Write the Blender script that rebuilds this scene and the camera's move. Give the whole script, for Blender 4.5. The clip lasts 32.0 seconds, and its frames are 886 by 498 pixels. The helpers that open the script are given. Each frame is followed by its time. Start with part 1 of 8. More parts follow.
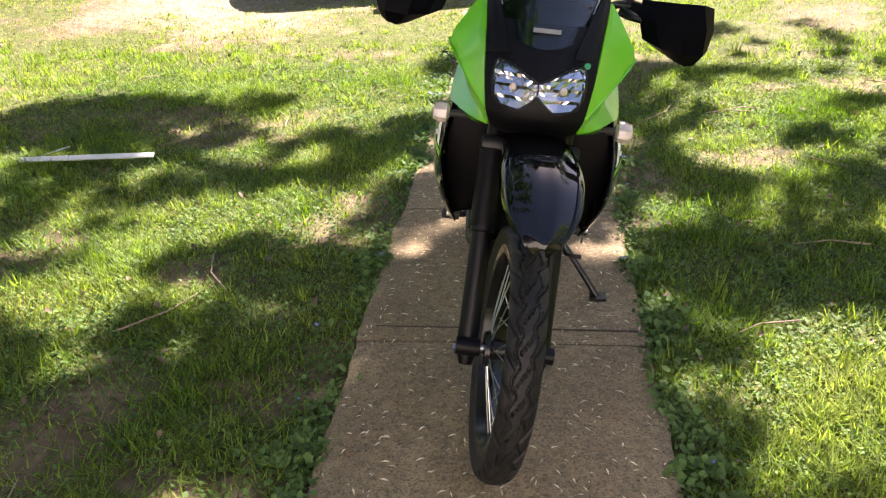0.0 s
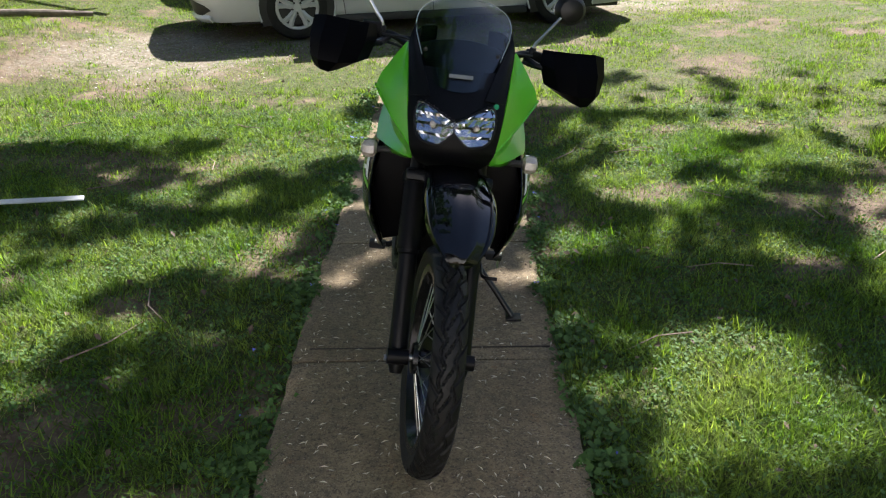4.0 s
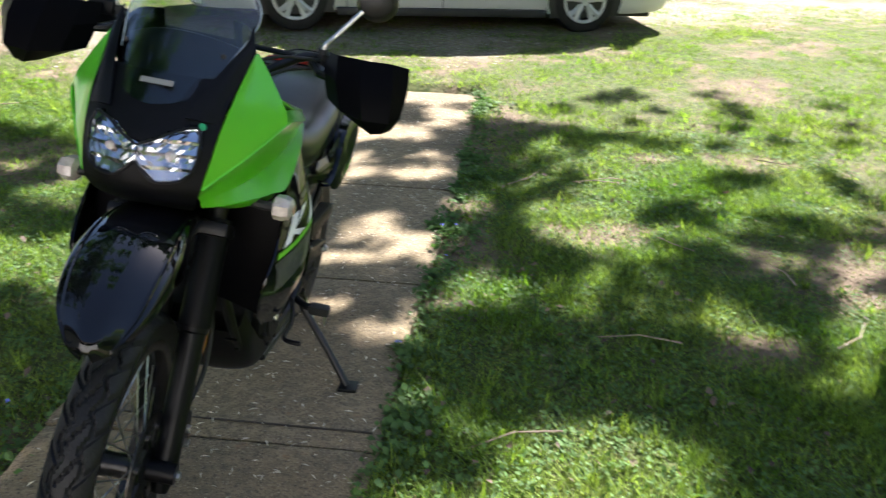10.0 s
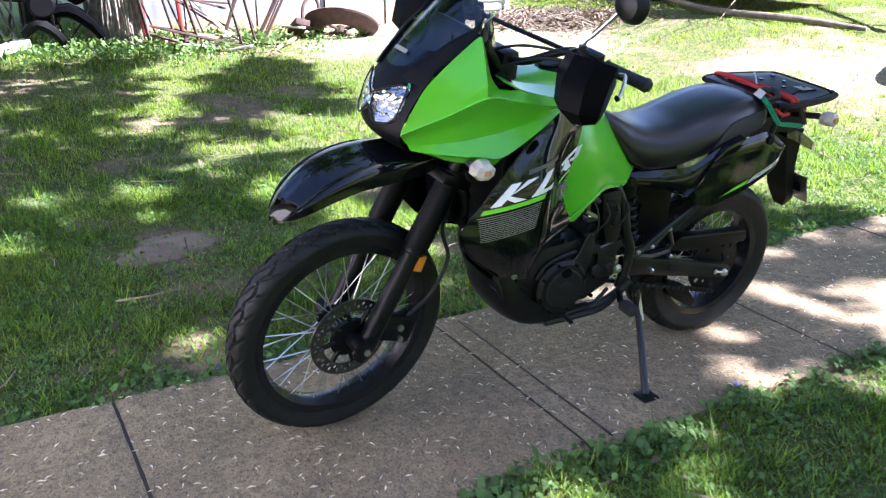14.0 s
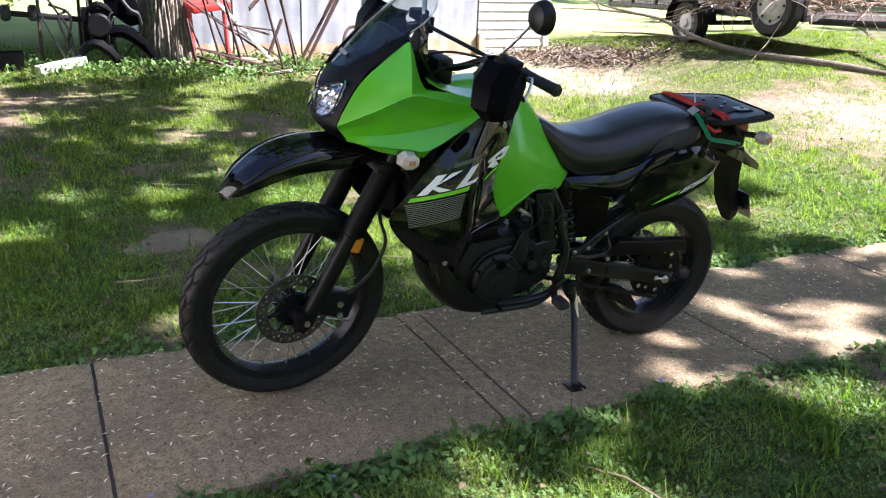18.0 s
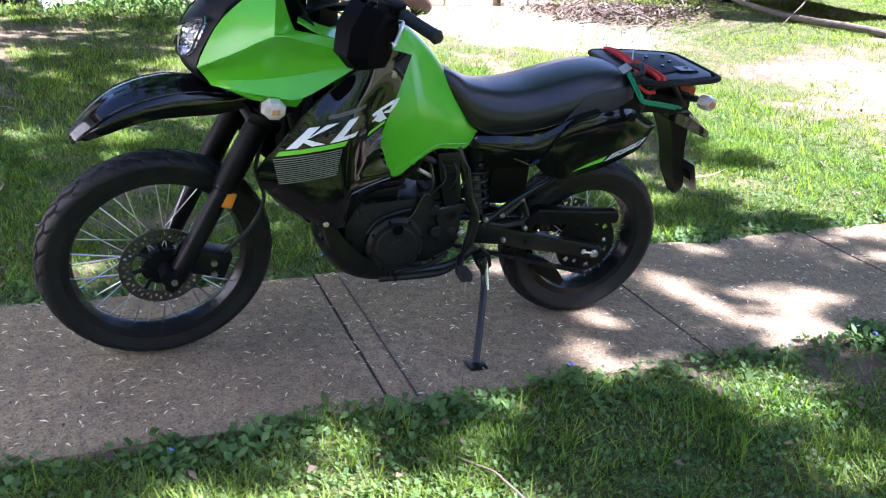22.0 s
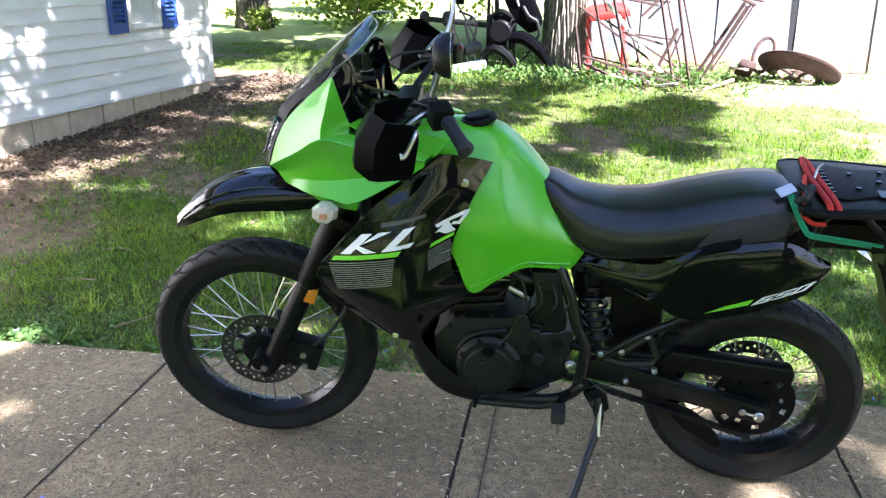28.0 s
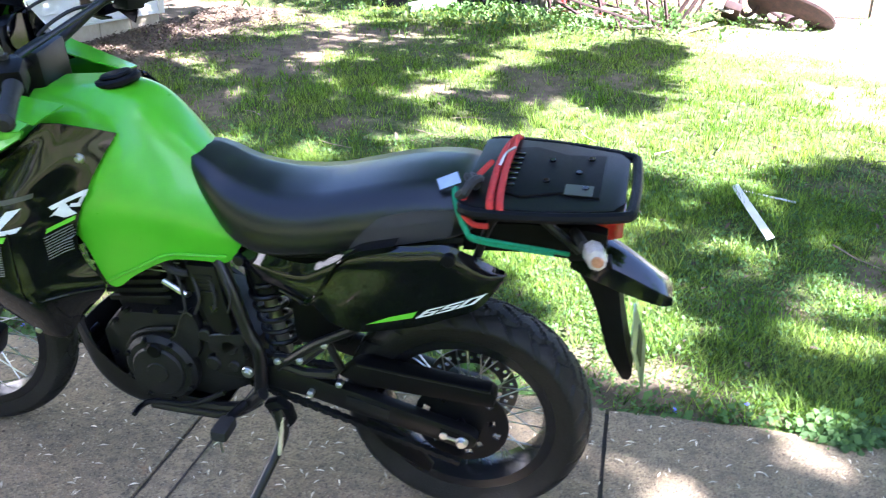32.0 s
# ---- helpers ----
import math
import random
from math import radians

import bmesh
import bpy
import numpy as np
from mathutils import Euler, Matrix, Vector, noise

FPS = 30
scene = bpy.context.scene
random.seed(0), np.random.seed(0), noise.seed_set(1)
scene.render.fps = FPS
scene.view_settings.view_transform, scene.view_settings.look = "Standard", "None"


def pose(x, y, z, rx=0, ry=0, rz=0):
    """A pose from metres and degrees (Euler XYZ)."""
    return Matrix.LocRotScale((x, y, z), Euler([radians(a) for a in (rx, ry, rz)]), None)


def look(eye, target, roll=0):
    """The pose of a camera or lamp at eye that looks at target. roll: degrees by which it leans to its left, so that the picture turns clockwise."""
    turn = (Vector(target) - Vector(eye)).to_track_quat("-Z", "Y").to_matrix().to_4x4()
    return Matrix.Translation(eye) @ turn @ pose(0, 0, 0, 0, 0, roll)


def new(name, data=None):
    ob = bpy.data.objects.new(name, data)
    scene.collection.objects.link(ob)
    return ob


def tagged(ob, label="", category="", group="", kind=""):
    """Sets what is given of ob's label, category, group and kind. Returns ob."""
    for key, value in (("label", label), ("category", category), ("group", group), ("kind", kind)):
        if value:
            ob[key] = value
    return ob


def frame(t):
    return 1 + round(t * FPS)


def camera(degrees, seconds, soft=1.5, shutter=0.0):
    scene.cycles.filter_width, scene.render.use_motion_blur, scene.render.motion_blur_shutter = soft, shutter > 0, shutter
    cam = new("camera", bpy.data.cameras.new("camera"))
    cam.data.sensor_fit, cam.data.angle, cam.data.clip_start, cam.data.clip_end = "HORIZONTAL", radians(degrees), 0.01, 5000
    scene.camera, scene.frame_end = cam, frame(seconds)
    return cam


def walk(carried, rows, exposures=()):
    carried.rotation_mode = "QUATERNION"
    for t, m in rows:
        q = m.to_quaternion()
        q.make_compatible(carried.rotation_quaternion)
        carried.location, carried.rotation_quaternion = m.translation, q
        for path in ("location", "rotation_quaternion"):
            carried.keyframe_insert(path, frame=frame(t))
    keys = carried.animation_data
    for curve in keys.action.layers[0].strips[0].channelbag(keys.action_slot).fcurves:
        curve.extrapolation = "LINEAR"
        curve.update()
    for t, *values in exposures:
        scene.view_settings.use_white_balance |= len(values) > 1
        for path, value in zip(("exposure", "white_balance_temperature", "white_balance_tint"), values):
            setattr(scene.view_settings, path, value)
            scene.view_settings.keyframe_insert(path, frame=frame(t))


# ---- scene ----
cam = camera(54.3, 32.0, soft=1.15, shutter=0.3)
METRES, EYE, TILT, LEAN, TURN = 8.197, 1.588, 0.35, 0.0, 6.4
ROWS = [
    (0.0, 0.0, 0.0, 0.0, -0.91, -25.79, 1.89),
    (0.5, -0.0019, -0.0011, 0.0004, -2.38, -25.34, 1.41),
    (1.0, 0.004, -0.0043, 0.0023, -3.34, -24.47, 1.21),
    (1.5, 0.0099, -0.0169, 0.0061, -3.73, -22.83, 0.9),
    (2.0, 0.0108, -0.0283, 0.0101, -3.44, -20.8, 1.18),
    (2.5, 0.0036, -0.029, 0.0087, -4.34, -20.34, 1.46),
    (3.0, -0.0066, -0.0325, 0.0065, -6.34, -21.55, 0.92),
    (3.5, -0.0057, -0.0344, 0.0063, -6.86, -22.8, 0.67),
    (5.5, -0.0007, -0.0396, 0.0081, -3.08, -22.79, 2.29),
    (6.0, 0.0022, -0.0442, 0.0097, -3.21, -20.55, 2.61),
    (6.5, 0.0082, -0.0504, 0.0111, -2.83, -17.72, 3.16),
    (7.0, 0.0151, -0.0534, 0.009, -2.78, -18.68, 3.53),
    (7.5, 0.0262, -0.0343, 0.0028, -5.59, -21.05, 2.3),
    (8.0, 0.0376, -0.0155, 0.0022, -10.88, -22.26, 0.94),
    (8.5, 0.0562, -0.0054, -0.002, -12.17, -22.19, 0.48),
    (9.0, 0.0833, 0.0061, -0.0055, -7.89, -21.95, 0.48),
    (9.5, 0.0959, 0.0261, -0.0097, -6.06, -23.16, -0.56),
    (10.0, 0.0996, 0.0483, -0.0083, -0.53, -22.76, -2.0),
    (10.5, 0.1091, 0.0615, -0.01, 12.8, -22.9, -0.61),
    (11.0, 0.138, 0.073, -0.0114, 20.04, -23.36, -0.08),
    (11.5, 0.1454, 0.0966, -0.0144, 23.43, -24.68, -0.93),
    (12.0, 0.1554, 0.1105, -0.013, 35.19, -23.92, -0.54),
    (12.5, 0.179, 0.1134, -0.0155, 49.33, -22.38, 0.69),
    (13.0, 0.207, 0.1007, -0.0178, 52.65, -22.14, -0.2),
    (13.5, 0.2375, 0.1018, -0.015, 53.04, -21.29, -0.6),
    (14.0, 0.2709, 0.1044, -0.0165, 54.2, -20.71, 0.24),
    (14.5, 0.3023, 0.0895, -0.0243, 54.83, -20.02, -0.1),
    (16.5, 0.3401, 0.1026, -0.0196, 58.57, -17.44, 1.01),
    (17.0, 0.344, 0.1042, -0.0202, 59.56, -17.16, 1.41),
    (17.5, 0.3405, 0.1113, -0.0234, 59.56, -17.66, 0.9),
    (18.0, 0.3268, 0.1222, -0.0237, 58.68, -18.22, -1.22),
    (18.5, 0.321, 0.1282, -0.0225, 58.48, -17.99, -1.63),
    (19.0, 0.3223, 0.1339, -0.0216, 60.12, -17.91, -1.13),
    (19.5, 0.3227, 0.1333, -0.0228, 60.6, -18.23, -0.49),
    (20.0, 0.3241, 0.1307, -0.0233, 60.79, -18.51, 0.19),
    (20.5, 0.3234, 0.1348, -0.024, 61.67, -18.77, 0.58),
    (21.0, 0.3329, 0.1467, -0.0236, 63.27, -19.06, 0.81),
    (21.5, 0.3393, 0.1634, -0.0266, 64.03, -20.04, 0.06),
    (22.0, 0.3303, 0.1892, -0.0284, 62.52, -21.34, -3.0),
    (22.5, 0.3321, 0.1973, -0.0247, 68.94, -20.62, -0.94),
    (23.0, 0.3413, 0.2216, -0.0233, 73.61, -18.85, 0.25),
    (23.5, 0.3607, 0.2357, -0.0215, 73.71, -17.66, 1.54),
    (24.0, 0.3861, 0.2377, -0.0281, 74.8, -17.28, 2.42),
    (24.5, 0.3939, 0.2513, -0.0278, 76.23, -18.02, 2.09),
    (26.5, 0.3459, 0.3091, -0.024, 84.21, -18.58, -0.26),
    (27.0, 0.3323, 0.3245, -0.0215, 88.29, -19.59, 0.03),
    (27.5, 0.3179, 0.3215, -0.0186, 89.87, -19.55, 0.03),
    (28.0, 0.3185, 0.3203, -0.0161, 92.64, -18.49, 0.1),
    (28.5, 0.3182, 0.3138, -0.017, 93.34, -17.57, 0.41),
    (29.0, 0.3206, 0.3101, -0.0174, 90.92, -17.61, -0.05),
    (29.5, 0.3197, 0.3191, -0.0189, 87.88, -19.4, 1.03),
    (30.0, 0.3176, 0.3402, -0.0203, 88.25, -20.93, 1.5),
    (30.5, 0.3015, 0.3578, -0.0227, 91.57, -22.44, 0.37),
    (31.0, 0.2801, 0.3698, -0.0191, 91.79, -23.04, -0.43),
    (31.5, 0.2708, 0.3942, -0.0199, 92.89, -22.76, 0.25),
    (32.0, 0.2607, 0.4305, -0.0162, 96.2, -22.77, -0.58),
]
walk(cam, [(t, pose(0.15, -2.58, EYE, TILT, LEAN, TURN) @ pose(METRES * x, METRES * y, METRES * z, 90 + pitch, roll, yaw)) for t, x, y, z, yaw, pitch, roll in ROWS],
     exposures=[(0.0, 2.70, 7000, 28), (1.0, 2.76, 6900, 28), (2.0, 2.23, 6450, 18), (3.0, 1.50, 6100, 16), (6.0, 2.38, 6000, 18), (7.0, 2.01, 6500, 10), (8.0, 2.16, 6100, 8), (9.0, 2.42, 6100, 13), (10.0, 2.38, 6000, 16), (11.0, 2.52, 5900, 35), (12.0, 2.72, 5500, 30),
                (13.0, 3.06, 5000, 22), (14.0, 3.10, 5480, 28), (17.0, 2.40, 5950, 28), (18.0, 2.55, 5850, 25), (19.0, 2.64, 5850, 22), (20.0, 2.66, 5830, 17), (21.0, 2.64, 5730, 20), (22.0, 2.98, 5350, 32), (23.0, 2.96, 5600, 14), (24.0, 2.95, 5900, 26),
                (27.0, 2.94, 5950, 22), (28.0, 3.28, 5650, 22), (29.0, 3.18, 5950, 26), (30.0, 3.22, 5750, 26), (31.0, 3.50, 5250, 26), (32.0, 3.73, 5300, 26)])

# ---- light ----
world = bpy.data.worlds.new("world")
scene.world = world
world.use_nodes = True
wn = world.node_tree
sky = wn.nodes.new("ShaderNodeTexSky")
sky.sky_type = 'NISHITA'
sky.sun_disc = False
SUN_ELEV, SUN_AZ = radians(46), radians(27)     # azimuth measured from +y towards +x
sky.sun_elevation, sky.sun_rotation = SUN_ELEV, SUN_AZ
wn.links.new(sky.outputs[0], wn.nodes["Background"].inputs[0])
wn.nodes["Background"].inputs[1].default_value = 0.052
TO_SUN = Vector((math.cos(SUN_ELEV) * math.sin(SUN_AZ), math.cos(SUN_ELEV) * math.cos(SUN_AZ), math.sin(SUN_ELEV)))
sun = new("sun", bpy.data.lights.new("sun", 'SUN'))
sun.data.energy, sun.data.angle, sun.data.color = 5.0, radians(0.53), (1.0, 0.95, 0.86)
sun.matrix_world = look(TO_SUN * 30, (0, 0, 0))


# ---- materials ----
def mat(name, color, rough=0.6, metal=0.0, var=0.15, scale=8.0, bump=0.0, bump_scale=60.0, color2=None, coat=0.0, spec=0.5, island=0.0, obj_random=0.0):
    """A surface with variation at two scales: blotches between color and color2, fine grain, and relief."""
    m = bpy.data.materials.new(name)
    m.use_nodes = True
    nt = m.node_tree
    b = nt.nodes["Principled BSDF"]
    b.inputs["Roughness"].default_value = rough
    b.inputs["Metallic"].default_value = metal
    b.inputs["Specular IOR Level"].default_value = spec
    b.inputs["Coat Weight"].default_value = coat
    b.inputs["Coat Roughness"].default_value = 0.06
    c1 = (*color, 1)
    c2 = (*(color2 or [max(0, c * (1 - var * 2)) for c in color]), 1)
    co = nt.nodes.new("ShaderNodeTexCoord")
    n1 = nt.nodes.new("ShaderNodeTexNoise")
    n1.inputs["Scale"].default_value, n1.inputs["Detail"].default_value, n1.inputs["Roughness"].default_value = scale, 8, 0.65
    nt.links.new(co.outputs["Object"], n1.inputs["Vector"])
    ramp = nt.nodes.new("ShaderNodeMapRange")
    ramp.inputs[1].default_value, ramp.inputs[2].default_value = 0.35, 0.68
    nt.links.new(n1.outputs[0], ramp.inputs[0])
    mix = nt.nodes.new("ShaderNodeMix")
    mix.data_type = 'RGBA'
    mix.inputs[6].default_value, mix.inputs[7].default_value = c1, c2
    nt.links.new(ramp.outputs[0], mix.inputs[0])
    last = mix.outputs[2]
    if island or obj_random:
        hsv = nt.nodes.new("ShaderNodeHueSaturation")
        mr = nt.nodes.new("ShaderNodeMapRange")
        k = island or obj_random
        mr.inputs[3].default_value, mr.inputs[4].default_value = 1 - k, 1 + k
        if island:
            geo = nt.nodes.new("ShaderNodeNewGeometry")
            nt.links.new(geo.outputs["Random Per Island"], mr.inputs[0])
        else:
            oi = nt.nodes.new("ShaderNodeObjectInfo")
            nt.links.new(oi.outputs["Random"], mr.inputs[0])
        nt.links.new(mr.outputs[0], hsv.inputs["Value"])
        nt.links.new(last, hsv.inputs["Color"])
        last = hsv.outputs[0]
    nt.links.new(last, b.inputs["Base Color"])
    n2 = nt.nodes.new("ShaderNodeTexNoise")
    n2.inputs["Scale"].default_value, n2.inputs["Detail"].default_value = bump_scale, 6
    nt.links.new(co.outputs["Object"], n2.inputs["Vector"])
    rr = nt.nodes.new("ShaderNodeMapRange")
    rr.inputs[3].default_value, rr.inputs[4].default_value = rough * 0.8, min(1, rough * 1.22)
    nt.links.new(n2.outputs[0], rr.inputs[0])
    nt.links.new(rr.outputs[0], b.inputs["Roughness"])
    if bump:
        bp = nt.nodes.new("ShaderNodeBump")
        bp.inputs["Strength"].default_value, bp.inputs["Distance"].default_value = min(1, bump), 0.004
        nt.links.new(n2.outputs[0], bp.inputs["Height"])
        nt.links.new(bp.outputs[0], b.inputs["Normal"])
    return m


def leafy(name, color, color2, rough=0.55, trans=0.35, island=0.35):
    """Leaf or grass: light also passes through it."""
    m = mat(name, color, rough, color2=color2, scale=1.3, island=island, spec=0.35)
    nt = m.node_tree
    b = nt.nodes["Principled BSDF"]
    out = nt.nodes["Material Output"]
    tr = nt.nodes.new("ShaderNodeBsdfTranslucent")
    src = b.inputs["Base Color"].links[0].from_socket
    hsv = nt.nodes.new("ShaderNodeHueSaturation")
    hsv.inputs["Saturation"].default_value, hsv.inputs["Value"].default_value = 1.1, 1.4
    nt.links.new(src, hsv.inputs["Color"])
    nt.links.new(hsv.outputs[0], tr.inputs["Color"])
    ms = nt.nodes.new("ShaderNodeMixShader")
    ms.inputs[0].default_value = trans
    nt.links.new(b.outputs[0], ms.inputs[1])
    nt.links.new(tr.outputs[0], ms.inputs[2])
    nt.links.new(ms.outputs[0], out.inputs["Surface"])
    return m


def glass(name, tint=(1, 1, 1), rough=0.0, clear=0.88):
    m = bpy.data.materials.new(name)
    m.use_nodes = True
    nt = m.node_tree
    nt.nodes.remove(nt.nodes["Principled BSDF"])
    tr, gl, ms = (nt.nodes.new("ShaderNodeBsdf" + k) for k in ("Transparent", "Glossy", "Glass"))
    nt.nodes.remove(ms)
    ms, lw = nt.nodes.new("ShaderNodeMixShader"), nt.nodes.new("ShaderNodeLayerWeight")
    lw.inputs[0].default_value = 0.5
    pw, fr = nt.nodes.new("ShaderNodeMath"), nt.nodes.new("ShaderNodeMath")
    pw.operation, fr.operation = 'POWER', 'MULTIPLY_ADD'
    pw.inputs[1].default_value, fr.inputs[1].default_value, fr.inputs[2].default_value = 4.0, 0.8, 0.045
    nt.links.new(lw.outputs["Facing"], pw.inputs[0])
    nt.links.new(pw.outputs[0], fr.inputs[0])
    tr.inputs[0].default_value = (*[clear * c for c in tint], 1)
    gl.inputs["Roughness"].default_value = rough
    nt.links.new(fr.outputs[0], ms.inputs[0])
    nt.links.new(tr.outputs[0], ms.inputs[1])
    nt.links.new(gl.outputs[0], ms.inputs[2])
    nt.links.new(ms.outputs[0], nt.nodes["Material Output"].inputs["Surface"])
    return m


def concrete_material():
    """Old cast concrete: broad damp stains, dark mottling, fine exposed aggregate and pits."""
    m = bpy.data.materials.new("weathered_concrete")
    m.use_nodes = True
    nt = m.node_tree
    b = nt.nodes["Principled BSDF"]
    b.inputs["Roughness"].default_value = 0.92
    b.inputs["Specular IOR Level"].default_value = 0.25
    co = nt.nodes.new("ShaderNodeTexCoord")

    def tex(scale, detail, lo, hi):
        n = nt.nodes.new("ShaderNodeTexNoise")
        n.inputs["Scale"].default_value, n.inputs["Detail"].default_value, n.inputs["Roughness"].default_value = scale, detail, 0.7
        nt.links.new(co.outputs["Object"], n.inputs["Vector"])
        r = nt.nodes.new("ShaderNodeMapRange")
        r.inputs[1].default_value, r.inputs[2].default_value = lo, hi
        nt.links.new(n.outputs[0], r.inputs[0])
        return r.outputs[0], n.outputs[0]

    def over(fac, a, c, k=1.0):
        mx = nt.nodes.new("ShaderNodeMix")
        mx.data_type = 'RGBA'
        mu = nt.nodes.new("ShaderNodeMath")
        mu.operation = 'MULTIPLY'
        mu.inputs[1].default_value = k
        nt.links.new(fac, mu.inputs[0])
        nt.links.new(mu.outputs[0], mx.inputs[0])
        if isinstance(a, tuple):
            mx.inputs[6].default_value = (*a, 1)
        else:
            nt.links.new(a, mx.inputs[6])
        mx.inputs[7].default_value = (*c, 1)
        return mx.outputs[2]

    big, _ = tex(1.7, 6, .38, .66)
    mid, _ = tex(26, 8, .44, .60)
    fine, fh = tex(110, 5, .5, .62)
    pale, _ = tex(150, 3, .58, .66)
    rusty, _ = tex(9, 9, .60, .68)
    c = over(big, (.385, .295, .172), (.225, .172, .102))
    c = over(mid, c, (.15, .12, .078), .6)
    c = over(rusty, c, (.30, .15, .06), .45)
    c = over(fine, c, (.075, .06, .045), .75)
    c = over(pale, c, (.48, .40, .27), .7)
    nt.links.new(c, b.inputs["Base Color"])
    bp = nt.nodes.new("ShaderNodeBump")
    bp.inputs["Strength"].default_value, bp.inputs["Distance"].default_value = 1.0, 0.008
    nt.links.new(fh, bp.inputs["Height"])
    nt.links.new(bp.outputs[0], b.inputs["Normal"])
    return m


GUARD = mat("semi_gloss_black_guard", (0.003, 0.003, 0.004), 0.3, var=0.1, scale=20, spec=.02, bump=.03, bump_scale=30)
GREEN = mat("lime_green_paint", (0.085, 0.43, 0.006), 0.3, var=0.03, scale=3, coat=0.3, color2=(0.078, 0.40, 0.006))
EDGE_GLASS = mat("pale_acrylic_edge", (0.34, 0.38, 0.36), 0.15, var=0.05, coat=0.5)
BLACK_GLOSS = mat("gloss_black_plastic", (0.004, 0.004, 0.005), 0.05, var=0.1, scale=20, coat=0.2, spec=.35, bump=.012, bump_scale=22)
BLACK_SATIN = mat("satin_black_plastic", (0.005, 0.005, 0.006), 0.38, var=0.2, scale=30, bump=0.08, bump_scale=500, spec=.3)
BLACK_MATTE = mat("matte_black_plastic", (0.003, 0.003, 0.004), 0.5, var=0.25, scale=25, bump=0.15, bump_scale=400, spec=.15)
FRAME_BLACK = mat("black_frame_paint", (0.008, 0.008, 0.009), 0.35, var=0.2, scale=30, coat=0.1, spec=.35)
RADIATOR = mat("flat_black_core", (0.002, 0.002, 0.003), 0.45, var=0.2, scale=30, spec=.08)
ENGINE_MAT = mat("dusty_black_engine_casting", (0.006, 0.006, 0.007), 0.5, spec=.25, var=0.2, scale=18, color2=(0.012, 0.0115, 0.011), bump=0.25, bump_scale=350)
FORK_MAT = mat("dark_grey_fork_casting", (0.005, 0.005, 0.0065), 0.38, spec=.18, metal=0.0, var=0.15, scale=15, bump=0.1, bump_scale=300)
TYRE_MAT = mat("worn_tyre_rubber", (0.006, 0.006, 0.0065), 0.55, spec=.3, var=0.2, scale=14, color2=(0.013, 0.0125, 0.012), bump=0.4, bump_scale=180)
RIM_MAT = mat("black_anodised_rim", (0.02, 0.02, 0.022), 0.25, metal=0.5, var=0.1, scale=12)
STEEL = mat("bright_steel", (0.62, 0.62, 0.6), 0.3, metal=1.0, var=0.1, scale=25, bump=0.05)
DISC_MAT = mat("brake_disc_steel", (0.16, 0.155, 0.15), 0.35, metal=1.0, var=0.2, scale=40)
LAMP_SILVER = mat("faceted_lamp_reflector", (0.58, 0.59, 0.63), 0.12, metal=1.0, var=0.02)
CHROME = mat("chrome", (0.85, 0.85, 0.86), 0.05, metal=1.0, var=0.02)
SEAT_MAT = mat("black_vinyl_seat", (0.009, 0.009, 0.011), 0.30, var=0.15, scale=8, bump=0.03, bump_scale=400)
SEAT_GRIP = mat("charcoal_grip_vinyl", (0.02, 0.02, 0.021), 0.5, var=0.15, scale=30, bump=0.6, bump_scale=900)
RUBBER = mat("black_rubber", (0.014, 0.014, 0.014), 0.65, bump=0.3, bump_scale=300)
AMBER = mat("amber_reflector", (0.75, 0.24, 0.015), 0.2, coat=0.7, var=0.12, scale=60)
RED_LENS = mat("red_lamp_lens", (0.32, 0.008, 0.008), 0.15, coat=0.8, var=0.15, scale=60)
CLEAR_LENS = mat("frosted_clear_lens", (0.55, 0.48, 0.44), 0.1, coat=0.8, scale=60, color2=(0.38, 0.33, 0.30))
BULB = mat("pale_amber_bulb", (0.55, 0.26, 0.14), 0.2, coat=0.5, var=0.2, scale=80)
WHITE_DECAL = mat("white_vinyl_decal", (0.78, 0.78, 0.77), 0.35, var=0.05, scale=40)
GREEN_DECAL = mat("green_vinyl_decal", (0.16, 0.58, 0.02), 0.35, var=0.05)
MARK_GREY = mat("dim_grey_mark", (0.07, 0.07, 0.065), 0.3, var=0.1)
GREY_DECAL = mat("grey_vinyl_decal", (0.22, 0.22, 0.2), 0.4, var=0.1)
RED_CORD = mat("red_bungee_cord", (0.62, 0.03, 0.02), 0.7, var=0.2, scale=120, bump=0.5, bump_scale=900)
GREEN_CORD = mat("green_bungee_cord", (0.01, 0.3, 0.14), 0.7, var=0.2, scale=120, bump=0.5, bump_scale=900)
SCREEN_GLASS = glass("smoked_clear_acrylic", (0.86, 0.9, 0.88), 0.03, 0.9)
LAMP_GLASS = glass("clear_lamp_glass", (1, 1, 1), 0.0, 0.95)
CAR_GLASS = glass("tinted_car_glass", (0.35, 0.4, 0.42), 0.0, 0.8)

CONCRETE = concrete_material()
CONCRETE_DARK = mat("soil_in_joint", (0.07, 0.055, 0.04), 0.95, bump=0.6, bump_scale=120)
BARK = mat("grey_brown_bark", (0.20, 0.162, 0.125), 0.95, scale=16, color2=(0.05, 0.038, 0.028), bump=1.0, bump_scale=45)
# Lighter copy of BARK, with the sun on that trunk put into the colour.
BARK_SUNLIT = mat("sunlit_furrowed_bark", (0.24, 0.205, 0.165), 0.95, scale=16, color2=(0.085, 0.07, 0.053), bump=1.0, bump_scale=45)
TWIG = mat("dry_twig_bark", (0.34, 0.26, 0.19), 0.9, scale=20, color2=(0.2, 0.14, 0.1), bump=0.4, island=0.3)
LOG = mat("grey_dead_log", (0.26, 0.215, 0.165), 0.9, scale=12, color2=(0.13, 0.1, 0.075), bump=0.7, bump_scale=70)
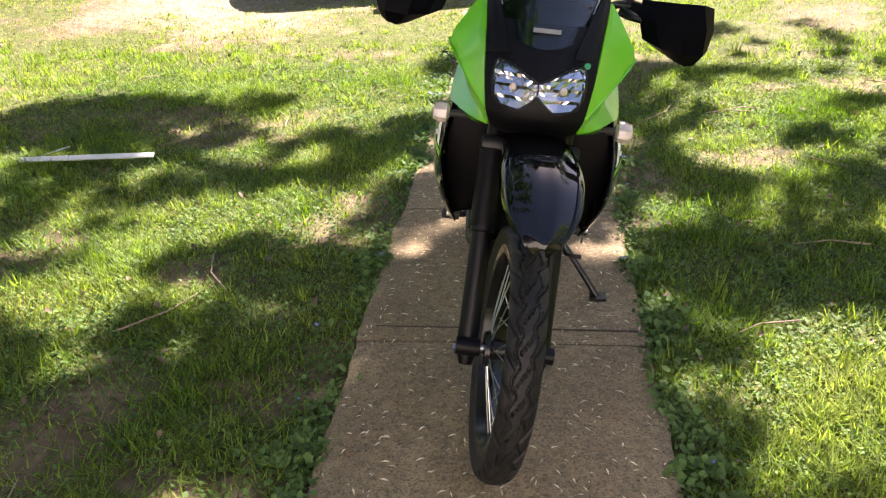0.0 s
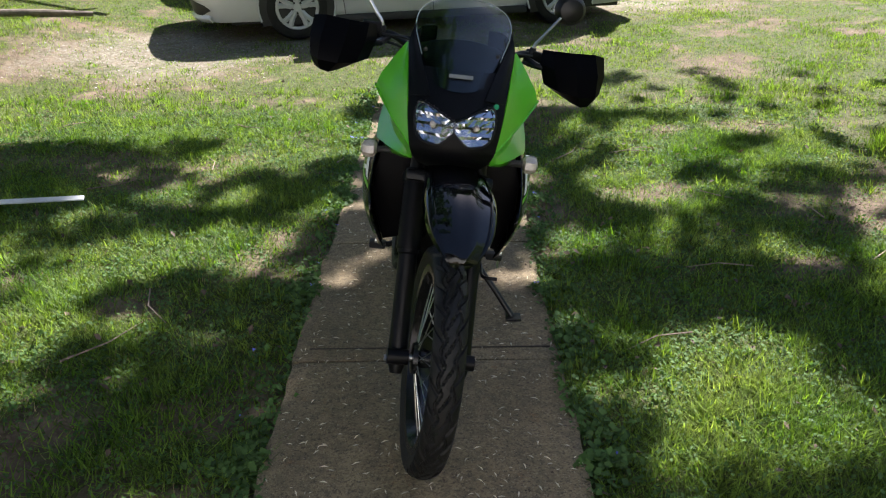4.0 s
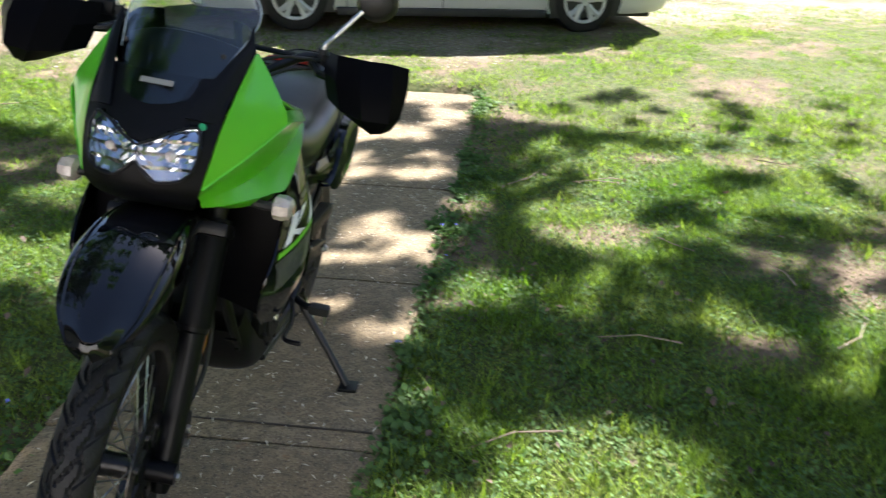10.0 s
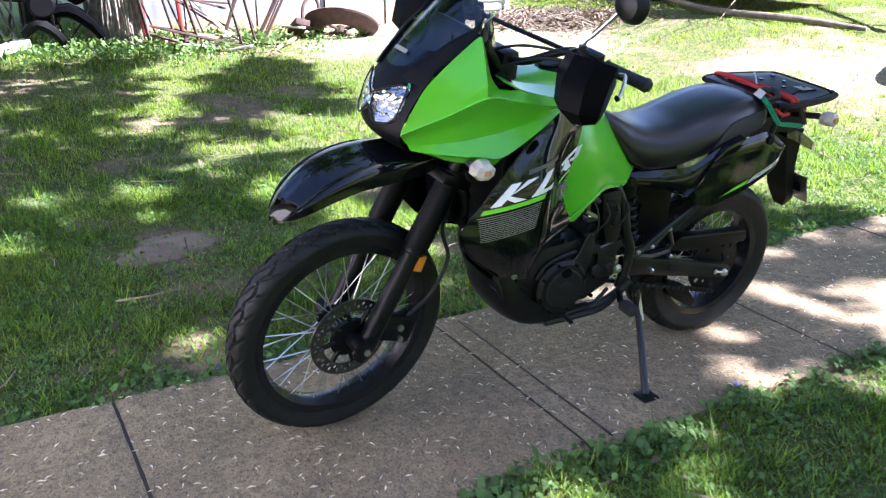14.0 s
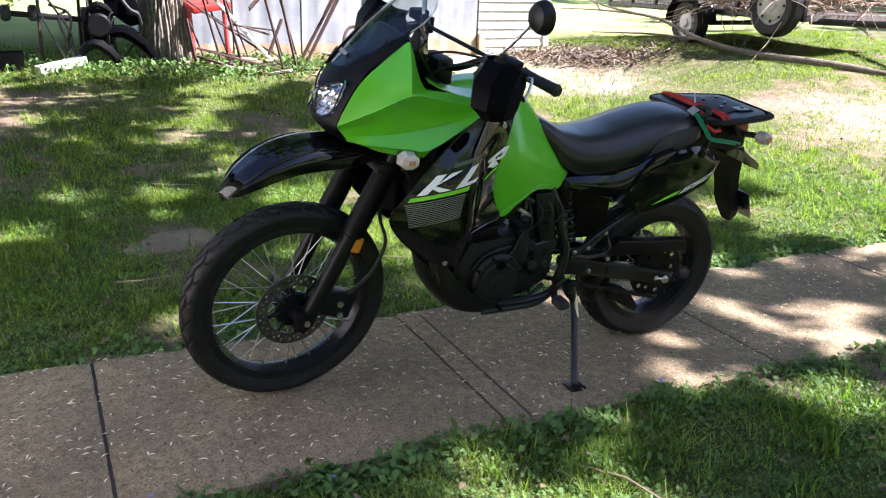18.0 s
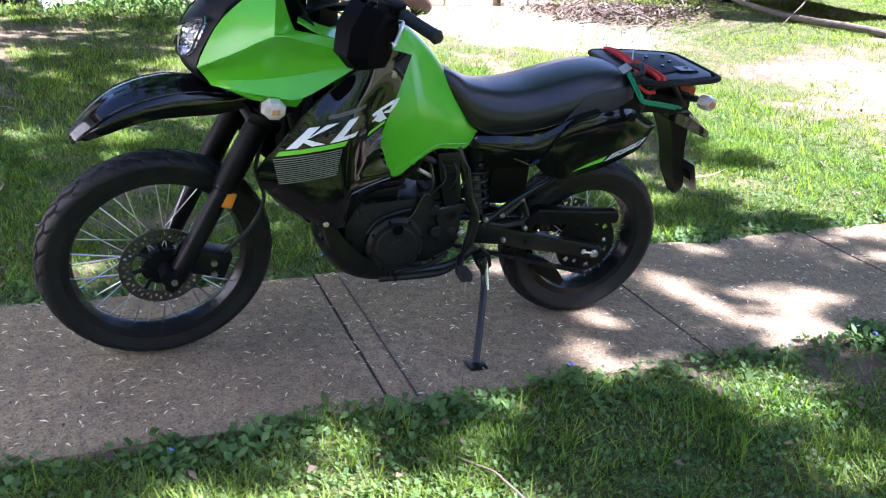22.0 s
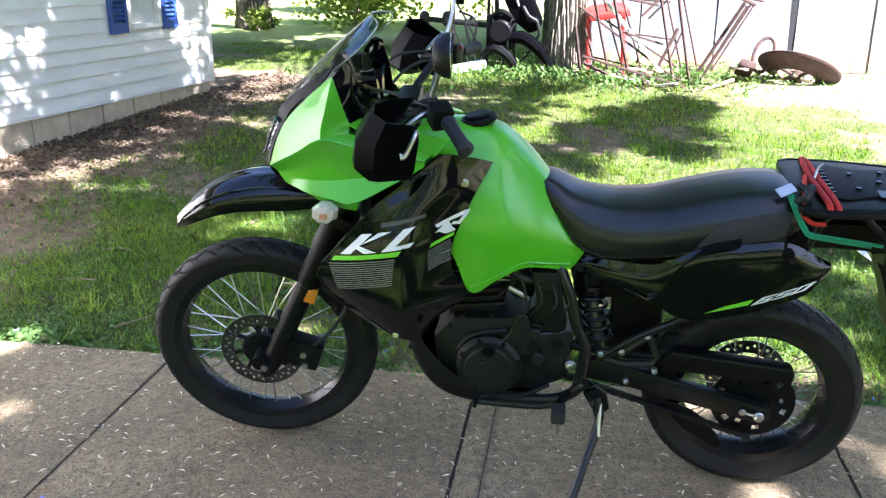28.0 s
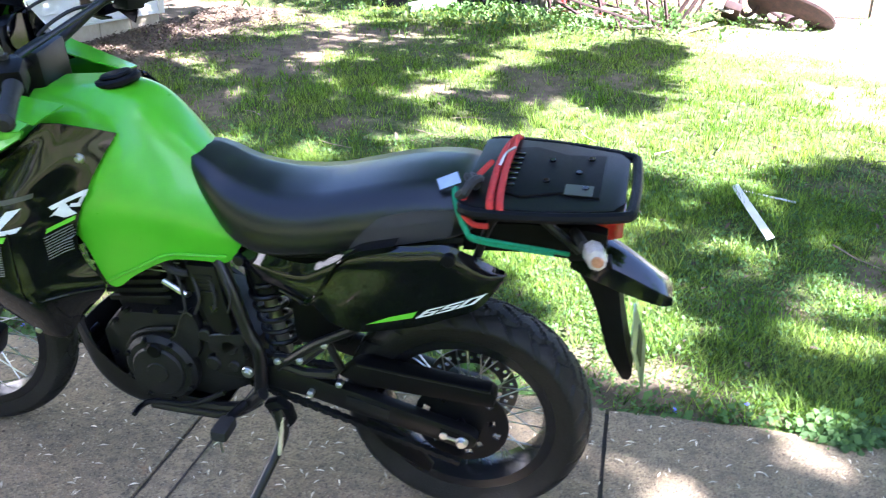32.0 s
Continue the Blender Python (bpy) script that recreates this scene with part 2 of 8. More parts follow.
GRASS = leafy("grass_blades", (0.095, 0.185, 0.018), (0.205, 0.265, 0.05), trans=0.55, island=0.75)
GRASS_DRY = leafy("dry_grass_blades", (0.34, 0.27, 0.12), (0.24, 0.2, 0.09), trans=0.3)
WEED = leafy("broadleaf_weed", (0.075, 0.15, 0.035), (0.11, 0.19, 0.05), rough=.7, trans=0.3)
LEAF = leafy("tree_leaf", (0.055, 0.13, 0.022), (0.085, 0.17, 0.032), trans=0.5)
BUSH = leafy("bush_leaf", (0.17, 0.24, 0.04), (0.25, 0.30, 0.06), trans=0.5)
DRY_LEAF = leafy("dry_brown_leaf", (0.17, 0.12, 0.08), (0.08, 0.056, 0.04), rough=0.75, trans=0.12, island=0.5)
SEED = leafy("pale_maple_seed", (0.85, 0.78, 0.6), (0.66, 0.56, 0.4), trans=0.2)
PETAL = mat("violet_blue_petal", (0.2, 0.22, 0.75), 0.6, island=0.3)
VAN_WHITE = mat("white_car_paint", (0.76, 0.76, 0.74), 0.2, var=0.03, scale=1.5, coat=0.7)
CAR_RED = mat("red_car_paint", (0.55, 0.015, 0.015), 0.25, var=0.05, coat=0.7)
CAR_TRIM = mat("black_car_trim", (0.02, 0.02, 0.02), 0.5, bump=0.1, bump_scale=300)
ALLOY = mat("silver_painted_alloy", (0.66, 0.66, 0.66), 0.35, metal=0.25, var=0.06)
STEEL_WHEEL = mat("galvanised_wheel", (0.55, 0.54, 0.52), 0.45, metal=0.2, var=0.2)
SIDING = mat("white_vinyl_siding", (0.74, 0.73, 0.70), 0.5, var=0.05, scale=2.0, color2=(0.66, 0.65, 0.62), bump=0.12, bump_scale=90, obj_random=0.03)
SIDING_DULL = mat("weathered_white_siding", (0.7, 0.68, 0.63), 0.6, scale=2.5, color2=(0.56, 0.53, 0.47), bump=0.2, obj_random=0.04)
BLOCK = mat("painted_block_foundation", (0.56, 0.48, 0.36), 0.85, scale=5, color2=(0.4, 0.32, 0.23), bump=0.7, bump_scale=80)
SHUTTER = mat("blue_painted_shutter", (0.035, 0.085, 0.30), 0.5, var=0.12, scale=9)
TRIM_WHITE = mat("white_trim_paint", (0.74, 0.73, 0.7), 0.5, var=0.06)
GALV = mat("weathered_galvanised_sheet", (0.36, 0.375, 0.40), 0.45, metal=0.3, scale=2.2, color2=(0.23, 0.245, 0.27), bump=0.3, bump_scale=14)
RUST = mat("rusted_steel", (0.07, 0.034, 0.025), 0.85, scale=14, color2=(0.03, 0.018, 0.015), bump=0.6, bump_scale=140)
RUST_PALE = mat("pale_rust_stain", (0.42, 0.3, 0.2), 0.7, scale=6, color2=(0.34, 0.2, 0.12), bump=0.3)
RED_PAINT = mat("faded_red_paint", (0.5, 0.03, 0.025), 0.5, scale=9, color2=(0.34, 0.03, 0.02), bump=0.2)
DARK_WOOD = mat("weathered_grey_boards", (0.12, 0.1, 0.085), 0.9, scale=10, color2=(0.07, 0.058, 0.05), bump=0.6, obj_random=0.25)
RAW_WOOD = mat("raw_lumber", (0.45, 0.35, 0.22), 0.8, scale=9, bump=0.3)
STONE = mat("brown_flat_stone", (0.22, 0.165, 0.115), 0.95, scale=5, color2=(0.14, 0.1, 0.07), bump=1.0, bump_scale=60)
WHITE_PIPE = mat("white_pvc_strip", (0.75, 0.75, 0.74), 0.45, var=0.08, scale=15)
# Near-black that stands for the shade inside windows, gaps and vent holes.
DARK_BOX = mat("dark_interior", (0.015, 0.016, 0.018), 0.7)

CURTAIN = mat("pale_window_blind", (0.5, 0.5, 0.44), 0.7, var=0.1, scale=20)


def ground_material():
    """Soil, grass mat, and pale gravel where wheels have worn the drive bare."""
    m = bpy.data.materials.new("lawn_and_gravel_ground")
    m.use_nodes = True
    nt = m.node_tree
    b = nt.nodes["Principled BSDF"]
    b.inputs["Roughness"].default_value = 0.95
    b.inputs["Specular IOR Level"].default_value = 0.2
    at = nt.nodes.new("ShaderNodeVertexColor")
    at.layer_name = "cover"
    sep = nt.nodes.new("ShaderNodeSeparateColor")
    nt.links.new(at.outputs[0], sep.inputs[0])
    co = nt.nodes.new("ShaderNodeTexCoord")

    def noise_mix(scale, c1, c2, lo=0.35, hi=0.65, detail=8):
        n = nt.nodes.new("ShaderNodeTexNoise")
        n.inputs["Scale"].default_value, n.inputs["Detail"].default_value, n.inputs["Roughness"].default_value = scale, detail, 0.7
        nt.links.new(co.outputs["Object"], n.inputs["Vector"])
        r = nt.nodes.new("ShaderNodeMapRange")
        r.inputs[1].default_value, r.inputs[2].default_value = lo, hi
        nt.links.new(n.outputs[0], r.inputs[0])
        mx = nt.nodes.new("ShaderNodeMix")
        mx.data_type = 'RGBA'
        mx.inputs[6].default_value, mx.inputs[7].default_value = (*c1, 1), (*c2, 1)
        nt.links.new(r.outputs[0], mx.inputs[0])
        return mx.outputs[2], n.outputs[0]

    soil, _ = noise_mix(7, (0.23, 0.17, 0.112), (0.11, 0.08, 0.053))
    turf, _ = noise_mix(22, (0.032, 0.052, 0.012), (0.13, 0.14, 0.05))
    gravel, gh = noise_mix(30, (0.36, 0.325, 0.245), (0.17, 0.152, 0.11), 0.4, 0.6, 10)

    def blend(fac, a, c, noise_scale):
        n = nt.nodes.new("ShaderNodeTexNoise")
        n.inputs["Scale"].default_value, n.inputs["Detail"].default_value, n.inputs["Roughness"].default_value = noise_scale, 9, 0.75
        nt.links.new(co.outputs["Object"], n.inputs["Vector"])
        ad = nt.nodes.new("ShaderNodeMath")
        ad.operation = 'ADD'
        nt.links.new(fac, ad.inputs[0])
        nt.links.new(n.outputs[0], ad.inputs[1])
        r = nt.nodes.new("ShaderNodeMapRange")
        r.inputs[1].default_value, r.inputs[2].default_value = 0.82, 1.16
        nt.links.new(ad.outputs[0], r.inputs[0])
        mx = nt.nodes.new("ShaderNodeMix")
        mx.data_type = 'RGBA'
        nt.links.new(r.outputs[0], mx.inputs[0])
        nt.links.new(a, mx.inputs[6])
        nt.links.new(c, mx.inputs[7])
        return mx.outputs[2]

    c = blend(sep.outputs[1], soil, turf, 5.0)
    # Far lawn without blades: grass colour with the full sun put into it.
    far, _ = noise_mix(.9, (0.23, 0.30, 0.085), (0.34, 0.38, 0.14))
    mf = nt.nodes.new("ShaderNodeMix")
    mf.data_type = 'RGBA'
    nt.links.new(sep.outputs[2], mf.inputs[0])
    nt.links.new(c, mf.inputs[6])
    nt.links.new(far, mf.inputs[7])
    c = mf.outputs[2]
    c = blend(sep.outputs[0], c, gravel, 16.0)
    nt.links.new(c, b.inputs["Base Color"])
    bp = nt.nodes.new("ShaderNodeBump")
    bp.inputs["Strength"].default_value, bp.inputs["Distance"].default_value = 0.9, 0.02
    nt.links.new(gh, bp.inputs["Height"])
    nt.links.new(bp.outputs[0], b.inputs["Normal"])
    return m


# ---- mesh helpers ----
def mesh_from(name, verts, faces, material, smooth=True):
    me = bpy.data.meshes.new(name)
    me.from_pydata([tuple(v) for v in verts], [], faces)
    if smooth:
        me.polygons.foreach_set("use_smooth", [True] * len(me.polygons))
    me.materials.append(material)
    me.update()
    return me


def part(name, geo, material, parent=None, label="", smooth=True, sharp=0.6):
    """Links geometry (a bmesh, or verts and faces) as one mesh object under a thing or a part."""
    if isinstance(geo, bmesh.types.BMesh):
        me = bpy.data.meshes.new(name)
        bmesh.ops.recalc_face_normals(geo, faces=geo.faces)
        geo.to_mesh(me)
        geo.free()
        me.materials.append(material)
        if smooth:
            me.polygons.foreach_set("use_smooth", [True] * len(me.polygons))
    elif isinstance(geo, bpy.types.Mesh):
        me = geo
    else:
        me = mesh_from(name, geo[0], geo[1], material, smooth)
        bm = bmesh.new()
        bm.from_mesh(me)
        bmesh.ops.recalc_face_normals(bm, faces=bm.faces)
        bm.to_mesh(me)
        bm.free()
    if smooth and sharp:
        me.set_sharp_from_angle(angle=sharp)
    ob = new(name, me)
    if parent:
        ob.parent = parent
    if label:
        ob["label"] = label
    return ob


def thing(name, label, category, m=None, group="", kind=""):
    ob = new(name)
    ob.empty_display_size = 0.1
    if m is not None:
        ob.matrix_world = m
    return tagged(ob, label, category, group, kind)


def box(x0, x1, y0, y1, z0, z1, bevel=0.0, seg=2):
    bm = bmesh.new()
    bmesh.ops.create_cube(bm, size=1.0)
    for v in bm.verts:
        v.co = Vector((x0 + (v.co.x + .5) * (x1 - x0), y0 + (v.co.y + .5) * (y1 - y0), z0 + (v.co.z + .5) * (z1 - z0)))
    if bevel:
        bmesh.ops.bevel(bm, geom=list(bm.edges), offset=bevel, segments=seg, affect='EDGES', profile=0.6)
    return bm


def move(bm, m):
    bmesh.ops.transform(bm, matrix=m, verts=bm.verts)
    return bm


def join(*bms):
    a = bms[0]
    for b in bms[1:]:
        me = bpy.data.meshes.new("tmp")
        b.to_mesh(me)
        b.free()
        a.from_mesh(me)
        bpy.data.meshes.remove(me)
    return a


def prism(poly, axis, a, b, bevel=0.0, seg=2):
    """A plate: a polygon in the two axes other than axis, from a to b along it."""
    bm = bmesh.new()
    i = "xyz".index(axis)

    def at(p, w):
        q = list(p)
        q.insert(i, w)
        return q
    v0 = [bm.verts.new(at(p, a)) for p in poly]
    v1 = [bm.verts.new(at(p, b)) for p in poly]
    bm.faces.new(v0)
    bm.faces.new(v1[::-1])
    n = len(poly)
    for k in range(n):
        bm.faces.new((v0[k], v1[k], v1[(k + 1) % n], v0[(k + 1) % n]))
    bmesh.ops.recalc_face_normals(bm, faces=bm.faces)
    if bevel:
        bmesh.ops.bevel(bm, geom=list(bm.edges), offset=bevel, segments=seg, affect='EDGES', profile=0.6)
    return bm


def catmull(pts, n):
    """Points of a smooth curve through pts, n per span."""
    pts = [Vector(p) for p in pts]
    out = []
    for i in range(len(pts) - 1):
        p1, p2 = pts[i], pts[i + 1]
        p0 = pts[i - 1] if i else p1 * 2 - p2
        p3 = pts[i + 2] if i + 2 < len(pts) else p2 * 2 - p1
        for k in range(n):
            t = k / n
            out.append(0.5 * (2 * p1 + (p2 - p0) * t + (2 * p0 - 5 * p1 + 4 * p2 - p3) * t * t + (3 * p1 - p0 - 3 * p2 + p3) * t ** 3))
    out.append(pts[-1])
    return out


def tube(pts, r, segs=10, smooth_n=0, caps=True):
    """A round bar along pts; r may be a list with one radius a point."""
    if smooth_n:
        if isinstance(r, (list, tuple)):
            rr = catmull([(q, 0, 0) for q in r], smooth_n)
            r = [q.x for q in rr]
        pts = catmull(pts, smooth_n)
    pts = [Vector(p) for p in pts]
    n = len(pts)
    rad = r if isinstance(r, (list, tuple)) else [r] * n
    verts, faces = [], []
    d = (pts[1] - pts[0]).normalized()
    u = d.orthogonal().normalized()
    for i, p in enumerate(pts):
        d2 = (pts[min(i + 1, n - 1)] - pts[max(i - 1, 0)]).normalized()
        u = (u - d2 * u.dot(d2)).normalized()
        w = d2.cross(u)
        for k in range(segs):
            a = 2 * math.pi * k / segs
            verts.append(p + (u * math.cos(a) + w * math.sin(a)) * rad[i])
    for i in range(n - 1):
        for k in range(segs):
            k2 = (k + 1) % segs
            faces.append((i * segs + k, i * segs + k2, (i + 1) * segs + k2, (i + 1) * segs + k))
    if caps:
        faces.append(tuple(range(segs))[::-1])
        faces.append(tuple((n - 1) * segs + k for k in range(segs)))
    return verts, faces


def merge(*geos):
    verts, faces = [], []
    for v, f in geos:
        o = len(verts)
        verts += list(v)
        faces += [tuple(i + o for i in q) for q in f]
    return verts, faces


def moved(geo, m):
    return [m @ Vector(v) for v in geo[0]], geo[1]


def lathe(profile, axis, segs=48, centre=(0, 0, 0), closed=False):
    """Turns (radius, along) points about an axis through centre."""
    verts, faces = [], []
    i = "xyz".index(axis)
    j, k = [q for q in range(3) if q != i]
    n = len(profile)
    for s in range(segs):
        a = 2 * math.pi * s / segs
        for r, h in profile:
            p = [0, 0, 0]
            p[i], p[j], p[k] = h, r * math.cos(a), r * math.sin(a)
            verts.append((p[0] + centre[0], p[1] + centre[1], p[2] + centre[2]))
    for s in range(segs):
        s2 = (s + 1) % segs
        for q in range(n if closed else n - 1):
            q2 = (q + 1) % n
            faces.append((s * n + q, s * n + q2, s2 * n + q2, s2 * n + q))
    return verts, faces


def disc(axis, r, a, b, segs=32, centre=(0, 0, 0), rim=0.1):
    """A solid round plate from a to b along axis, edges eased."""
    e = min(r * rim, abs(b - a) * 0.4)
    return lathe([(0.0001, a), (r - e, a), (r, a + math.copysign(e, b - a)), (r, b - math.copysign(e, b - a)), (r - e, b), (0.0001, b)], axis, segs, centre)


def skin(rows, nu=6, nv=6, thick=0.004, closed=False, mirror=False):
    """A smooth sheet through a grid of control points, given a thickness inwards."""
    grid = [catmull(r, nv) for r in rows]
    cols = list(zip(*grid))
    cols = [catmull(c, nu) for c in cols]
    grid = list(zip(*cols))
    h, w = len(grid), len(grid[0])
    verts = [Vector(p) for r in grid for p in r]
    faces = [(i * w + j, i * w + j + 1, (i + 1) * w + j + 1, (i + 1) * w + j) for i in range(h - 1) for j in range(w - 1)]
    bm = bmesh.new()
    vs = [bm.verts.new(v) for v in verts]
    for f in faces:
        if len({tuple(round(c, 6) for c in verts[q]) for q in f}) > 2:
            bm.faces.new([vs[q] for q in f])
    bmesh.ops.remove_doubles(bm, verts=bm.verts, dist=1e-5)
    if thick:
        bmesh.ops.recalc_face_normals(bm, faces=bm.faces)
        bmesh.ops.solidify(bm, geom=list(bm.faces), thickness=thick)
    if mirror:
        bmesh.ops.transform(bm, matrix=Matrix.Diagonal((-1, 1, 1, 1)), verts=bm.verts)
    bmesh.ops.recalc_face_normals(bm, faces=bm.faces)
    return bm


def shell(rows, nu, nv, off):
    """A smooth sheet through a grid of control points, doubled at an offset and closed along its rim."""
    grid = [catmull(r, nv) for r in rows]
    grid = list(zip(*[catmull(c, nu) for c in zip(*grid)]))
    h, w = len(grid), len(grid[0])
    top = [Vector(p) for r in grid for p in r]
    n = h * w
    faces = []
    for i in range(h - 1):
        for j in range(w - 1):
            a, b, c, d = i * w + j, i * w + j + 1, (i + 1) * w + j + 1, (i + 1) * w + j
            faces += [(a, b, c, d), (d + n, c + n, b + n, a + n)]
    rim = list(range(w)) + [i * w + w - 1 for i in range(1, h)] + [(h - 1) * w + j for j in range(w - 2, -1, -1)] + [i * w for i in range(h - 2, 0, -1)]
    for a, b in zip(rim, rim[1:] + rim[:1]):
        faces.append((a, a + n, b + n, b))
    return top + [p + Vector(off) for p in top], faces


def flip_x(rows):
    return [[(-x, y, z) for x, y, z in r] for r in rows]


def loft(rings, cap=True, nu=0):
    """Joins closed rings of equal length."""
    if nu:
        cols = [catmull(c, nu) for c in zip(*rings)]
        rings = list(zip(*cols))
    n = len(rings[0])
    verts = [tuple(p) for r in rings for p in r]
    faces = [(i * n + k, i * n + (k + 1) % n, (i + 1) * n + (k + 1) % n, (i + 1) * n + k) for i in range(len(rings) - 1) for k in range(n)]
    if cap:
        faces.append(tuple(range(n)))
        faces.append(tuple((len(rings) - 1) * n + k for k in range(n)))
    return verts, faces


def smoothstep(a, b, x):
    t = min(1, max(0, (x - a) / (b - a)))
    return t * t * (3 - 2 * t)

# ---- motorcycle: local x to its left, y to its rear, z up ----
BIKE = Matrix.Translation((0.0472, 0.08, 0)) @ pose(0, 0, 0, 0, 0, -0.88) @ pose(0, 0, 0, 0, 7.0, 0)
bike = thing("motorcycle", "lime green and black dual-sport motorcycle leaning on its side stand", "motorcycle", BIKE)
HEAD, AXIS = Vector((0, -0.33, 0.95)), Vector((0, 0.45, 0.893))
STEER = Matrix.Translation(HEAD) @ Matrix.Rotation(radians(7.0), 4, AXIS) @ Matrix.Translation(-HEAD)


def bpart(name, geo, material, label="", parent=None, steer=False, **k):
    ob = part(name, geo, material, parent or bike, label, **k)
    if steer:
        ob.data.transform(STEER)
    return ob


def tyre(r_out, r_rim, width, lugs, skew, segs=480):
    """A tyre about the x axis with tread grooves cut into its crown."""
    prof = []
    n = 44
    side = r_out - r_rim
    for k in range(n + 1):
        a = -1 + 2 * k / n
        ang = a * 1.95
        x = width / 2 * math.sin(ang) / 1.0 if abs(ang) < 1.57 else math.copysign(width / 2 * (1 - 0.28 * (abs(ang) - 1.57) / 0.38), ang)
        r = r_rim + side * (0.60 + 0.40 * math.cos(ang)) if abs(ang) < 1.57 else r_rim + side * 0.60 * (1 - (abs(ang) - 1.57) / 0.38)
        prof.append((r, x, a))
    verts, faces = [], []
    m = len(prof)
    for s in range(segs):
        t = s / segs
        for r, x, a in prof:
            g, b = 0, abs(a)
            wave = 0.07 * math.sin(2 * math.pi * t * lugs + (1.6 if a > 0 else 0))
            if abs(b - 0.24 - wave) < 0.04:
                g = 1
            elif 0.24 + wave < b < 0.74 and (t * lugs + 1.3 * b + (0.5 if a > 0 else 0)) % 1 < 0.17:
                g = 1
            elif b < 0.16 and (t * lugs + 2.2 * a) % 1 < 0.11:
                g = 1
            verts.append((x, (r - 0.0065 * g) * math.cos(2 * math.pi * t), (r - 0.0065 * g) * math.sin(2 * math.pi * t)))
    for s in range(segs):
        s2 = (s + 1) % segs
        for q in range(m - 1):
            faces.append((s * m + q, s * m + q + 1, s2 * m + q + 1, s2 * m + q))
        faces.append((s * m + m - 1, s * m, s2 * m, s2 * m + m - 1))
    return verts, faces


def wheel(name, y, z, r, rim_r, width, lugs, steer, spokes=36):
    m = Matrix.Translation((0, y, z))
    w = width * 0.36
    rim = bpart(name, moved(lathe([(rim_r + .008, -w), (rim_r + .012, -w - .004), (rim_r - .012, -w - .002), (rim_r - .022, -w * .35), (rim_r - .024, 0),
                                   (rim_r - .022, w * .35), (rim_r - .012, w + .002), (rim_r + .012, w + .004), (rim_r + .008, w),
                                   (rim_r - .006, w * .6), (rim_r - .012, 0), (rim_r - .006, -w * .6)], "x", 96, closed=True), m), RIM_MAT,
                "black spoked wheel with bright spokes", steer=steer)
    bpart("tyre", moved(tyre(r, rim_r, width, lugs, 0.9), m), TYRE_MAT, "worn black rubber tyre with curved tread grooves", rim, steer, sharp=0.5)
    bpart("hub", moved(lathe([(.016, -.06), (.045, -.058), (.05, -.045), (.03, -.035), (.026, 0), (.03, .035), (.05, .045), (.045, .058), (.016, .06)], "x", 32), m), RIM_MAT, "", rim, steer)
    rnd = random.Random(5)
    for k in range(spokes):
        a = 2 * math.pi * k / spokes
        side = 1 if k % 2 else -1
        b = a + (0.42 if (k // 2) % 2 else -0.42)
        p0 = Vector((side * .046, .043 * math.cos(b), .043 * math.sin(b)))
        p1 = Vector((side * .006, (rim_r - .02) * math.cos(a), (rim_r - .02) * math.sin(a)))
        bpart("spoke", moved(tube([p0, p1], 0.0019, 5), m), STEEL, "", rim, steer)
    return rim


FW_Y, FW_Z, FW_R = -0.688, 0.349, 0.349
RW_Y, RW_Z, RW_R = 0.768, 0.304, 0.304
fw = wheel("front_wheel", FW_Y, FW_Z, FW_R, 0.271, 0.094, 30, True)
rw = wheel("rear_wheel", RW_Y, RW_Z, RW_R, 0.212, 0.132, 26, False)


def slotted_disc(r0, r1, x, holes, hole_r, segs=96, t=0.005):
    """A brake disc: a ring with round holes through it, on a spider."""
    bm = bmesh.new()
    rr = [r0, r0 + (r1 - r0) * .25, r0 + (r1 - r0) * .5, r0 + (r1 - r0) * .75, r1]
    pat = segs // holes
    for s in range(segs):
        for q in range(4):
            if q in (1, 2) and (s + (pat // 2 if q == 2 else 0)) % pat == 0:
                continue
            a, b = 2 * math.pi * s / segs, 2 * math.pi * (s + 1) / segs
            bm.faces.new([bm.verts.new((x, rr[i] * math.cos(c), rr[i] * math.sin(c))) for i, c in ((q, a), (q + 1, a), (q + 1, b), (q, b))])
    bmesh.ops.remove_doubles(bm, verts=bm.verts, dist=1e-5)
    bmesh.ops.solidify(bm, geom=list(bm.faces), thickness=t)
    return bm


fm = Matrix.Translation((0, FW_Y, FW_Z))
rm = Matrix.Translation((0, RW_Y, RW_Z))
bpart("brake_disc", move(slotted_disc(.088, .127, .066, 24, .01), fm), DISC_MAT, "drilled steel brake disc", fw, True)
bpart("disc_carrier", moved(lathe([(.0001, .058), (.058, .058), (.064, .062), (.058, .068), (.0001, .070)], "x", 32), fm), FORK_MAT, "", fw, True)
for k in range(8):
    a = k * math.pi / 4
    bpart("carrier_arm", moved(tube([(.065, .05 * math.cos(a), .05 * math.sin(a)), (.065, .096 * math.cos(a + .15), .096 * math.sin(a + .15))], .007, 8), fm), FORK_MAT, "", fw, True)
    bpart("disc_rivet", moved(disc("x", .007, .063, .0735, 10, (0, .094 * math.cos(a + .15), .094 * math.sin(a + .15))), fm), DISC_MAT, "", fw, True)
bpart("rear_sprocket", move(slotted_disc(.05, .116, .068, 6, .01, 30), rm), FORK_MAT, "dark steel chain sprocket", rw)
bpart("sprocket_carrier", moved(disc("x", .075, .05, .064, 32), rm), FORK_MAT, "", rw)
bpart("brake_disc", move(slotted_disc(.075, .115, -.07, 16, .01, 64), rm), DISC_MAT, "drilled steel brake disc", rw)

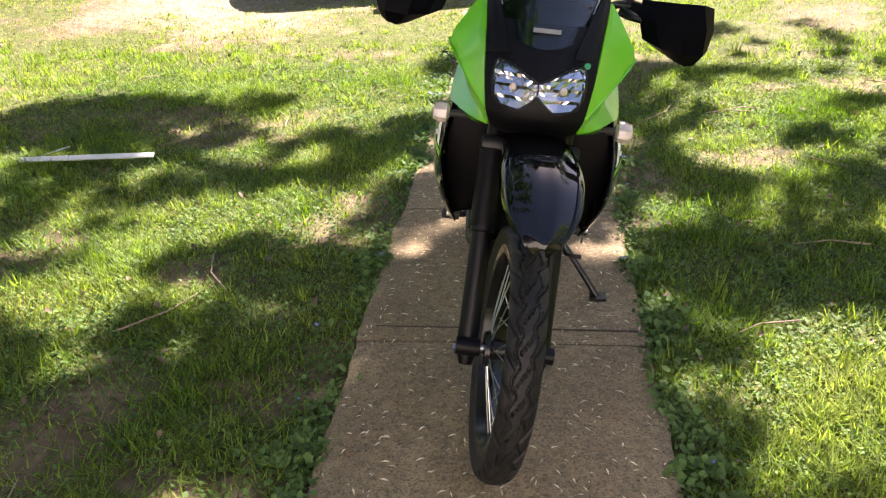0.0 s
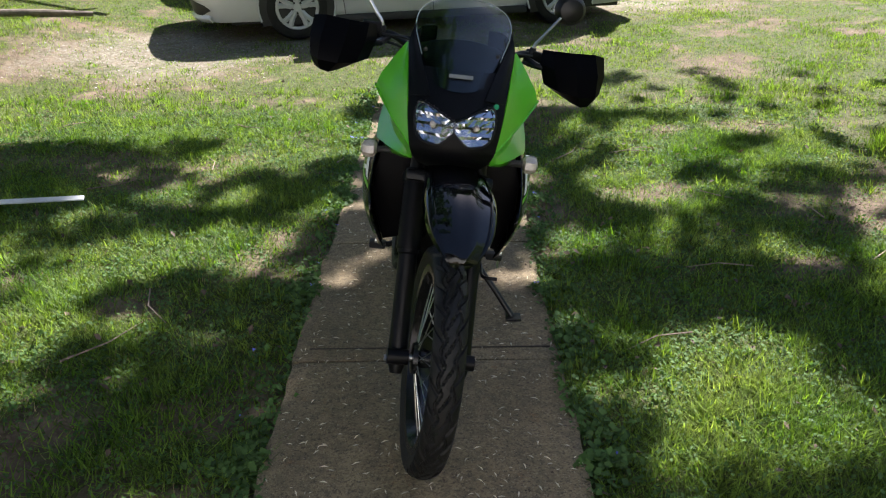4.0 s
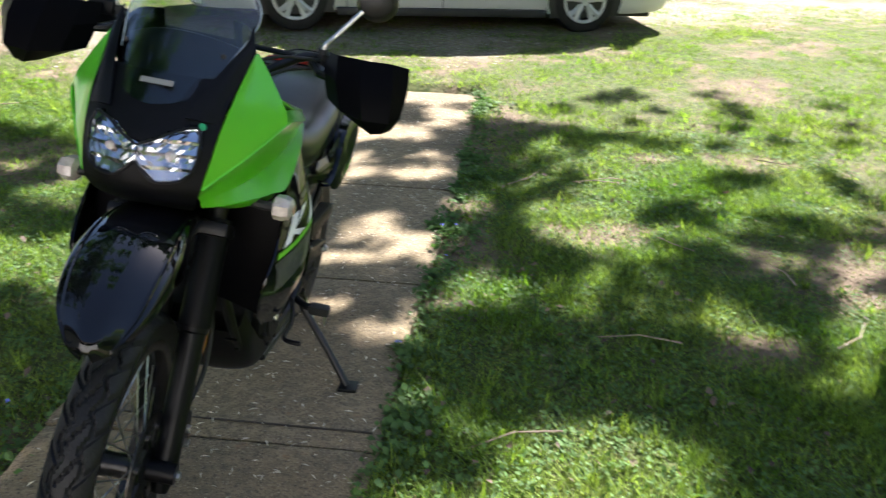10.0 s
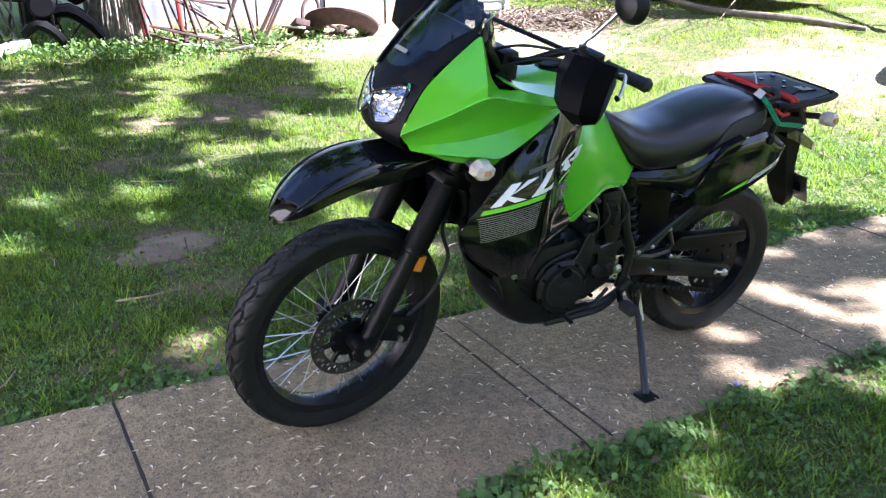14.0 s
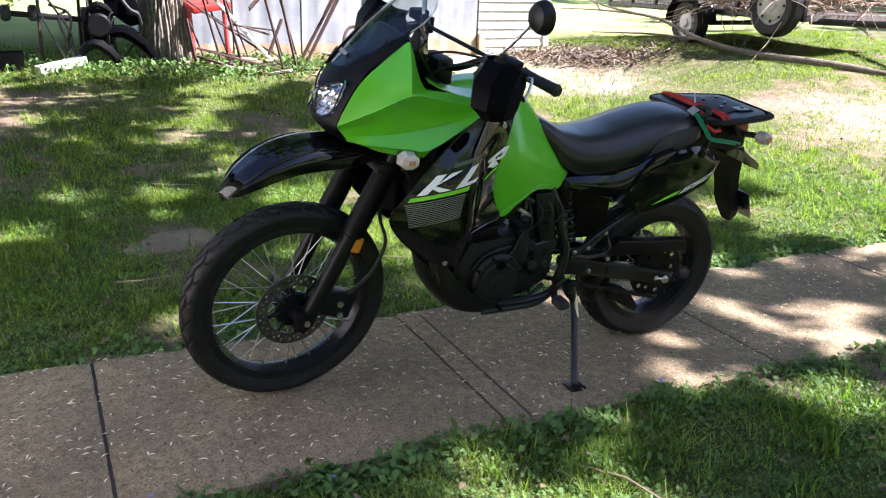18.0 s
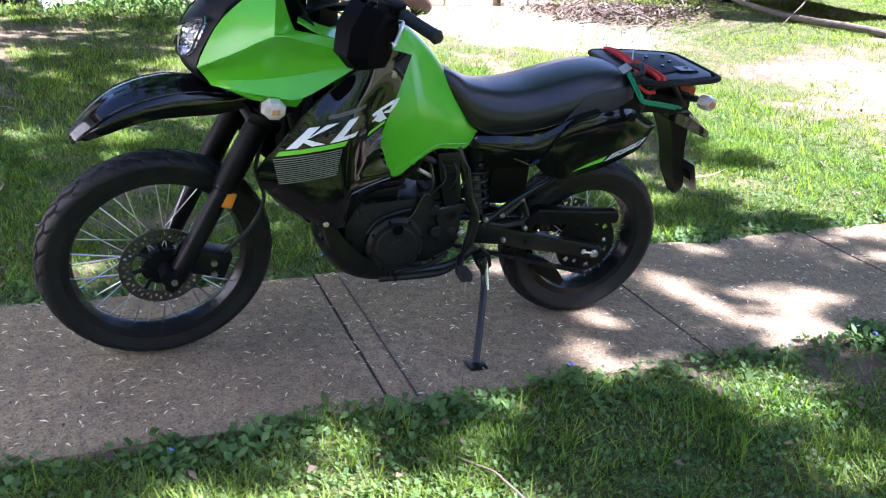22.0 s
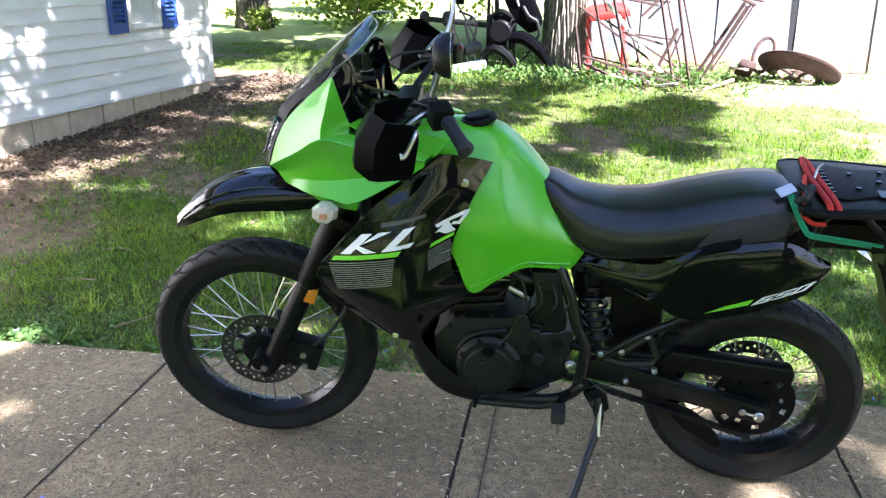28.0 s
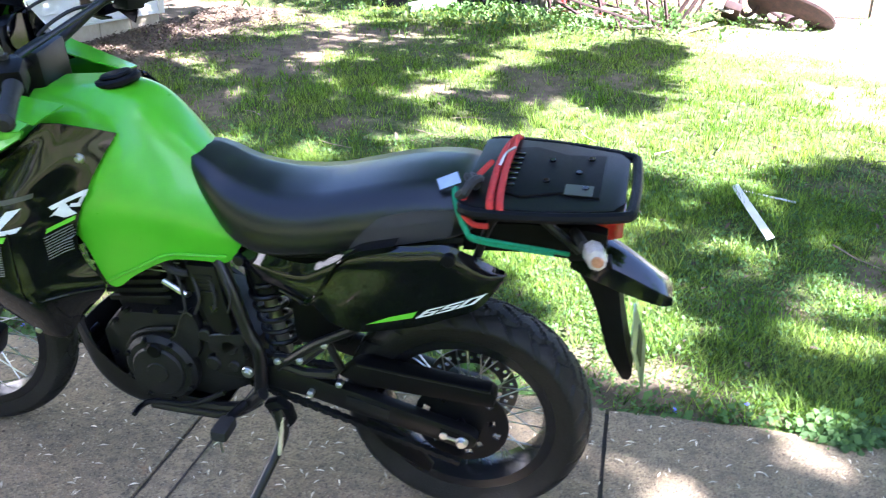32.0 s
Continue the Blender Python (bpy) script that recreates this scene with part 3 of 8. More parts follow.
# fork
FK = Vector((0, 0.45, 0.893))
for sx in (1, -1):
    p0 = Vector((.098 * sx, FW_Y + .012, FW_Z - .065))
    d = FK
    leg = bpart("fork_leg", merge(tube([p0, p0 + d * .03, p0 + d * .05, p0 + d * .12, p0 + d * .36, p0 + d * .365, p0 + d * .385, p0 + d * .39],
                                       [.018, .027, .03, .029, .029, .033, .033, .025], 20),
                                  tube([p0 + Vector((-.03 * sx, -.005, .06)), p0 + Vector((.034 * sx, -.005, .06))], .024, 18)), FORK_MAT, "dark cast fork leg", steer=True)
    bpart("fork_tube", tube([p0 + d * .38, p0 + d * .82], .0215, 18), BLACK_SATIN, "", leg, True)
    folds, rad = [], []
    for k in range(33):
        folds.append(p0 + d * (.375 + .0078 * k))
        rad.append((.0382 if k % 2 else .0362) - .0001 * k)
    bpart("fork_gaiter", tube(folds, rad, 20), BLACK_MATTE, "ribbed black rubber gaiter", leg, True)
    bpart("pinch_bolt", tube([p0 + Vector((.026 * sx, .008, .045)), p0 + Vector((.04 * sx, .008, .045))], .0105, 6), STEEL, "", leg, True)
    if sx > 0:
        bpart("amber_reflector", move(box(-.008, .006, -.02, .02, -.026, .026, .004), Matrix.Translation(p0 + d * .30 + Vector((.022, .035, .03))) @ pose(0, 0, 0, -20)), AMBER, "amber side reflector", leg, True)
        bpart("reflector_bracket", tube([p0 + d * .30 + Vector((.0, .0, .01)), p0 + d * .30 + Vector((.012, .034, .03))], .006, 8), BLACK_SATIN, "", leg, True)
for u, w in ((.50, .035), (.74, .03)):
    c = Vector((0, FW_Y + .012, FW_Z - .065)) + FK * (u + .1)
    bpart("triple_clamp", move(box(-.135, .135, -.05, .055, -w / 2, w / 2, .012), Matrix.Translation(c) @ pose(0, 0, 0, -26.7)), BLACK_SATIN, steer=True)
bpart("steering_stem", tube([HEAD - AXIS * .16, HEAD + AXIS * .12], .03, 16), FRAME_BLACK)
bpart("front_axle", tube([(-.12, FW_Y, FW_Z), (.118, FW_Y, FW_Z)], .011, 12), STEEL, steer=True)
cal = move(box(.045, .115, -.055, .055, -.04, .045, .012), Matrix.Translation((0, FW_Y + .135, FW_Z + .01)) @ pose(0, 0, 0, -20))
cal = bpart("front_brake_caliper", cal, FORK_MAT, "black two-piston brake caliper", steer=True)
for dz in (-.02, .02):
    bpart("caliper_bolt", tube([(.11, FW_Y + .14, FW_Z + dz), (.124, FW_Y + .14, FW_Z + dz)], .01, 8), STEEL, "", cal, True)
bpart("brake_hose", tube([(.1, FW_Y + .17, FW_Z + .04), (.12, FW_Y + .24, FW_Z + .12), (.115, FW_Y + .29, FW_Z + .22), (.1, FW_Y + .27, FW_Z + .33), (.08, FW_Y + .33, FW_Z + .5)], .006, 8, 6), RUBBER, steer=True)

# high front mudguard
rows = []
for y, z, w, drop in ((-.902, .760, .014, .002), (-.890, .782, .052, .012), (-.846, .828, .084, .030), (-.785, .872, .098, .048), (-.716, .900, .102, .060), (-.64, .914, .098, .072), (-.56, .914, .09, .074), (-.48, .908, .08, .06), (-.41, .90, .07, .03)):
    dy = .004 if y < -.9 else .022
    rows.append([(-w, y + dy, z - drop), (-w * .97, y + dy * .4, z - drop * .5), (-w * .80, y, z - .016), (-w * .34, y - .004, z + .001), (0, y - .004, z + .002), (w * .34, y - .004, z + .001), (w * .80, y, z - .016), (w * .97, y + dy * .4, z - drop * .5), (w, y + dy, z - drop)])
guard = bpart("front_mudguard", shell(rows, 5, 4, (0, .003, -.004)), BLACK_GLOSS, "glossy black high beak mudguard", steer=True, sharp=1.2)
for sx in (1, -1):
    bpart("mudguard_ridge", tube([(sx * r[6][0], r[6][1] - .001, r[6][2] + .0005) for r in rows[1:7]], [.001, .0035, .004, .004, .0035, .0015], 6, 5), BLACK_GLOSS, "", guard, True)
bpart("mudguard_mount", box(-.07, .07, -.52, -.36, .84, .893, .015), BLACK_MATTE, steer=True)

# nose cowl, lamps and screen
NOSE = []
for z, yc, ye, w in ((1.175, -.482, -.438, .146), (1.135, -.525, -.485, .142), (1.10, -.557, -.510, .140), (1.055, -.590, -.538, .136), (1.0, -.604, -.563, .128), (.955, -.598, -.568, .119), (.915, -.555, -.535, .10), (.88, -.48, -.47, .07)):
    NOSE.append([(s * w, ye + (yc - ye) * (1 - abs(s) ** 2.2), z) for s in (-1, -.66, -.33, 0, .33, .66, 1)])
EYE_POLY = [(.0015, 1.054), (.03, 1.066), (.062, 1.082), (.092, 1.092), (.108, 1.088), (.115, 1.055), (.108, 1.012), (.086, .992), (.044, .988), (.020, 1.004), (.0015, 1.022)]


def inside(poly, u, w):
    """Whether a point lies in a polygon."""
    hit = False
    for (a, b), (c, d) in zip(poly, poly[1:] + poly[:1]):
        if (b > w) != (d > w) and u < a + (w - b) / (d - b) * (c - a):
            hit = not hit
    return hit


cowl = skin(NOSE, 10, 9, .004)
for v in cowl.verts:
    if inside(EYE_POLY, abs(v.co.x), v.co.z) and v.co.y < -.4:
        v.co.y += .035          # the hollow that takes the lamps
bpart("nose_cowl", cowl, BLACK_MATTE, "matte black nose cowl round the headlamp", sharp=1.0)


def nose_y(x, z):
    rs = sorted([(r[3][2], r[3][1], r[6][1], r[6][0]) for r in NOSE])
    for a, b in zip(rs, rs[1:]):
        if a[0] <= z <= b[0]:
            t = (z - a[0]) / (b[0] - a[0])
            yc, ye, w = (a[i] + (b[i] - a[i]) * t for i in (1, 2, 3))
            return ye + (yc - ye) * (1 - min(1, abs(x) / w) ** 2.2)
    return rs[0][1]


def poly_fill(poly, step, fn):
    """Covers a polygon in (u, w) with small cells clipped to it, each lifted to space by fn."""
    bm = bmesh.new()
    vs = [bm.verts.new((p[0], p[1], 0)) for p in poly]
    bm.faces.new(vs)
    us, ws = [p[0] for p in poly], [p[1] for p in poly]
    u = min(us) + step
    while u < max(us):
        bmesh.ops.bisect_plane(bm, geom=bm.verts[:] + bm.edges[:] + bm.faces[:], plane_co=(u, 0, 0), plane_no=(1, 0, 0))
        u += step
    w = min(ws) + step
    while w < max(ws):
        bmesh.ops.bisect_plane(bm, geom=bm.verts[:] + bm.edges[:] + bm.faces[:], plane_co=(0, w, 0), plane_no=(0, 1, 0))
        w += step
    for v in bm.verts:
        v.co = Vector(fn(v.co.x, v.co.y))
    return bm


def lamp_y(x, z):
    """The reflector keeps facing up where the cowl curls under."""
    return nose_y(x, max(z, 1.012)) - max(0, 1.012 - z) * .3


rnd = random.Random(3)
for s in (1, -1):
    eye_p = [(s * x, z) for x, z in EYE_POLY]
    lamp = bpart("headlamp", poly_fill(eye_p, .0087, lambda x, z: (x, lamp_y(x, z) - .003 + .010 * max(0, 1 - ((abs(x) - .06) / .05) ** 2 - ((z - 1.036) / .05) ** 2) + .30 * ((z - .98) % .026) + rnd.uniform(-.0019, .0019), z)), LAMP_SILVER, "clear-lens headlamp with chrome reflector", smooth=False)
    cx, cz = s * .062, 1.036
    bpart("bulb", lathe([(.010, .016), (.009, .004), (.005, .001), (.0001, .0)], "y", 16, (cx, nose_y(cx, cz), cz)), CLEAR_LENS, "", lamp)
    bpart("lamp_glass", poly_fill(eye_p, .02, lambda x, z: (x, lamp_y(x, z) - .008, z)), LAMP_GLASS, "", lamp)
    bpart("lamp_bezel", tube([(x, lamp_y(x, z) - .008, z) for x, z in eye_p], .0028, 8, 3), BLACK_SATIN, "", lamp)
bpart("lamp_sticker", disc("y", .008, -.001, .001, 16, (.112, nose_y(.112, 1.095) - .011, 1.096)), GREEN_CORD, "small green round sticker")

SCREEN = []
for z, yc, ys, w, zs in ((1.126, -.546, -.515, .07, 1.138), (1.20, -.476, -.420, .115, 1.2), (1.275, -.395, -.325, .142, 1.268), (1.33, -.328, -.278, .128, 1.312), (1.352, -.298, -.265, .08, 1.34)):
    SCREEN.append([(q * w, yc + (ys - yc) * q * q, z + (zs - z) * q * q) for q in (-1, -.66, -.33, 0, .33, .66, 1)])
ws = bpart("windscreen", skin(SCREEN, 5, 4, .003), SCREEN_GLASS, "clear acrylic windscreen with a smoked edge", sharp=1.2)
ws.visible_shadow = False
edge = catmull([r[6] for r in SCREEN[1:]] + [SCREEN[4][4], SCREEN[4][3], SCREEN[4][2]] + [r[0] for r in SCREEN[:0:-1]], 4)
bpart("screen_edge", tube(edge, .0018, 6), EDGE_GLASS, "", ws).visible_shadow = False
dp = [[(q * .095, -.485 + .05 * q * q, 1.14 - .02 * q * q) for q in (-1, -.5, 0, .5, 1)], [(q * .118, -.43 + .05 * q * q, 1.195 - .02 * q * q) for q in (-1, -.5, 0, .5, 1)], [(q * .128, -.398 + .05 * q * q, 1.248 - .03 * q * q) for q in (-1, -.5, 0, .5, 1)], [(q * .12, -.35 + .04 * q * q, 1.225 - .03 * q * q) for q in (-1, -.5, 0, .5, 1)]]
bpart("dash_hood", skin(dp, 4, 4, .003), BLACK_SATIN, "dark instrument hood behind the screen")
for s in (1, -1):
    for q in ((.07, -.478, 1.15), (.105, -.415, 1.215)):
        bpart("screen_screw", lathe([(.006, 0), (.005, -.003), (.0001, -.004)], "y", 12, (q[0] * s, q[1] - .006, q[2])), BLACK_SATIN, "", ws)
bpart("maker_badge", move(box(-.034, .034, -.0008, .0008, -.006, .006), Matrix.Translation((0.004, -.5155, 1.164)) @ pose(0, 0, 0, -43)), GREY_DECAL, "small pale maker's mark drawn as a bar", smooth=False)
for s in (1, -1):
    ear = [[(.136, -.514, 1.098), (.141, -.490, 1.125), (.153, -.414, 1.190), (.155, -.376, 1.232), (.143, -.350, 1.274)],
           [(.110, -.534, 1.105), (.118, -.506, 1.135), (.136, -.436, 1.200), (.145, -.380, 1.238), (.142, -.350, 1.274)],
           [(.078, -.548, 1.110), (.090, -.516, 1.142), (.118, -.436, 1.203), (.136, -.376, 1.240), (.140, -.350, 1.273)]]
    bpart("screen_flank", skin(ear if s > 0 else flip_x(ear), 4, 5, .004), BLACK_MATTE)
    inner = [[(.125, -.325, 1.250), (.145, -.32, 1.19), (.17, -.27, 1.10), (.16, -.23, 1.07)], [(.14, -.34, 1.235), (.12, -.36, 1.17), (.11, -.32, 1.08), (.10, -.28, 1.06)]]
    around = [[(.157, -.366, 1.222), (.161, -.350, 1.160), (.164, -.322, 1.090)], [(.125, -.328, 1.264), (.120, -.305, 1.190), (.125, -.315, 1.075)], [(.080, -.292, 1.268), (.080, -.275, 1.200), (.085, -.270, 1.127)]]
    bpart("instrument_surround", skin(around if s > 0 else flip_x(around), 4, 4, .003), BLACK_GLOSS)
    bpart("inner_fairing_panel", skin(inner if s > 0 else flip_x(inner), 5, 5, .004), BLACK_GLOSS)
dash = bpart("instrument_box", box(-.11, .11, -.36, -.29, 1.08, 1.185, .02), BLACK_SATIN, "black instrument cluster")
for x, r in ((-.055, .045), (.055, .04)):
    bpart("dial", disc("y", r, -.289, -.283, 28, (x, 0, 1.155)), BLACK_GLOSS, "", dash)

# green fairing sides
CREASE = [(.125, -.568, .973), (.188, -.476, 1.030), (.242, -.384, 1.088), (.241, -.300, 1.074), (.236, -.220, 1.056), (.214, -.125, 1.034)]
LOWER = [(.114, -.540, .935), (.158, -.433, .946), (.180, -.359, .959), (.196, -.282, .976), (.204, -.198, .998), (.207, -.128, 1.020)]
UPPER = [CREASE[:3],
         [(.136, -.541, 1.040), (.184, -.462, 1.072), (.233, -.382, 1.118)],
         [(.144, -.505, 1.102), (.174, -.440, 1.128), (.213, -.377, 1.150)],
         [(.152, -.438, 1.168), (.166, -.402, 1.178), (.187, -.372, 1.189)],
         [(.158, -.374, 1.221), (.160, -.371, 1.222), (.162, -.367, 1.222)]]
BAND = [CREASE, [tuple(.5 * (a + b) - (.010 if i == 0 else 0) for i, (a, b) in enumerate(zip(p, q))) for p, q in zip(CREASE, LOWER)], LOWER]
STRIP = [LOWER, [(.112, -.530, .919), (.170, -.455, .915), (.212, -.370, .913), (.231, -.312, .914), (.228, -.210, .968), (.212, -.130, 1.014)]]
FACET = [[(.162, -.367, 1.222), (.162, -.366, 1.222)], [(.187, -.372, 1.189), (.166, -.352, 1.180)], [(.213, -.377, 1.150), (.168, -.340, 1.140)], [(.233, -.382, 1.118), (.172, -.328, 1.108)], [(.242, -.384, 1.088), (.200, -.322, 1.090)]]
SHELF = [CREASE[2:], [(.200, -.322, 1.092), (.214, -.270, 1.086), (.214, -.200, 1.070), (.198, -.110, 1.046)]]

for s in (1, -1):
    fp = bpart("fairing_panel", join(*[skin(g if s > 0 else flip_x(g), nu, nv, .004) for g, nu, nv in ((UPPER, 6, 6), (BAND, 5, 6), (STRIP, 4, 6), (SHELF, 3, 6), (FACET, 4, 4))]), GREEN, "lime green fairing side panel with sharp creases", sharp=0.4)
    lip = [[(.113, -.515, .918), (.160, -.46, .914), (.205, -.36, .910), (.212, -.30, .910)], [(.120, -.47, .902), (.155, -.43, .894), (.190, -.36, .888), (.196, -.315, .884)]]
    bpart("fairing_lip", skin(lip if s > 0 else flip_x(lip), 3, 5, .004), GREEN, "", fp)
    ledge = [[(.206, -.318, 1.118), (.216, -.245, 1.084), (.200, -.10, 1.044)], [(.13, -.30, 1.115), (.13, -.22, 1.085), (.12, -.08, 1.06)]]
    bpart("fairing_ledge", skin(ledge if s > 0 else flip_x(ledge), 4, 5, .004), GREEN, "", fp)
    sx = Matrix.Diagonal((s, 1, 1, 1))
    sig = bpart("front_turn_signal", moved(loft([[(x, -.385 + r * .036 * math.cos(a), .893 + r * .029 * math.sin(a)) for a in [k * math.pi / 4 + .3 for k in range(8)]] for x, r in ((.224, .55), (.232, .95), (.250, 1.0), (.266, .82), (.272, .5))]), sx), CLEAR_LENS, "clear turn signal with an amber bulb")
    bpart("signal_bulb", move(box(.264, .2735, -.393, -.371, .884, .900, .003), sx.copy()), BULB, "pale amber bulb", sig)
    bpart("signal_stalk", moved(tube([(.12, -.385, .895), (.225, -.392, .893)], .011, 10), sx), RUBBER, "", sig)

# tank, cap, seat
TANK = [(-.20, [(0, 1.068), (.06, 1.06), (.12, 1.0), (.155, .92), (.16, .86)]),
        (-.075, [(0, 1.078), (.072, 1.066), (.128, .99), (.178, .87), (.180, .775)]),
        (-.02, [(0, 1.078), (.074, 1.062), (.130, .98), (.182, .845), (.182, .655)]),
        (.05, [(0, 1.058), (.070, 1.044), (.126, .968), (.176, .845), (.174, .690)]),
        (.12, [(0, 1.0), (.060, .985), (.110, .918), (.152, .83), (.154, .722)]),
        (.18, [(0, .93), (.050, .915), (.094, .868), (.126, .80), (.128, .714)]),
        (.24, [(0, .86), (.042, .85), (.080, .82), (.106, .775), (.108, .706)]),
        (.278, [(0, .80), (.036, .80), (.070, .785), (.094, .764), (.096, .754)])]
rows = [[(-x, y, z) for x, z in q[:0:-1]] + [(x, y, z) for x, z in q] for y, q in TANK]
tank = bpart("fuel_tank", skin(rows, 7, 5, .004), GREEN, "lime green steel fuel tank", sharp=1.2)
lowl = [(q[4][0] + .004, y, q[4][1] + .016) for y, q in TANK[2:7]]
bpart("tank_seam", tube(lowl, .0035, 6, 5), GREEN, "", tank)
bpart("tank_cap", moved(merge(disc("z", .052, 0, .018, 32), disc("z", .036, .016, .026, 32)), Matrix.Translation((0, -.02, 1.07)) @ pose(0, 0, 0, 12)), BLACK_MATTE, "black fuel cap", tank)
SEAT = [(.150, .908, .928, .05), (.165, .888, .942, .072), (.205, .838, .928, .096), (.25, .778, .904, .115), (.30, .752, .890, .130), (.36, .750, .882, .142), (.45, .764, .888, .150), (.53, .784, .908, .154), (.62, .808, .931, .153), (.70, .826, .945, .148), (.765, .840, .946, .14), (.80, .856, .934, .128)]
rings = []
for y, zb, zt, w in SEAT:
    h = zt - zb
    rings.append([(0, y, zb), (-w * .9, y, zb), (-w, y, zb + h * .12), (-w * .98, y, zb + h * .5), (-w * .83, y, zt - h * .12), (-w * .45, y, zt - .004), (0, y, zt),
                  (w * .45, y, zt - .004), (w * .83, y, zt - h * .12), (w * .98, y, zb + h * .5), (w, y, zb + h * .12), (w * .9, y, zb)])
seat = bpart("seat", loft(rings, nu=4), SEAT_MAT, "long black vinyl dual seat", sharp=1.4)
for s in (1, -1):
    grip = [[(s * .1565, .545, .798), (s * .1555, .62, .818), (s * .152, .70, .836), (s * .146, .765, .852)], [(s * .157, .575, .84), (s * .156, .63, .856), (s * .1515, .70, .872), (s * .144, .77, .884)],
            [(s * .150, .61, .876), (s * .148, .645, .89), (s * .144, .70, .902), (s * .138, .772, .91)]]
    bpart("seat_side_panel", skin(grip, 4, 4, .003), SEAT_GRIP, "", seat)
bpart("seat_piping", tube([(s[3] * .965 * (1 if s[0] > .2 else .9), s[0], s[1] + .012) for s in SEAT[2:]], .003, 6, 4), RUBBER, "", seat)

# shrouds and decals
SHROUD = [[(.186, -.098, 1.040), (.174, -.062, 1.038), (.157, -.030, 1.028), (.138, .0, 1.017), (.120, .033, 1.004)],
          [(.206, -.186, .965), (.208, -.130, .965), (.198, -.086, .957), (.178, -.042, .950), (.160, -.003, .940)],
          [(.226, -.275, .893), (.242, -.215, .890), (.240, -.156, .885), (.208, -.098, .880), (.186, -.035, .872)],
          [(.238, -.370, .785), (.264, -.280, .800), (.268, -.180, .810), (.228, -.118, .802), (.195, -.066, .790)],
          [(.228, -.425, .700), (.258, -.320, .700), (.270, -.186, .700), (.232, -.126, .712), (.195, -.062, .720)],
          [(.203, -.360, .600), (.236, -.280, .600), (.260, -.186, .632), (.232, -.126, .645), (.190, -.028, .655)],
          [(.188, -.265, .522), (.208, -.222, .512), (.202, -.170, .502), (.186, -.145, .520), (.170, -.115, .560)]]
shrouds = {}
for s in (1, -1):
    shrouds[s] = bpart("tank_shroud", skin(SHROUD if s > 0 else flip_x(SHROUD), 6, 6, .005), BLACK_GLOSS, "glossy black tank shroud with white lettering shapes", sharp=1.0)
    sx = Matrix.Diagonal((s, 1, 1, 1))
    bpart("shroud_bolt", moved(merge(disc("x", .013, .140, .172, 20, (0, -.036, .960)), disc("x", .007, .170, .177, 6, (0, -.036, .960))), sx), STEEL, "", shrouds[s])
    bpart("shroud_bolt", moved(disc("x", .009, .205, .217, 10, (0, -.222, .523)), sx), STEEL, "", shrouds[s])
    bpart("recess_edge", moved(tube([(.270, -.178, .815), (.272, -.184, .70), (.264, -.184, .642), (.250, -.166, .633), (.222, -.098, .647), (.194, -.03, .655)], .003, 6, 5), sx), BLACK_GLOSS, "", shrouds[s])
    bpart("shroud_seam", moved(tube([(.186, -.100, 1.036), (.206, -.187, .962), (.226, -.276, .890), (.238, -.371, .783), (.228, -.425, .70), (.203, -.36, .60), (.188, -.266, .521)], .0035, 6, 5), sx), BLACK_GLOSS, "", shrouds[s])


from mathutils.bvhtree import BVHTree


def decal(host, name, polys, material, side=1, lift=.0022, step=.012, label=""):
    """Thin vinyl laid on a panel: polygons in (y, z) pressed sideways onto the host's surface."""
    tree = BVHTree.FromPolygons([v.co for v in host.data.vertices], [p.vertices for p in host.data.polygons])

    def lay(y, z):
        hit = tree.ray_cast(Vector((side * .6, y, z)), Vector((-side, 0, 0)))[0]
        if hit is None:
            near = tree.find_nearest(Vector((side * .25, y, z)))[0]
            hit = Vector((near.x, y, z))
        return hit.x + side * lift, y, z
    bm = bmesh.new()
    for p in polys:
        b = poly_fill(p, step, lay)
        me = bpy.data.meshes.new("tmp")
        b.to_mesh(me)
        b.free()
        bm.from_mesh(me)
        bpy.data.meshes.remove(me)
    return bpart(name, bm, material, label, host, smooth=False)


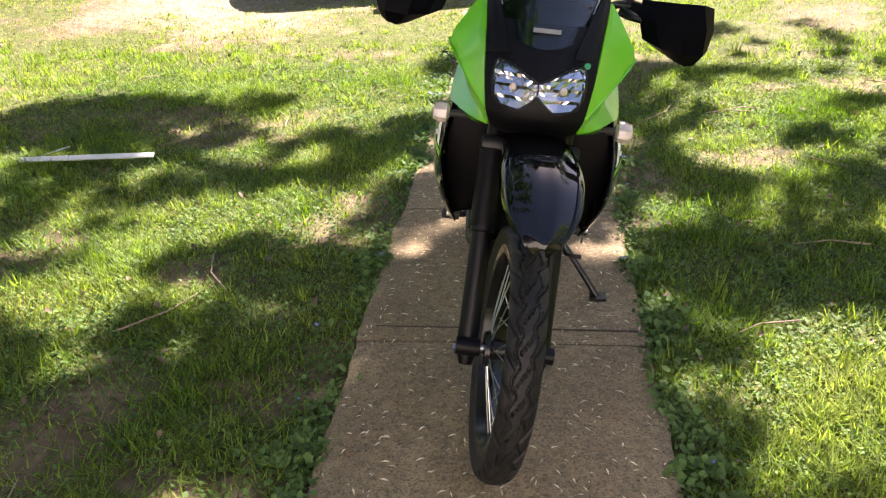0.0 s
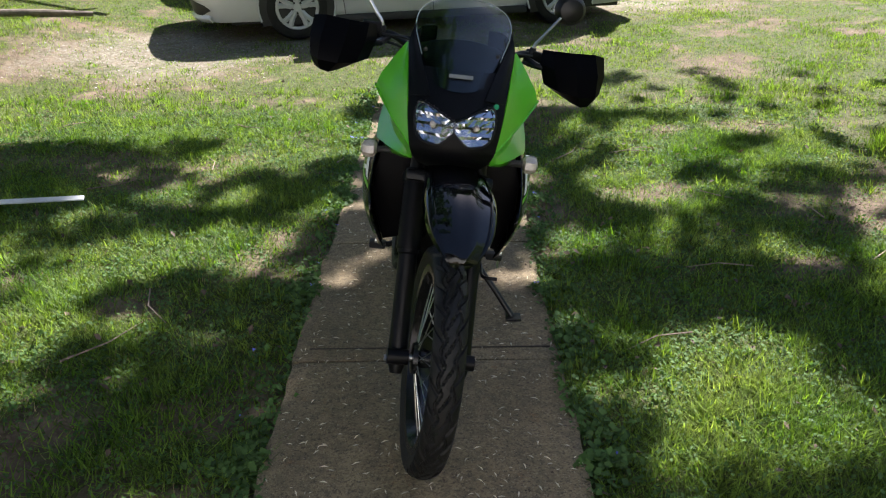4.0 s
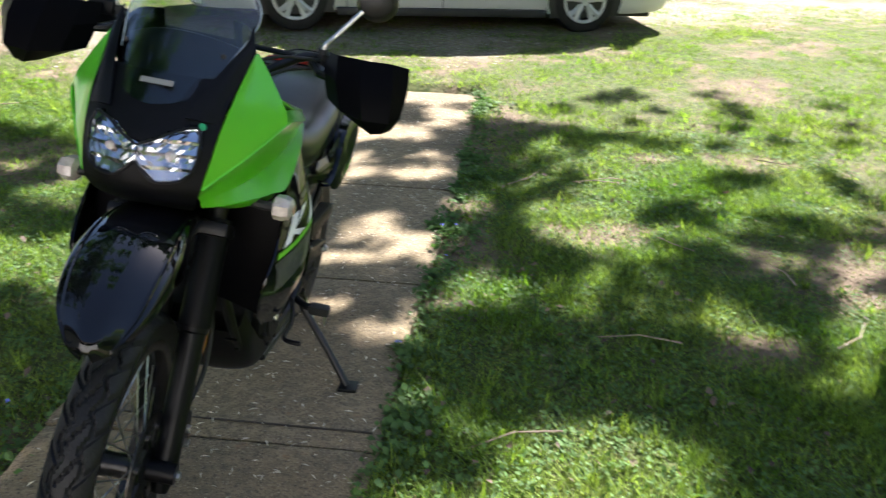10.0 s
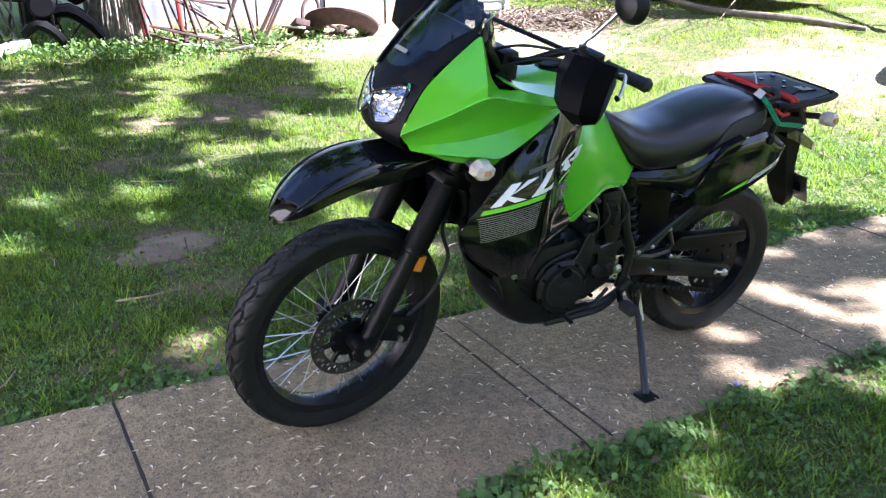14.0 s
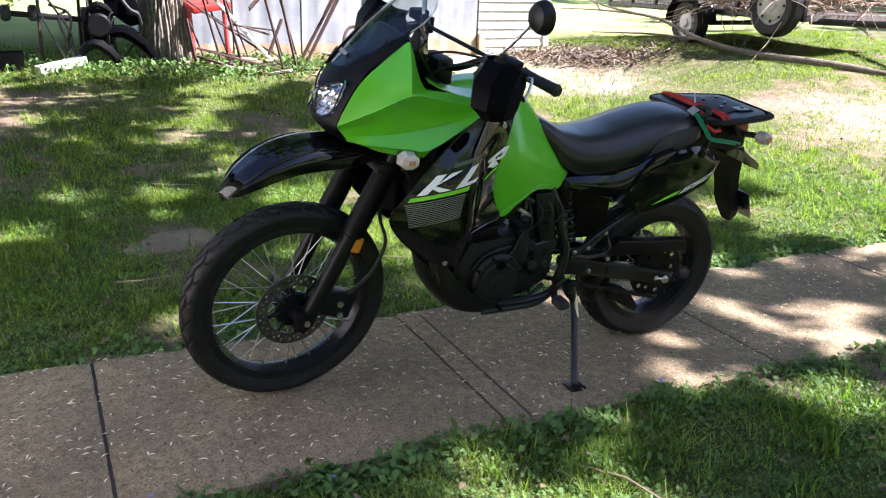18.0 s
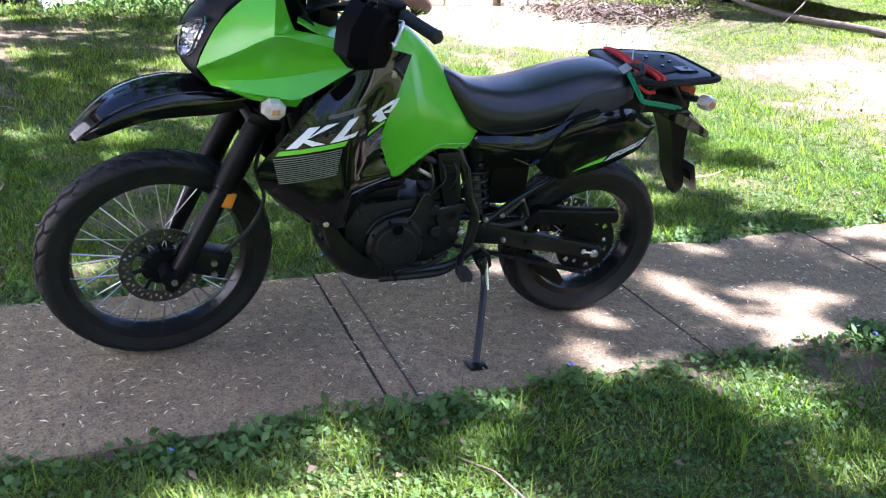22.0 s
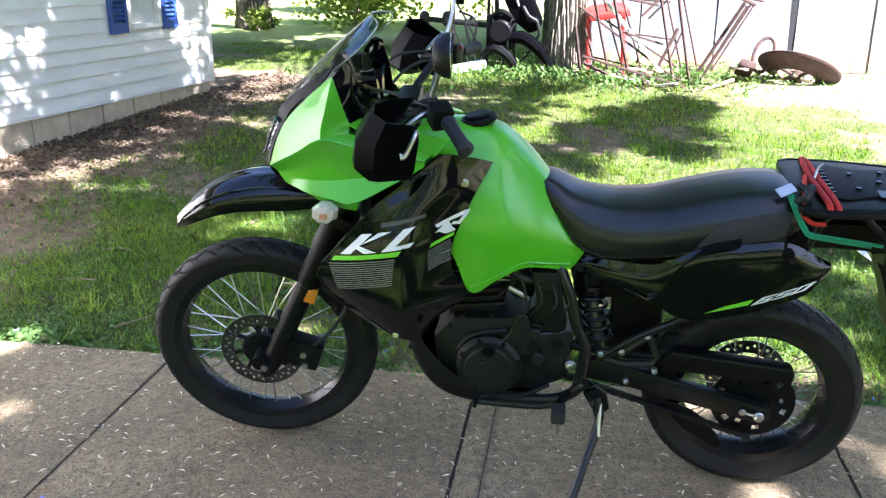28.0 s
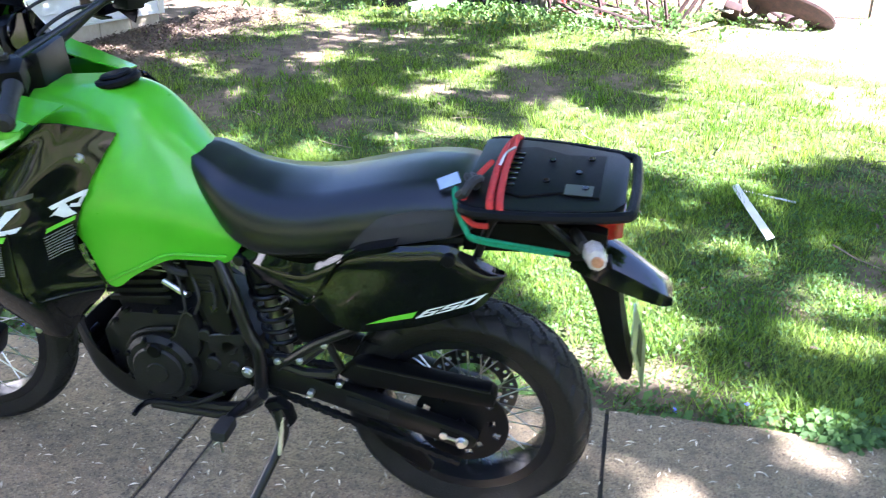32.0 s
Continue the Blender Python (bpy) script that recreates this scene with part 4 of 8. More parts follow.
for s in (1, -1):
    h = shrouds[s]
    up = .20      # rise of the lettering line towards the rear

    def q(pts):
        return [(-.352 + u * .00149 + w * .0002, .778 + u * .00149 * up + w * .00098) for u, w in pts]
    white = [q([(0, 0), (20, 0), (55, 52), (35, 52)]), q([(20, 22), (34, 22), (70, 0), (46, 0)]), q([(34, 22), (48, 30), (90, 52), (66, 52)]),
             q([(78, 0), (128, 0), (134, 11), (102, 11), (130, 52), (110, 52)])]
    if s > 0:
        white += [[(-.104, .861), (-.066, .879), (-.016, .901), (-.022, .888), (-.07, .868), (-.098, .853)], [(-.022, .888), (-.043, .858), (-.066, .858), (-.060, .866), (-.046, .867), (-.036, .882)],
                  [(-.070, .868), (-.062, .852), (-.052, .842), (-.077, .834), (-.095, .842), (-.105, .839), (-.09, .853), (-.082, .864)]]
    for group in ([white[0:3], white[3:4], white[4:]] if s > 0 else [white[0:3], white[3:4]]):
        decal(h, "white_decal", group, WHITE_DECAL, s, label="white slanted lettering shape")
    for stripe in ([(-.378, .757), (-.192, .793), (-.183, .808), (-.370, .770)], [(-.117, .802), (-.060, .827), (-.056, .838), (-.113, .813)]):
        decal(h, "green_stripe", [stripe], GREEN_DECAL, s, label="thin lime green stripe")
    for lot in ([[(-.386 + .0015 * n_, .746 - .0062 * n_), (-.200 - .001 * n_, .782 - .0062 * n_), (-.200 - .001 * n_, .7845 - .0062 * n_), (-.386 + .0015 * n_, .7485 - .0062 * n_)] for n_ in range(13)],
                [[(-.122, .790 - .0065 * n_), (-.066, .815 - .0065 * n_), (-.066, .8172 - .0065 * n_), (-.122, .7922 - .0065 * n_)] for n_ in range(9)]):
        tagged(decal(h, "pinstripe_panel", lot, GREY_DECAL, s, step=.03, label="panel of fine grey stripes"), kind="stuff")
    decal(h, "maker_mark", [[(-.238, .862), (-.126, .886), (-.124, .897), (-.236, .873)]], MARK_GREY, s, label="faint grey maker's mark drawn as a bar")

# side covers
CY = (.262, .33, .40, .455, .50, .56, .63, .70, .765, .83, .878)
CT = (.738, .748, .752, .757, .778, .812, .829, .840, .847, .818, .789)
CB = (.698, .690, .682, .667, .630, .616, .632, .653, .681, .712, .774)
CX = (.098, .135, .158, .170, .178, .184, .188, .189, .188, .180, .166)
COVER = [[(x - .014, y, t) for x, y, t in zip(CX, CY, CT)], [(x, y, t - .03 if t - b > .06 else (t + b) / 2 + .006) for x, y, t, b in zip(CX, CY, CT, CB)],
         [(x + .002, y, (t + b * 2) / 3) for x, y, t, b in zip(CX, CY, CT, CB)], [(x - .001, y, b) for x, y, b in zip(CX, CY, CB)]]
for s in (1, -1):
    cov = bpart("side_cover", skin(COVER if s > 0 else flip_x(COVER), 4, 5, .004), BLACK_GLOSS, "glossy black side cover with a white number", sharp=1.0)
    bpart("cover_bolt", moved(disc("x", .013, .09, .116, 16, (0, .268, .716)), Matrix.Diagonal((s, 1, 1, 1))), BLACK_SATIN, "", cov)
    bpart("cover_hole", moved(disc("x", .014, .14, .195, 16, (0, .769, .822)), Matrix.Diagonal((s, 1, 1, 1))), BLACK_MATTE, "", cov)
    bpart("cover_step", moved(loft([[(.150, y, z - .012), (.150, y + .02, z + .012), (x, y + .018, z + .008), (x, y + .002, z - .008)] for x, y, z in ((.176, .430, .668), (.186, .462, .690), (.190, .490, .730), (.192, .515, .775), (.190, .560, .810), (.186, .640, .832))], nu=4), Matrix.Diagonal((s, 1, 1, 1))), BLACK_GLOSS, "raised glossy edge", cov, sharp=1.0)
    bpart("cover_lip", moved(tube([(.163, .385, .686), (.170, .425, .672), (.174, .452, .664), (.182, .49, .700)], .003, 6, 4), Matrix.Diagonal((s, 1, 1, 1))), BLACK_GLOSS, "", cov)
    decal(cov, "green_stripe", [[(.586, .641), (.692, .676), (.703, .694), (.64, .670)]], GREEN_DECAL, s)
    bars = []
    for d, sides in enumerate((("left", "top", "mid", "low", "right_low"), ("top", "left_up", "mid", "right_low", "low"), ("left", "right", "top", "low"))):
        o = 12.5 * d
        spot = {"left": (0, 3.2, 0, 10), "right": (7.8, 11, 0, 10), "top": (3.2, 11 if d == 1 else 7.8, 8, 10), "low": (0 if d == 1 else 3.2, 7.8, 0, 2), "mid": (3.2, 7.8, 4.2, 6.0), "right_low": (7.8, 11, 0, 6.0), "left_up": (0, 3.2, 4.2, 10)}
        if d == 0:
            spot["top"] = (3.2, 11, 8, 10)
        for k in sides:
            u0, u1, w0, w1 = spot[k]
            bars.append([(o + u0, w0), (o + u1, w0), (o + u1, w1), (o + u0, w1)])
    if s > 0:
        bars = [[(.697 + u * .00345 + w * .0027, .6745 + u * .00345 * .40 + w * .0027) for u, w in b] for b in bars]
    else:
        bars = [[(.823 - u * .00345 + w * .0016, .7255 - u * .00345 * .40 + w * .0027) for u, w in b] for b in bars]
    decal(cov, "number_decal", bars, WHITE_DECAL, s, step=.02, label="white slanted number decal in block figures")

# tail, plate hanger, rack
bpart("tail_unit", loft([[(-w, y, zb), (-w, y, zt - .01), (-w * .7, y, zt), (w * .7, y, zt), (w, y, zt - .01), (w, y, zb)] for y, zb, zt, w in ((.78, .80, .87, .10), (.9, .80, .875, .085), (1.0, .79, .87, .075), (1.07, .80, .86, .07))]), BLACK_MATTE)
bpart("rear_mudguard", loft([[(-w, y, zb), (-w * .9, y, (zb + zt) / 2 + .01), (-w * .3, y, zt), (w * .3, y, zt), (w * .9, y, (zb + zt) / 2 + .01), (w, y, zb)] for y, zb, zt, w in ((1.0, .765, .825, .07), (1.05, .745, .812, .075), (1.12, .712, .775, .065), (1.19, .685, .722, .05), (1.215, .68, .692, .035))], nu=3), BLACK_GLOSS, "glossy black pointed rear mudguard")
ph = bpart("plate_hanger", loft([[(-w, y0, z), (-w, y1, z), (w, y1, z), (w, y0, z)] for y0, y1, z, w in ((.99, 1.08, .79, .07), (1.03, 1.10, .73, .055), (1.065, 1.115, .64, .045), (1.09, 1.135, .55, .045), (1.115, 1.15, .50, .04), (1.13, 1.145, .46, .02))], nu=3), BLACK_MATTE, "black number plate hanger")
bpart("number_plate", move(box(-.09, .09, -.002, .002, -.055, .055, .002), Matrix.Translation((0, 1.158, .545)) @ pose(0, 0, 0, 18)), STEEL, "small metal number plate", ph)
bpart("plate_bars", move(box(-.06, .06, -.004, .004, -.018, .018, .001), Matrix.Translation((0, 1.158, .545)) @ pose(0, 0, 0, 18)), BLACK_SATIN, "dark bars in place of the plate's characters", ph)
bpart("tail_lamp", loft([[(-w, y, zb), (-w, y, zt), (w, y, zt), (w, y, zb)] for y, zb, zt, w in ((1.03, .83, .89, .05), (1.075, .832, .885, .055), (1.10, .835, .87, .045))]), RED_LENS, "red tail lamp")
for s in (1, -1):
    sx = Matrix.Diagonal((s, 1, 1, 1))
    sig = bpart("rear_turn_signal", moved(loft([[(x, 1.045 + r * .023 * math.cos(a) + (x - .15) * .3, .862 + r * .027 * math.sin(a)) for a in [k * math.pi / 4 + .2 for k in range(8)]] for x, r in ((.152, .45), (.16, .9), (.18, 1.0), (.196, .85), (.203, .4))]), sx), CLEAR_LENS, "clear rear turn signal")
    bpart("signal_bulb", moved(disc("x", .012, .196, .2042, 16, (0, 1.06, .862)), sx), BULB, "pale amber bulb", sig)
    bpart("signal_stalk", moved(tube([(.06, 1.0, .85), (.155, 1.03, .868)], .011, 10), sx), RUBBER, "", sig)
    bpart("rack_strut", moved(tube([(.14, .815, .80), (.145, .85, .90), (.14, .9, .925)], .009, 10, 4), sx), BLACK_SATIN)
    bpart("rack_strut", moved(tube([(.11, 1.02, .83), (.13, .96, .89), (.14, .93, .92)], .009, 10, 4), sx), BLACK_SATIN)
    bpart("rack_bolt", moved(disc("x", .010, .15, .165, 12, (0, .825, .805)), sx), STEEL)


def RK(name, geo, material, label="", parent=None, **k):
    ob = bpart(name, geo, material, label, parent, **k)
    ob.data.transform(Matrix.Translation((0, -.05, .004)) @ Matrix.Diagonal((1.03, 1.0, 1, 1)))
    return ob


rack = RK("luggage_rack", prism([(-.16, .83), (.16, .83), (.172, .87), (.165, 1.0), (.135, 1.13), (.1, 1.15), (-.1, 1.15), (-.135, 1.13), (-.165, 1.0), (-.172, .87)], "z", .916, .938, .008), BLACK_SATIN, "black plastic luggage rack plate")
RK("rack_rim", tube([(.165, .84, .927), (.18, .88, .927), (.172, 1.0, .927), (.142, 1.14, .927), (.1, 1.165, .927), (-.1, 1.165, .927), (-.142, 1.14, .927), (-.172, 1.0, .927), (-.18, .88, .927), (-.165, .84, .927)], .011, 8, 3), BLACK_MATTE, "", rack)
RK("rack_deck", prism([(-.10, .88), (.10, .88), (.12, .95), (.09, 1.02), (.1, 1.1), (-.1, 1.1), (-.09, 1.02), (-.12, .95)], "z", .936, .944, .003), BLACK_MATTE, "", rack)
for k in range(7):
    RK("rack_slot", box(-.075 + .025 * k, -.066 + .025 * k, .895, .93, .942, .9475, .001), BLACK_GLOSS, "", rack)
for x, y in ((.05, .99), (-.05, .99), (.07, 1.07), (-.07, 1.07), (.0, 1.05)):
    RK("rack_bolt", disc("z", .007, .943, .949, 10, (x, y, 0)), BLACK_GLOSS, "", rack)
RK("rack_label", box(.055, .10, 1.03, 1.085, .944, .9455), MARK_GREY, "worn grey sticker", rack, smooth=False)

# engine
eng = bpart("engine", prism([(-.13, .36), (-.10, .31), (.15, .30), (.25, .35), (.26, .46), (.20, .52), (.09, .54), (-.08, .53), (-.14, .46)], "x", -.12, .105, .02), ENGINE_MAT, "dusty black single-cylinder engine")
bpart("stator_cover", merge(disc("x", .096, .095, .140, 48, (0, .027, .39), .12), disc("x", .070, .136, .148, 40, (0, .027, .39), .25), disc("x", .028, .146, .151, 24, (0, .027, .39), .3)), ENGINE_MAT, "round black engine cover", eng)
bpart("stator_cap", disc("x", .021, .14, .1505, 24, (0, .027, .452), .3), RADIATOR, "", eng)
bpart("sprocket_cover", prism([(.046, .466), (.075, .486), (.088, .510), (.099, .536), (.110, .556), (.122, .563), (.133, .555), (.140, .539), (.147, .515), (.139, .46), (.127, .430), (.107, .426), (.10, .446), (.085, .458)], "x", .09, .124, .008), ENGINE_MAT, "three-lobed black sprocket cover", eng)
bpart("cover_edge", tube([(.125, .046, .468), (.125, .075, .488), (.125, .088, .512), (.125, .099, .538), (.125, .111, .558), (.125, .122, .564), (.125, .134, .555)], .0022, 6, 3), DISC_MAT, "", eng)
for a in range(8):
    t = a * math.pi / 4 + .3
    bpart("cover_bolt", disc("x", .0065, .125, .146, 8, (0, .027 + .087 * math.cos(t), .39 + .087 * math.sin(t))), FORK_MAT, "", eng)
bpart("clutch_cover", merge(disc("x", .11, -.155, -.12, 36, (0, .06, .43), .1)), ENGINE_MAT, "", eng)
for k in range(7):
    bpart("cooling_fin", move(box(-.085, .085, -.09, .085, -.006, .006, .004), Matrix.Translation((0, -.02 - .006 * k, .56 + .022 * k)) @ pose(0, 0, 0, 8)), ENGINE_MAT, "", eng)
bpart("cylinder", move(box(-.07, .07, -.075, .07, -.1, .1, .012), Matrix.Translation((0, -.035, .62)) @ pose(0, 0, 0, 8)), ENGINE_MAT, "", eng)
bpart("cylinder_head", move(box(-.09, .09, -.1, .09, -.05, .055, .015), Matrix.Translation((0, -.06, .765)) @ pose(0, 0, 0, 8)), ENGINE_MAT, "", eng)
bpart("gear_linkage_case", box(.08, .118, .17, .25, .38, .50, .012), ENGINE_MAT, "", eng)
bpart("case_edge", tube([(.120, .165, .49), (.121, .175, .505), (.121, .235, .512), (.121, .25, .50)], .003, 6, 3), DISC_MAT, "", eng)
bpart("header_pipe", tube([(-.05, -.13, .74), (-.06, -.21, .68), (-.09, -.22, .52), (-.13, -.13, .40), (-.15, .1, .38), (-.16, .3, .45)], .021, 12, 6), ENGINE_MAT, "", eng)
for x in (-.02, .04, .08):
    bpart("engine_hose", tube([(x, .05, .60), (x + .03, .09, .66), (x + .05, .07, .72), (x + .02, .02, .78)], .008, 8, 5), RUBBER, "", eng)
for s in (1, -1):
    bpart("radiator_cowl", box(*sorted((s * .045, s * .225)), -.25, -.19, .56, .90, .012), RADIATOR)
    bpart("shroud_liner", prism([(.05, .60), (.19, .56), (.235, .70), (.235, .80), (.20, .92), (.06, .92)] if s > 0 else [(-.05, .60), (-.19, .56), (-.235, .70), (-.235, .80), (-.20, .92), (-.06, .92)], "y", -.30, -.27, .01), RADIATOR)
rc = random.Random(14)
for y, z in ((-.09, .50), (-.05, .535), (.03, .545), (.10, .54), (.19, .51), (.245, .44), (.23, .375), (.17, .32), (.06, .315), (-.06, .33), (-.11, .40)):
    bpart("case_bolt", disc("x", .007, .100, .114, 8, (0, y, z)), FORK_MAT, "", eng)
bpart("cover_rib", tube([(.112, -.065, .43), (.114, -.03, .475), (.116, .03, .498), (.116, .075, .505)], .007, 6, 4), ENGINE_MAT, "", eng)
bpart("starter_motor", merge(disc("x", .03, -.02, .09, 20, (0, .16, .545)), disc("x", .02, .088, .10, 16, (0, .16, .545))), ENGINE_MAT, "", eng)
bpart("water_pipe", tube([(.09, -.20, .60), (.11, -.14, .58), (.10, -.10, .64), (.08, -.09, .72)], .013, 10, 5), RUBBER, "", eng)
bpart("clutch_arm", tube([(.10, .12, .60), (.13, .13, .62), (.13, .08, .65)], .007, 8, 4), STEEL, "", eng)
for k in range(4):
    y0 = .10 + .04 * k
    bpart("wire", tube([(.12, y0, .56), (.14, y0 + .03, .60 + rc.uniform(-.02, .03)), (.13, y0 + .02, .66), (.10, y0 - .02, .72)], .0035, 6, 5), RUBBER, "", eng)
for y, z, r in ((.155, .50, .018), (.215, .475, .022), (.22, .42, .015), (.165, .42, .02)):
    bpart("casting_boss", disc("x", r, .10, .124, 16, (0, y, z), .2), ENGINE_MAT, "", eng)
bpart("bracket_plate", prism([(.16, .50), (.255, .52), (.26, .49), (.20, .455), (.165, .46)], "x", .118, .124, .002), ENGINE_MAT, "", eng)
for y, z in ((-.045, .71), (-.025, .69), (-.04, .67)):
    bpart("fin_edge", box(.088, .094, y - .05, y + .06, z - .003, z + .003, .001), STEEL, "", eng)
bpart("hose_clamp", disc("y", .044, .145, .158, 20, (.02, 0, .63)), STEEL, "", eng)
bpart("carburettor", merge(disc("y", .04, .07, .16, 20, (.02, 0, .63)), disc("z", .035, .58, .69, 20, (.03, .11, 0))), ENGINE_MAT)
bpart("airbox", box(-.075, .075, .25, .50, .60, .75, .03), BLACK_MATTE)
bpart("battery_box", box(-.07, .07, .36, .50, .48, .66, .02), BLACK_MATTE)
duct = bpart("ribbed_side_panel", prism([(.140, .700), (.216, .702), (.240, .530), (.222, .512), (.182, .520), (.156, .610)], "x", .06, .130, .010), BLACK_SATIN, "ribbed black side panel")
for k in range(3):
    bpart("rib", box(.124, .1335, .158 + .004 * k, .206 + .004 * k, .668 - .021 * k, .679 - .021 * k, .003), BLACK_SATIN, "", duct)
bpart("panel_bolt", disc("x", .010, .12, .135, 16, (0, .200, .592)), BLACK_GLOSS, "", duct)
for k in range(4):
    bpart("fin_edge", box(.094, .098, .02 + .012 * k, .085 + .012 * k, .652 + .013 * k, .655 + .013 * k, .001), STEEL, "", eng)
bpart("radiator_hose", tube([(.09, .10, .72), (.12, .09, .695), (.13, .12, .68), (.10, .15, .66)], .010, 10, 5), RUBBER, "", eng)

# frame
for s in (1, -1):
    sx = Matrix.Diagonal((s, 1, 1, 1))
    bpart("frame_tube", moved(tube([(.075, .20, .74), (.104, .216, .70), (.117, .243, .636), (.123, .270, .536), (.126, .293, .48), (.124, .290, .408), (.118, .278, .335)], .0165, 12, 6), sx), FRAME_BLACK, "black steel frame tube")
    bpart("frame_tube", moved(tube([(.03, -.27, .93), (.06, -.1, .88), (.06, .19, .74), (.075, .45, .74), (.085, .8, .82)], .014, 10, 5), sx), FRAME_BLACK)
    bpart("frame_tube", moved(tube([(.02, -.29, .80), (.06, -.24, .62), (.10, -.19, .42), (.115, -.1, .30), (.12, .05, .285), (.13, .22, .30), (.145, .30, .37)], .0155, 10, 6), sx), FRAME_BLACK)
    bpart("subframe_tube", moved(tube([(.112, .330, .430), (.116, .435, .515), (.116, .556, .588), (.112, .68, .70)], .0115, 10, 3), sx), FRAME_BLACK)
    bpart("pivot_bolt", moved(merge(disc("x", .015, .118, .128, 20, (0, .256, .410)), disc("x", .009, .126, .134, 6, (0, .256, .410))), sx), STEEL)
    bpart("frame_bracket", moved(merge(tube([(.110, .325, .455), (.112, .40, .462), (.112, .462, .522)], .012, 8), tube([(.112, .462, .522), (.112, .492, .455), (.112, .47, .43)], .010, 8), tube([(.110, .33, .44), (.112, .40, .425), (.112, .48, .432)], .012, 8)), sx), FRAME_BLACK)
    for y, z in ((.337, .455), (.394, .466), (.459, .521), (.412, .372), (.487, .412)):
        bpart("frame_bolt", moved(merge(disc("x", .0085, .11, .127, 10, (0, y, z)), disc("x", .005, .126, .131, 6, (0, y, z))), sx), STEEL)
    pegm = sx @ Matrix.Translation((.0, .232, .325))
    peg = bpart("foot_peg", moved(tube([(.15, .02, .01), (.19, 0, 0), (.205, 0, 0)], .012, 10), pegm), FORK_MAT, "black rubber foot peg")
    bpart("peg_rubber", move(box(.2, .265, -.02, .02, -.018, .012, .008), pegm.copy()), RUBBER, "", peg)
    if s > 0:
        bpart("peg_feeler", moved(tube([(.252, 0, -.016), (.252, 0, -.055)], .0045, 8), pegm), STEEL, "", peg)
    arm = [(.29, .435), (.40, .415), (.525, .384), (.645, .352), (.80, .312), (.818, .296), (.81, .268), (.785, .258), (.645, .293), (.525, .318), (.40, .350), (.29, .365)]
    sa = bpart("swingarm", prism(arm, "x", *sorted((s * .078, s * .113)), .011), BLACK_SATIN, "black steel swingarm")
    bpart("arm_plate", prism([(.50, .376), (.605, .350), (.600, .322), (.496, .345)], "x", *sorted((s * .112, s * .1165)), .002), ENGINE_MAT, "", sa)
    bpart("adjuster_slot", prism([(.728, .318), (.80, .300), (.797, .276), (.724, .292)], "x", *sorted((s * .112, s * .1150)), .002), BLACK_MATTE, "", sa)
    bpart("chain_adjuster", moved(merge(tube([(.117, .735, .297), (.117, .768, .290)], .004, 8), disc("x", .010, .112, .119, 10, (0, .736, .297))), sx), STEEL, "", sa)
    bpart("axle_nut", moved(merge(disc("x", .015, .112, .120, 20, (0, .780, .286)), disc("x", .011, .118, .128, 6, (0, .780, .286))), sx), STEEL, "", sa)
bpart("chain_guard", prism([(.48, .43), (.52, .468), (.55, .476), (.62, .466), (.845, .446), (.858, .43), (.855, .398), (.70, .404), (.55, .410)], "x", .066, .116, .012), BLACK_MATTE, "black chain guard")
bpart("guard_ridge", tube([(.114, .53, .472), (.115, .62, .464), (.113, .845, .444)], .004, 6, 3), BLACK_SATIN)
bpart("rear_axle", tube([(-.12, RW_Y, RW_Z), (.10, RW_Y, RW_Z)], .011, 12), FORK_MAT)


def chain_run(p0, p1, n):
    geos = []
    d = (Vector(p1) - Vector(p0)) / n
    ang = math.degrees(math.atan2(d.z, d.y))
    out = []
    for k in range(n):
        c = Vector(p0) + d * (k + .5)
        w = .009 if k % 2 else .006
        b = box(-w, w, -d.length * .62, d.length * .62, -.0065, .0065)
        me = move(b, Matrix.Translation(c) @ pose(0, 0, 0, ang))
        out.append(me)
    return join(*out)


for z0, z1 in ((.362, RW_Z - .108), (.455, RW_Z + .105)):
    bpart("chain_run", chain_run((.088, .21, z0), (.088, RW_Y, z1), 44), ENGINE_MAT, "grimy run of drive chain", smooth=False)
bpart("chain_slider", prism([(.535, .290), (.60, .265), (.645, .235), (.700, .165), (.69, .14), (.645, .165), (.58, .205), (.54, .25)], "x", .070, .084, .004), BLACK_MATTE)

# shock absorber with its spring
sh = bpart("shock_absorber", tube([(.06, .285, .70), (.06, .335, .44)], [.016, .016], 14), STEEL, "rear shock absorber with a black spring")
bpart("shock_body", tube([(.06, .278, .73), (.06, .29, .68), (.06, .305, .60)], [.03, .034, .03], 16), FORK_MAT, "", sh)
coil = []
for k in range(6 * 20 + 1):
    a = 2 * math.pi * k / 20
    u = k / 120
    c = Vector((.06, .294 + .04 * u, .64 - .185 * u))
    coil.append(c + Vector((math.cos(a), math.sin(a) * .97, math.sin(a) * .2)) * .036)
bpart("shock_spring", tube(coil, .0065, 8), BLACK_SATIN, "", sh)

# belly pan
pan = [[(.12, -.19, .50), (.135, -.145, .43), (.137, -.06, .35), (.135, .06, .318), (.13, .14, .31)],
       [(.105, -.205, .45), (.125, -.165, .355), (.128, -.085, .282), (.128, .06, .262), (.125, .16, .268)],
       [(.05, -.225, .45), (.06, -.19, .34), (.06, -.11, .268), (.06, .05, .25), (.06, .16, .258)]]
full = pan + [[(-x, y, z) for x, y, z in r] for r in pan[::-1]]
bp_ = bpart("belly_pan", skin(full, 4, 5, .004), BLACK_SATIN, "black engine guard pan", sharp=1.0)
for k in range(3):
    bpart("pan_slot", move(box(.03, .11, -.004, .004, -.006, .006, .002), Matrix.Translation((0, -.207 + .018 * k, .42 - .035 * k)) @ pose(0, 0, 0, 30)), BLACK_GLOSS, "", bp_)
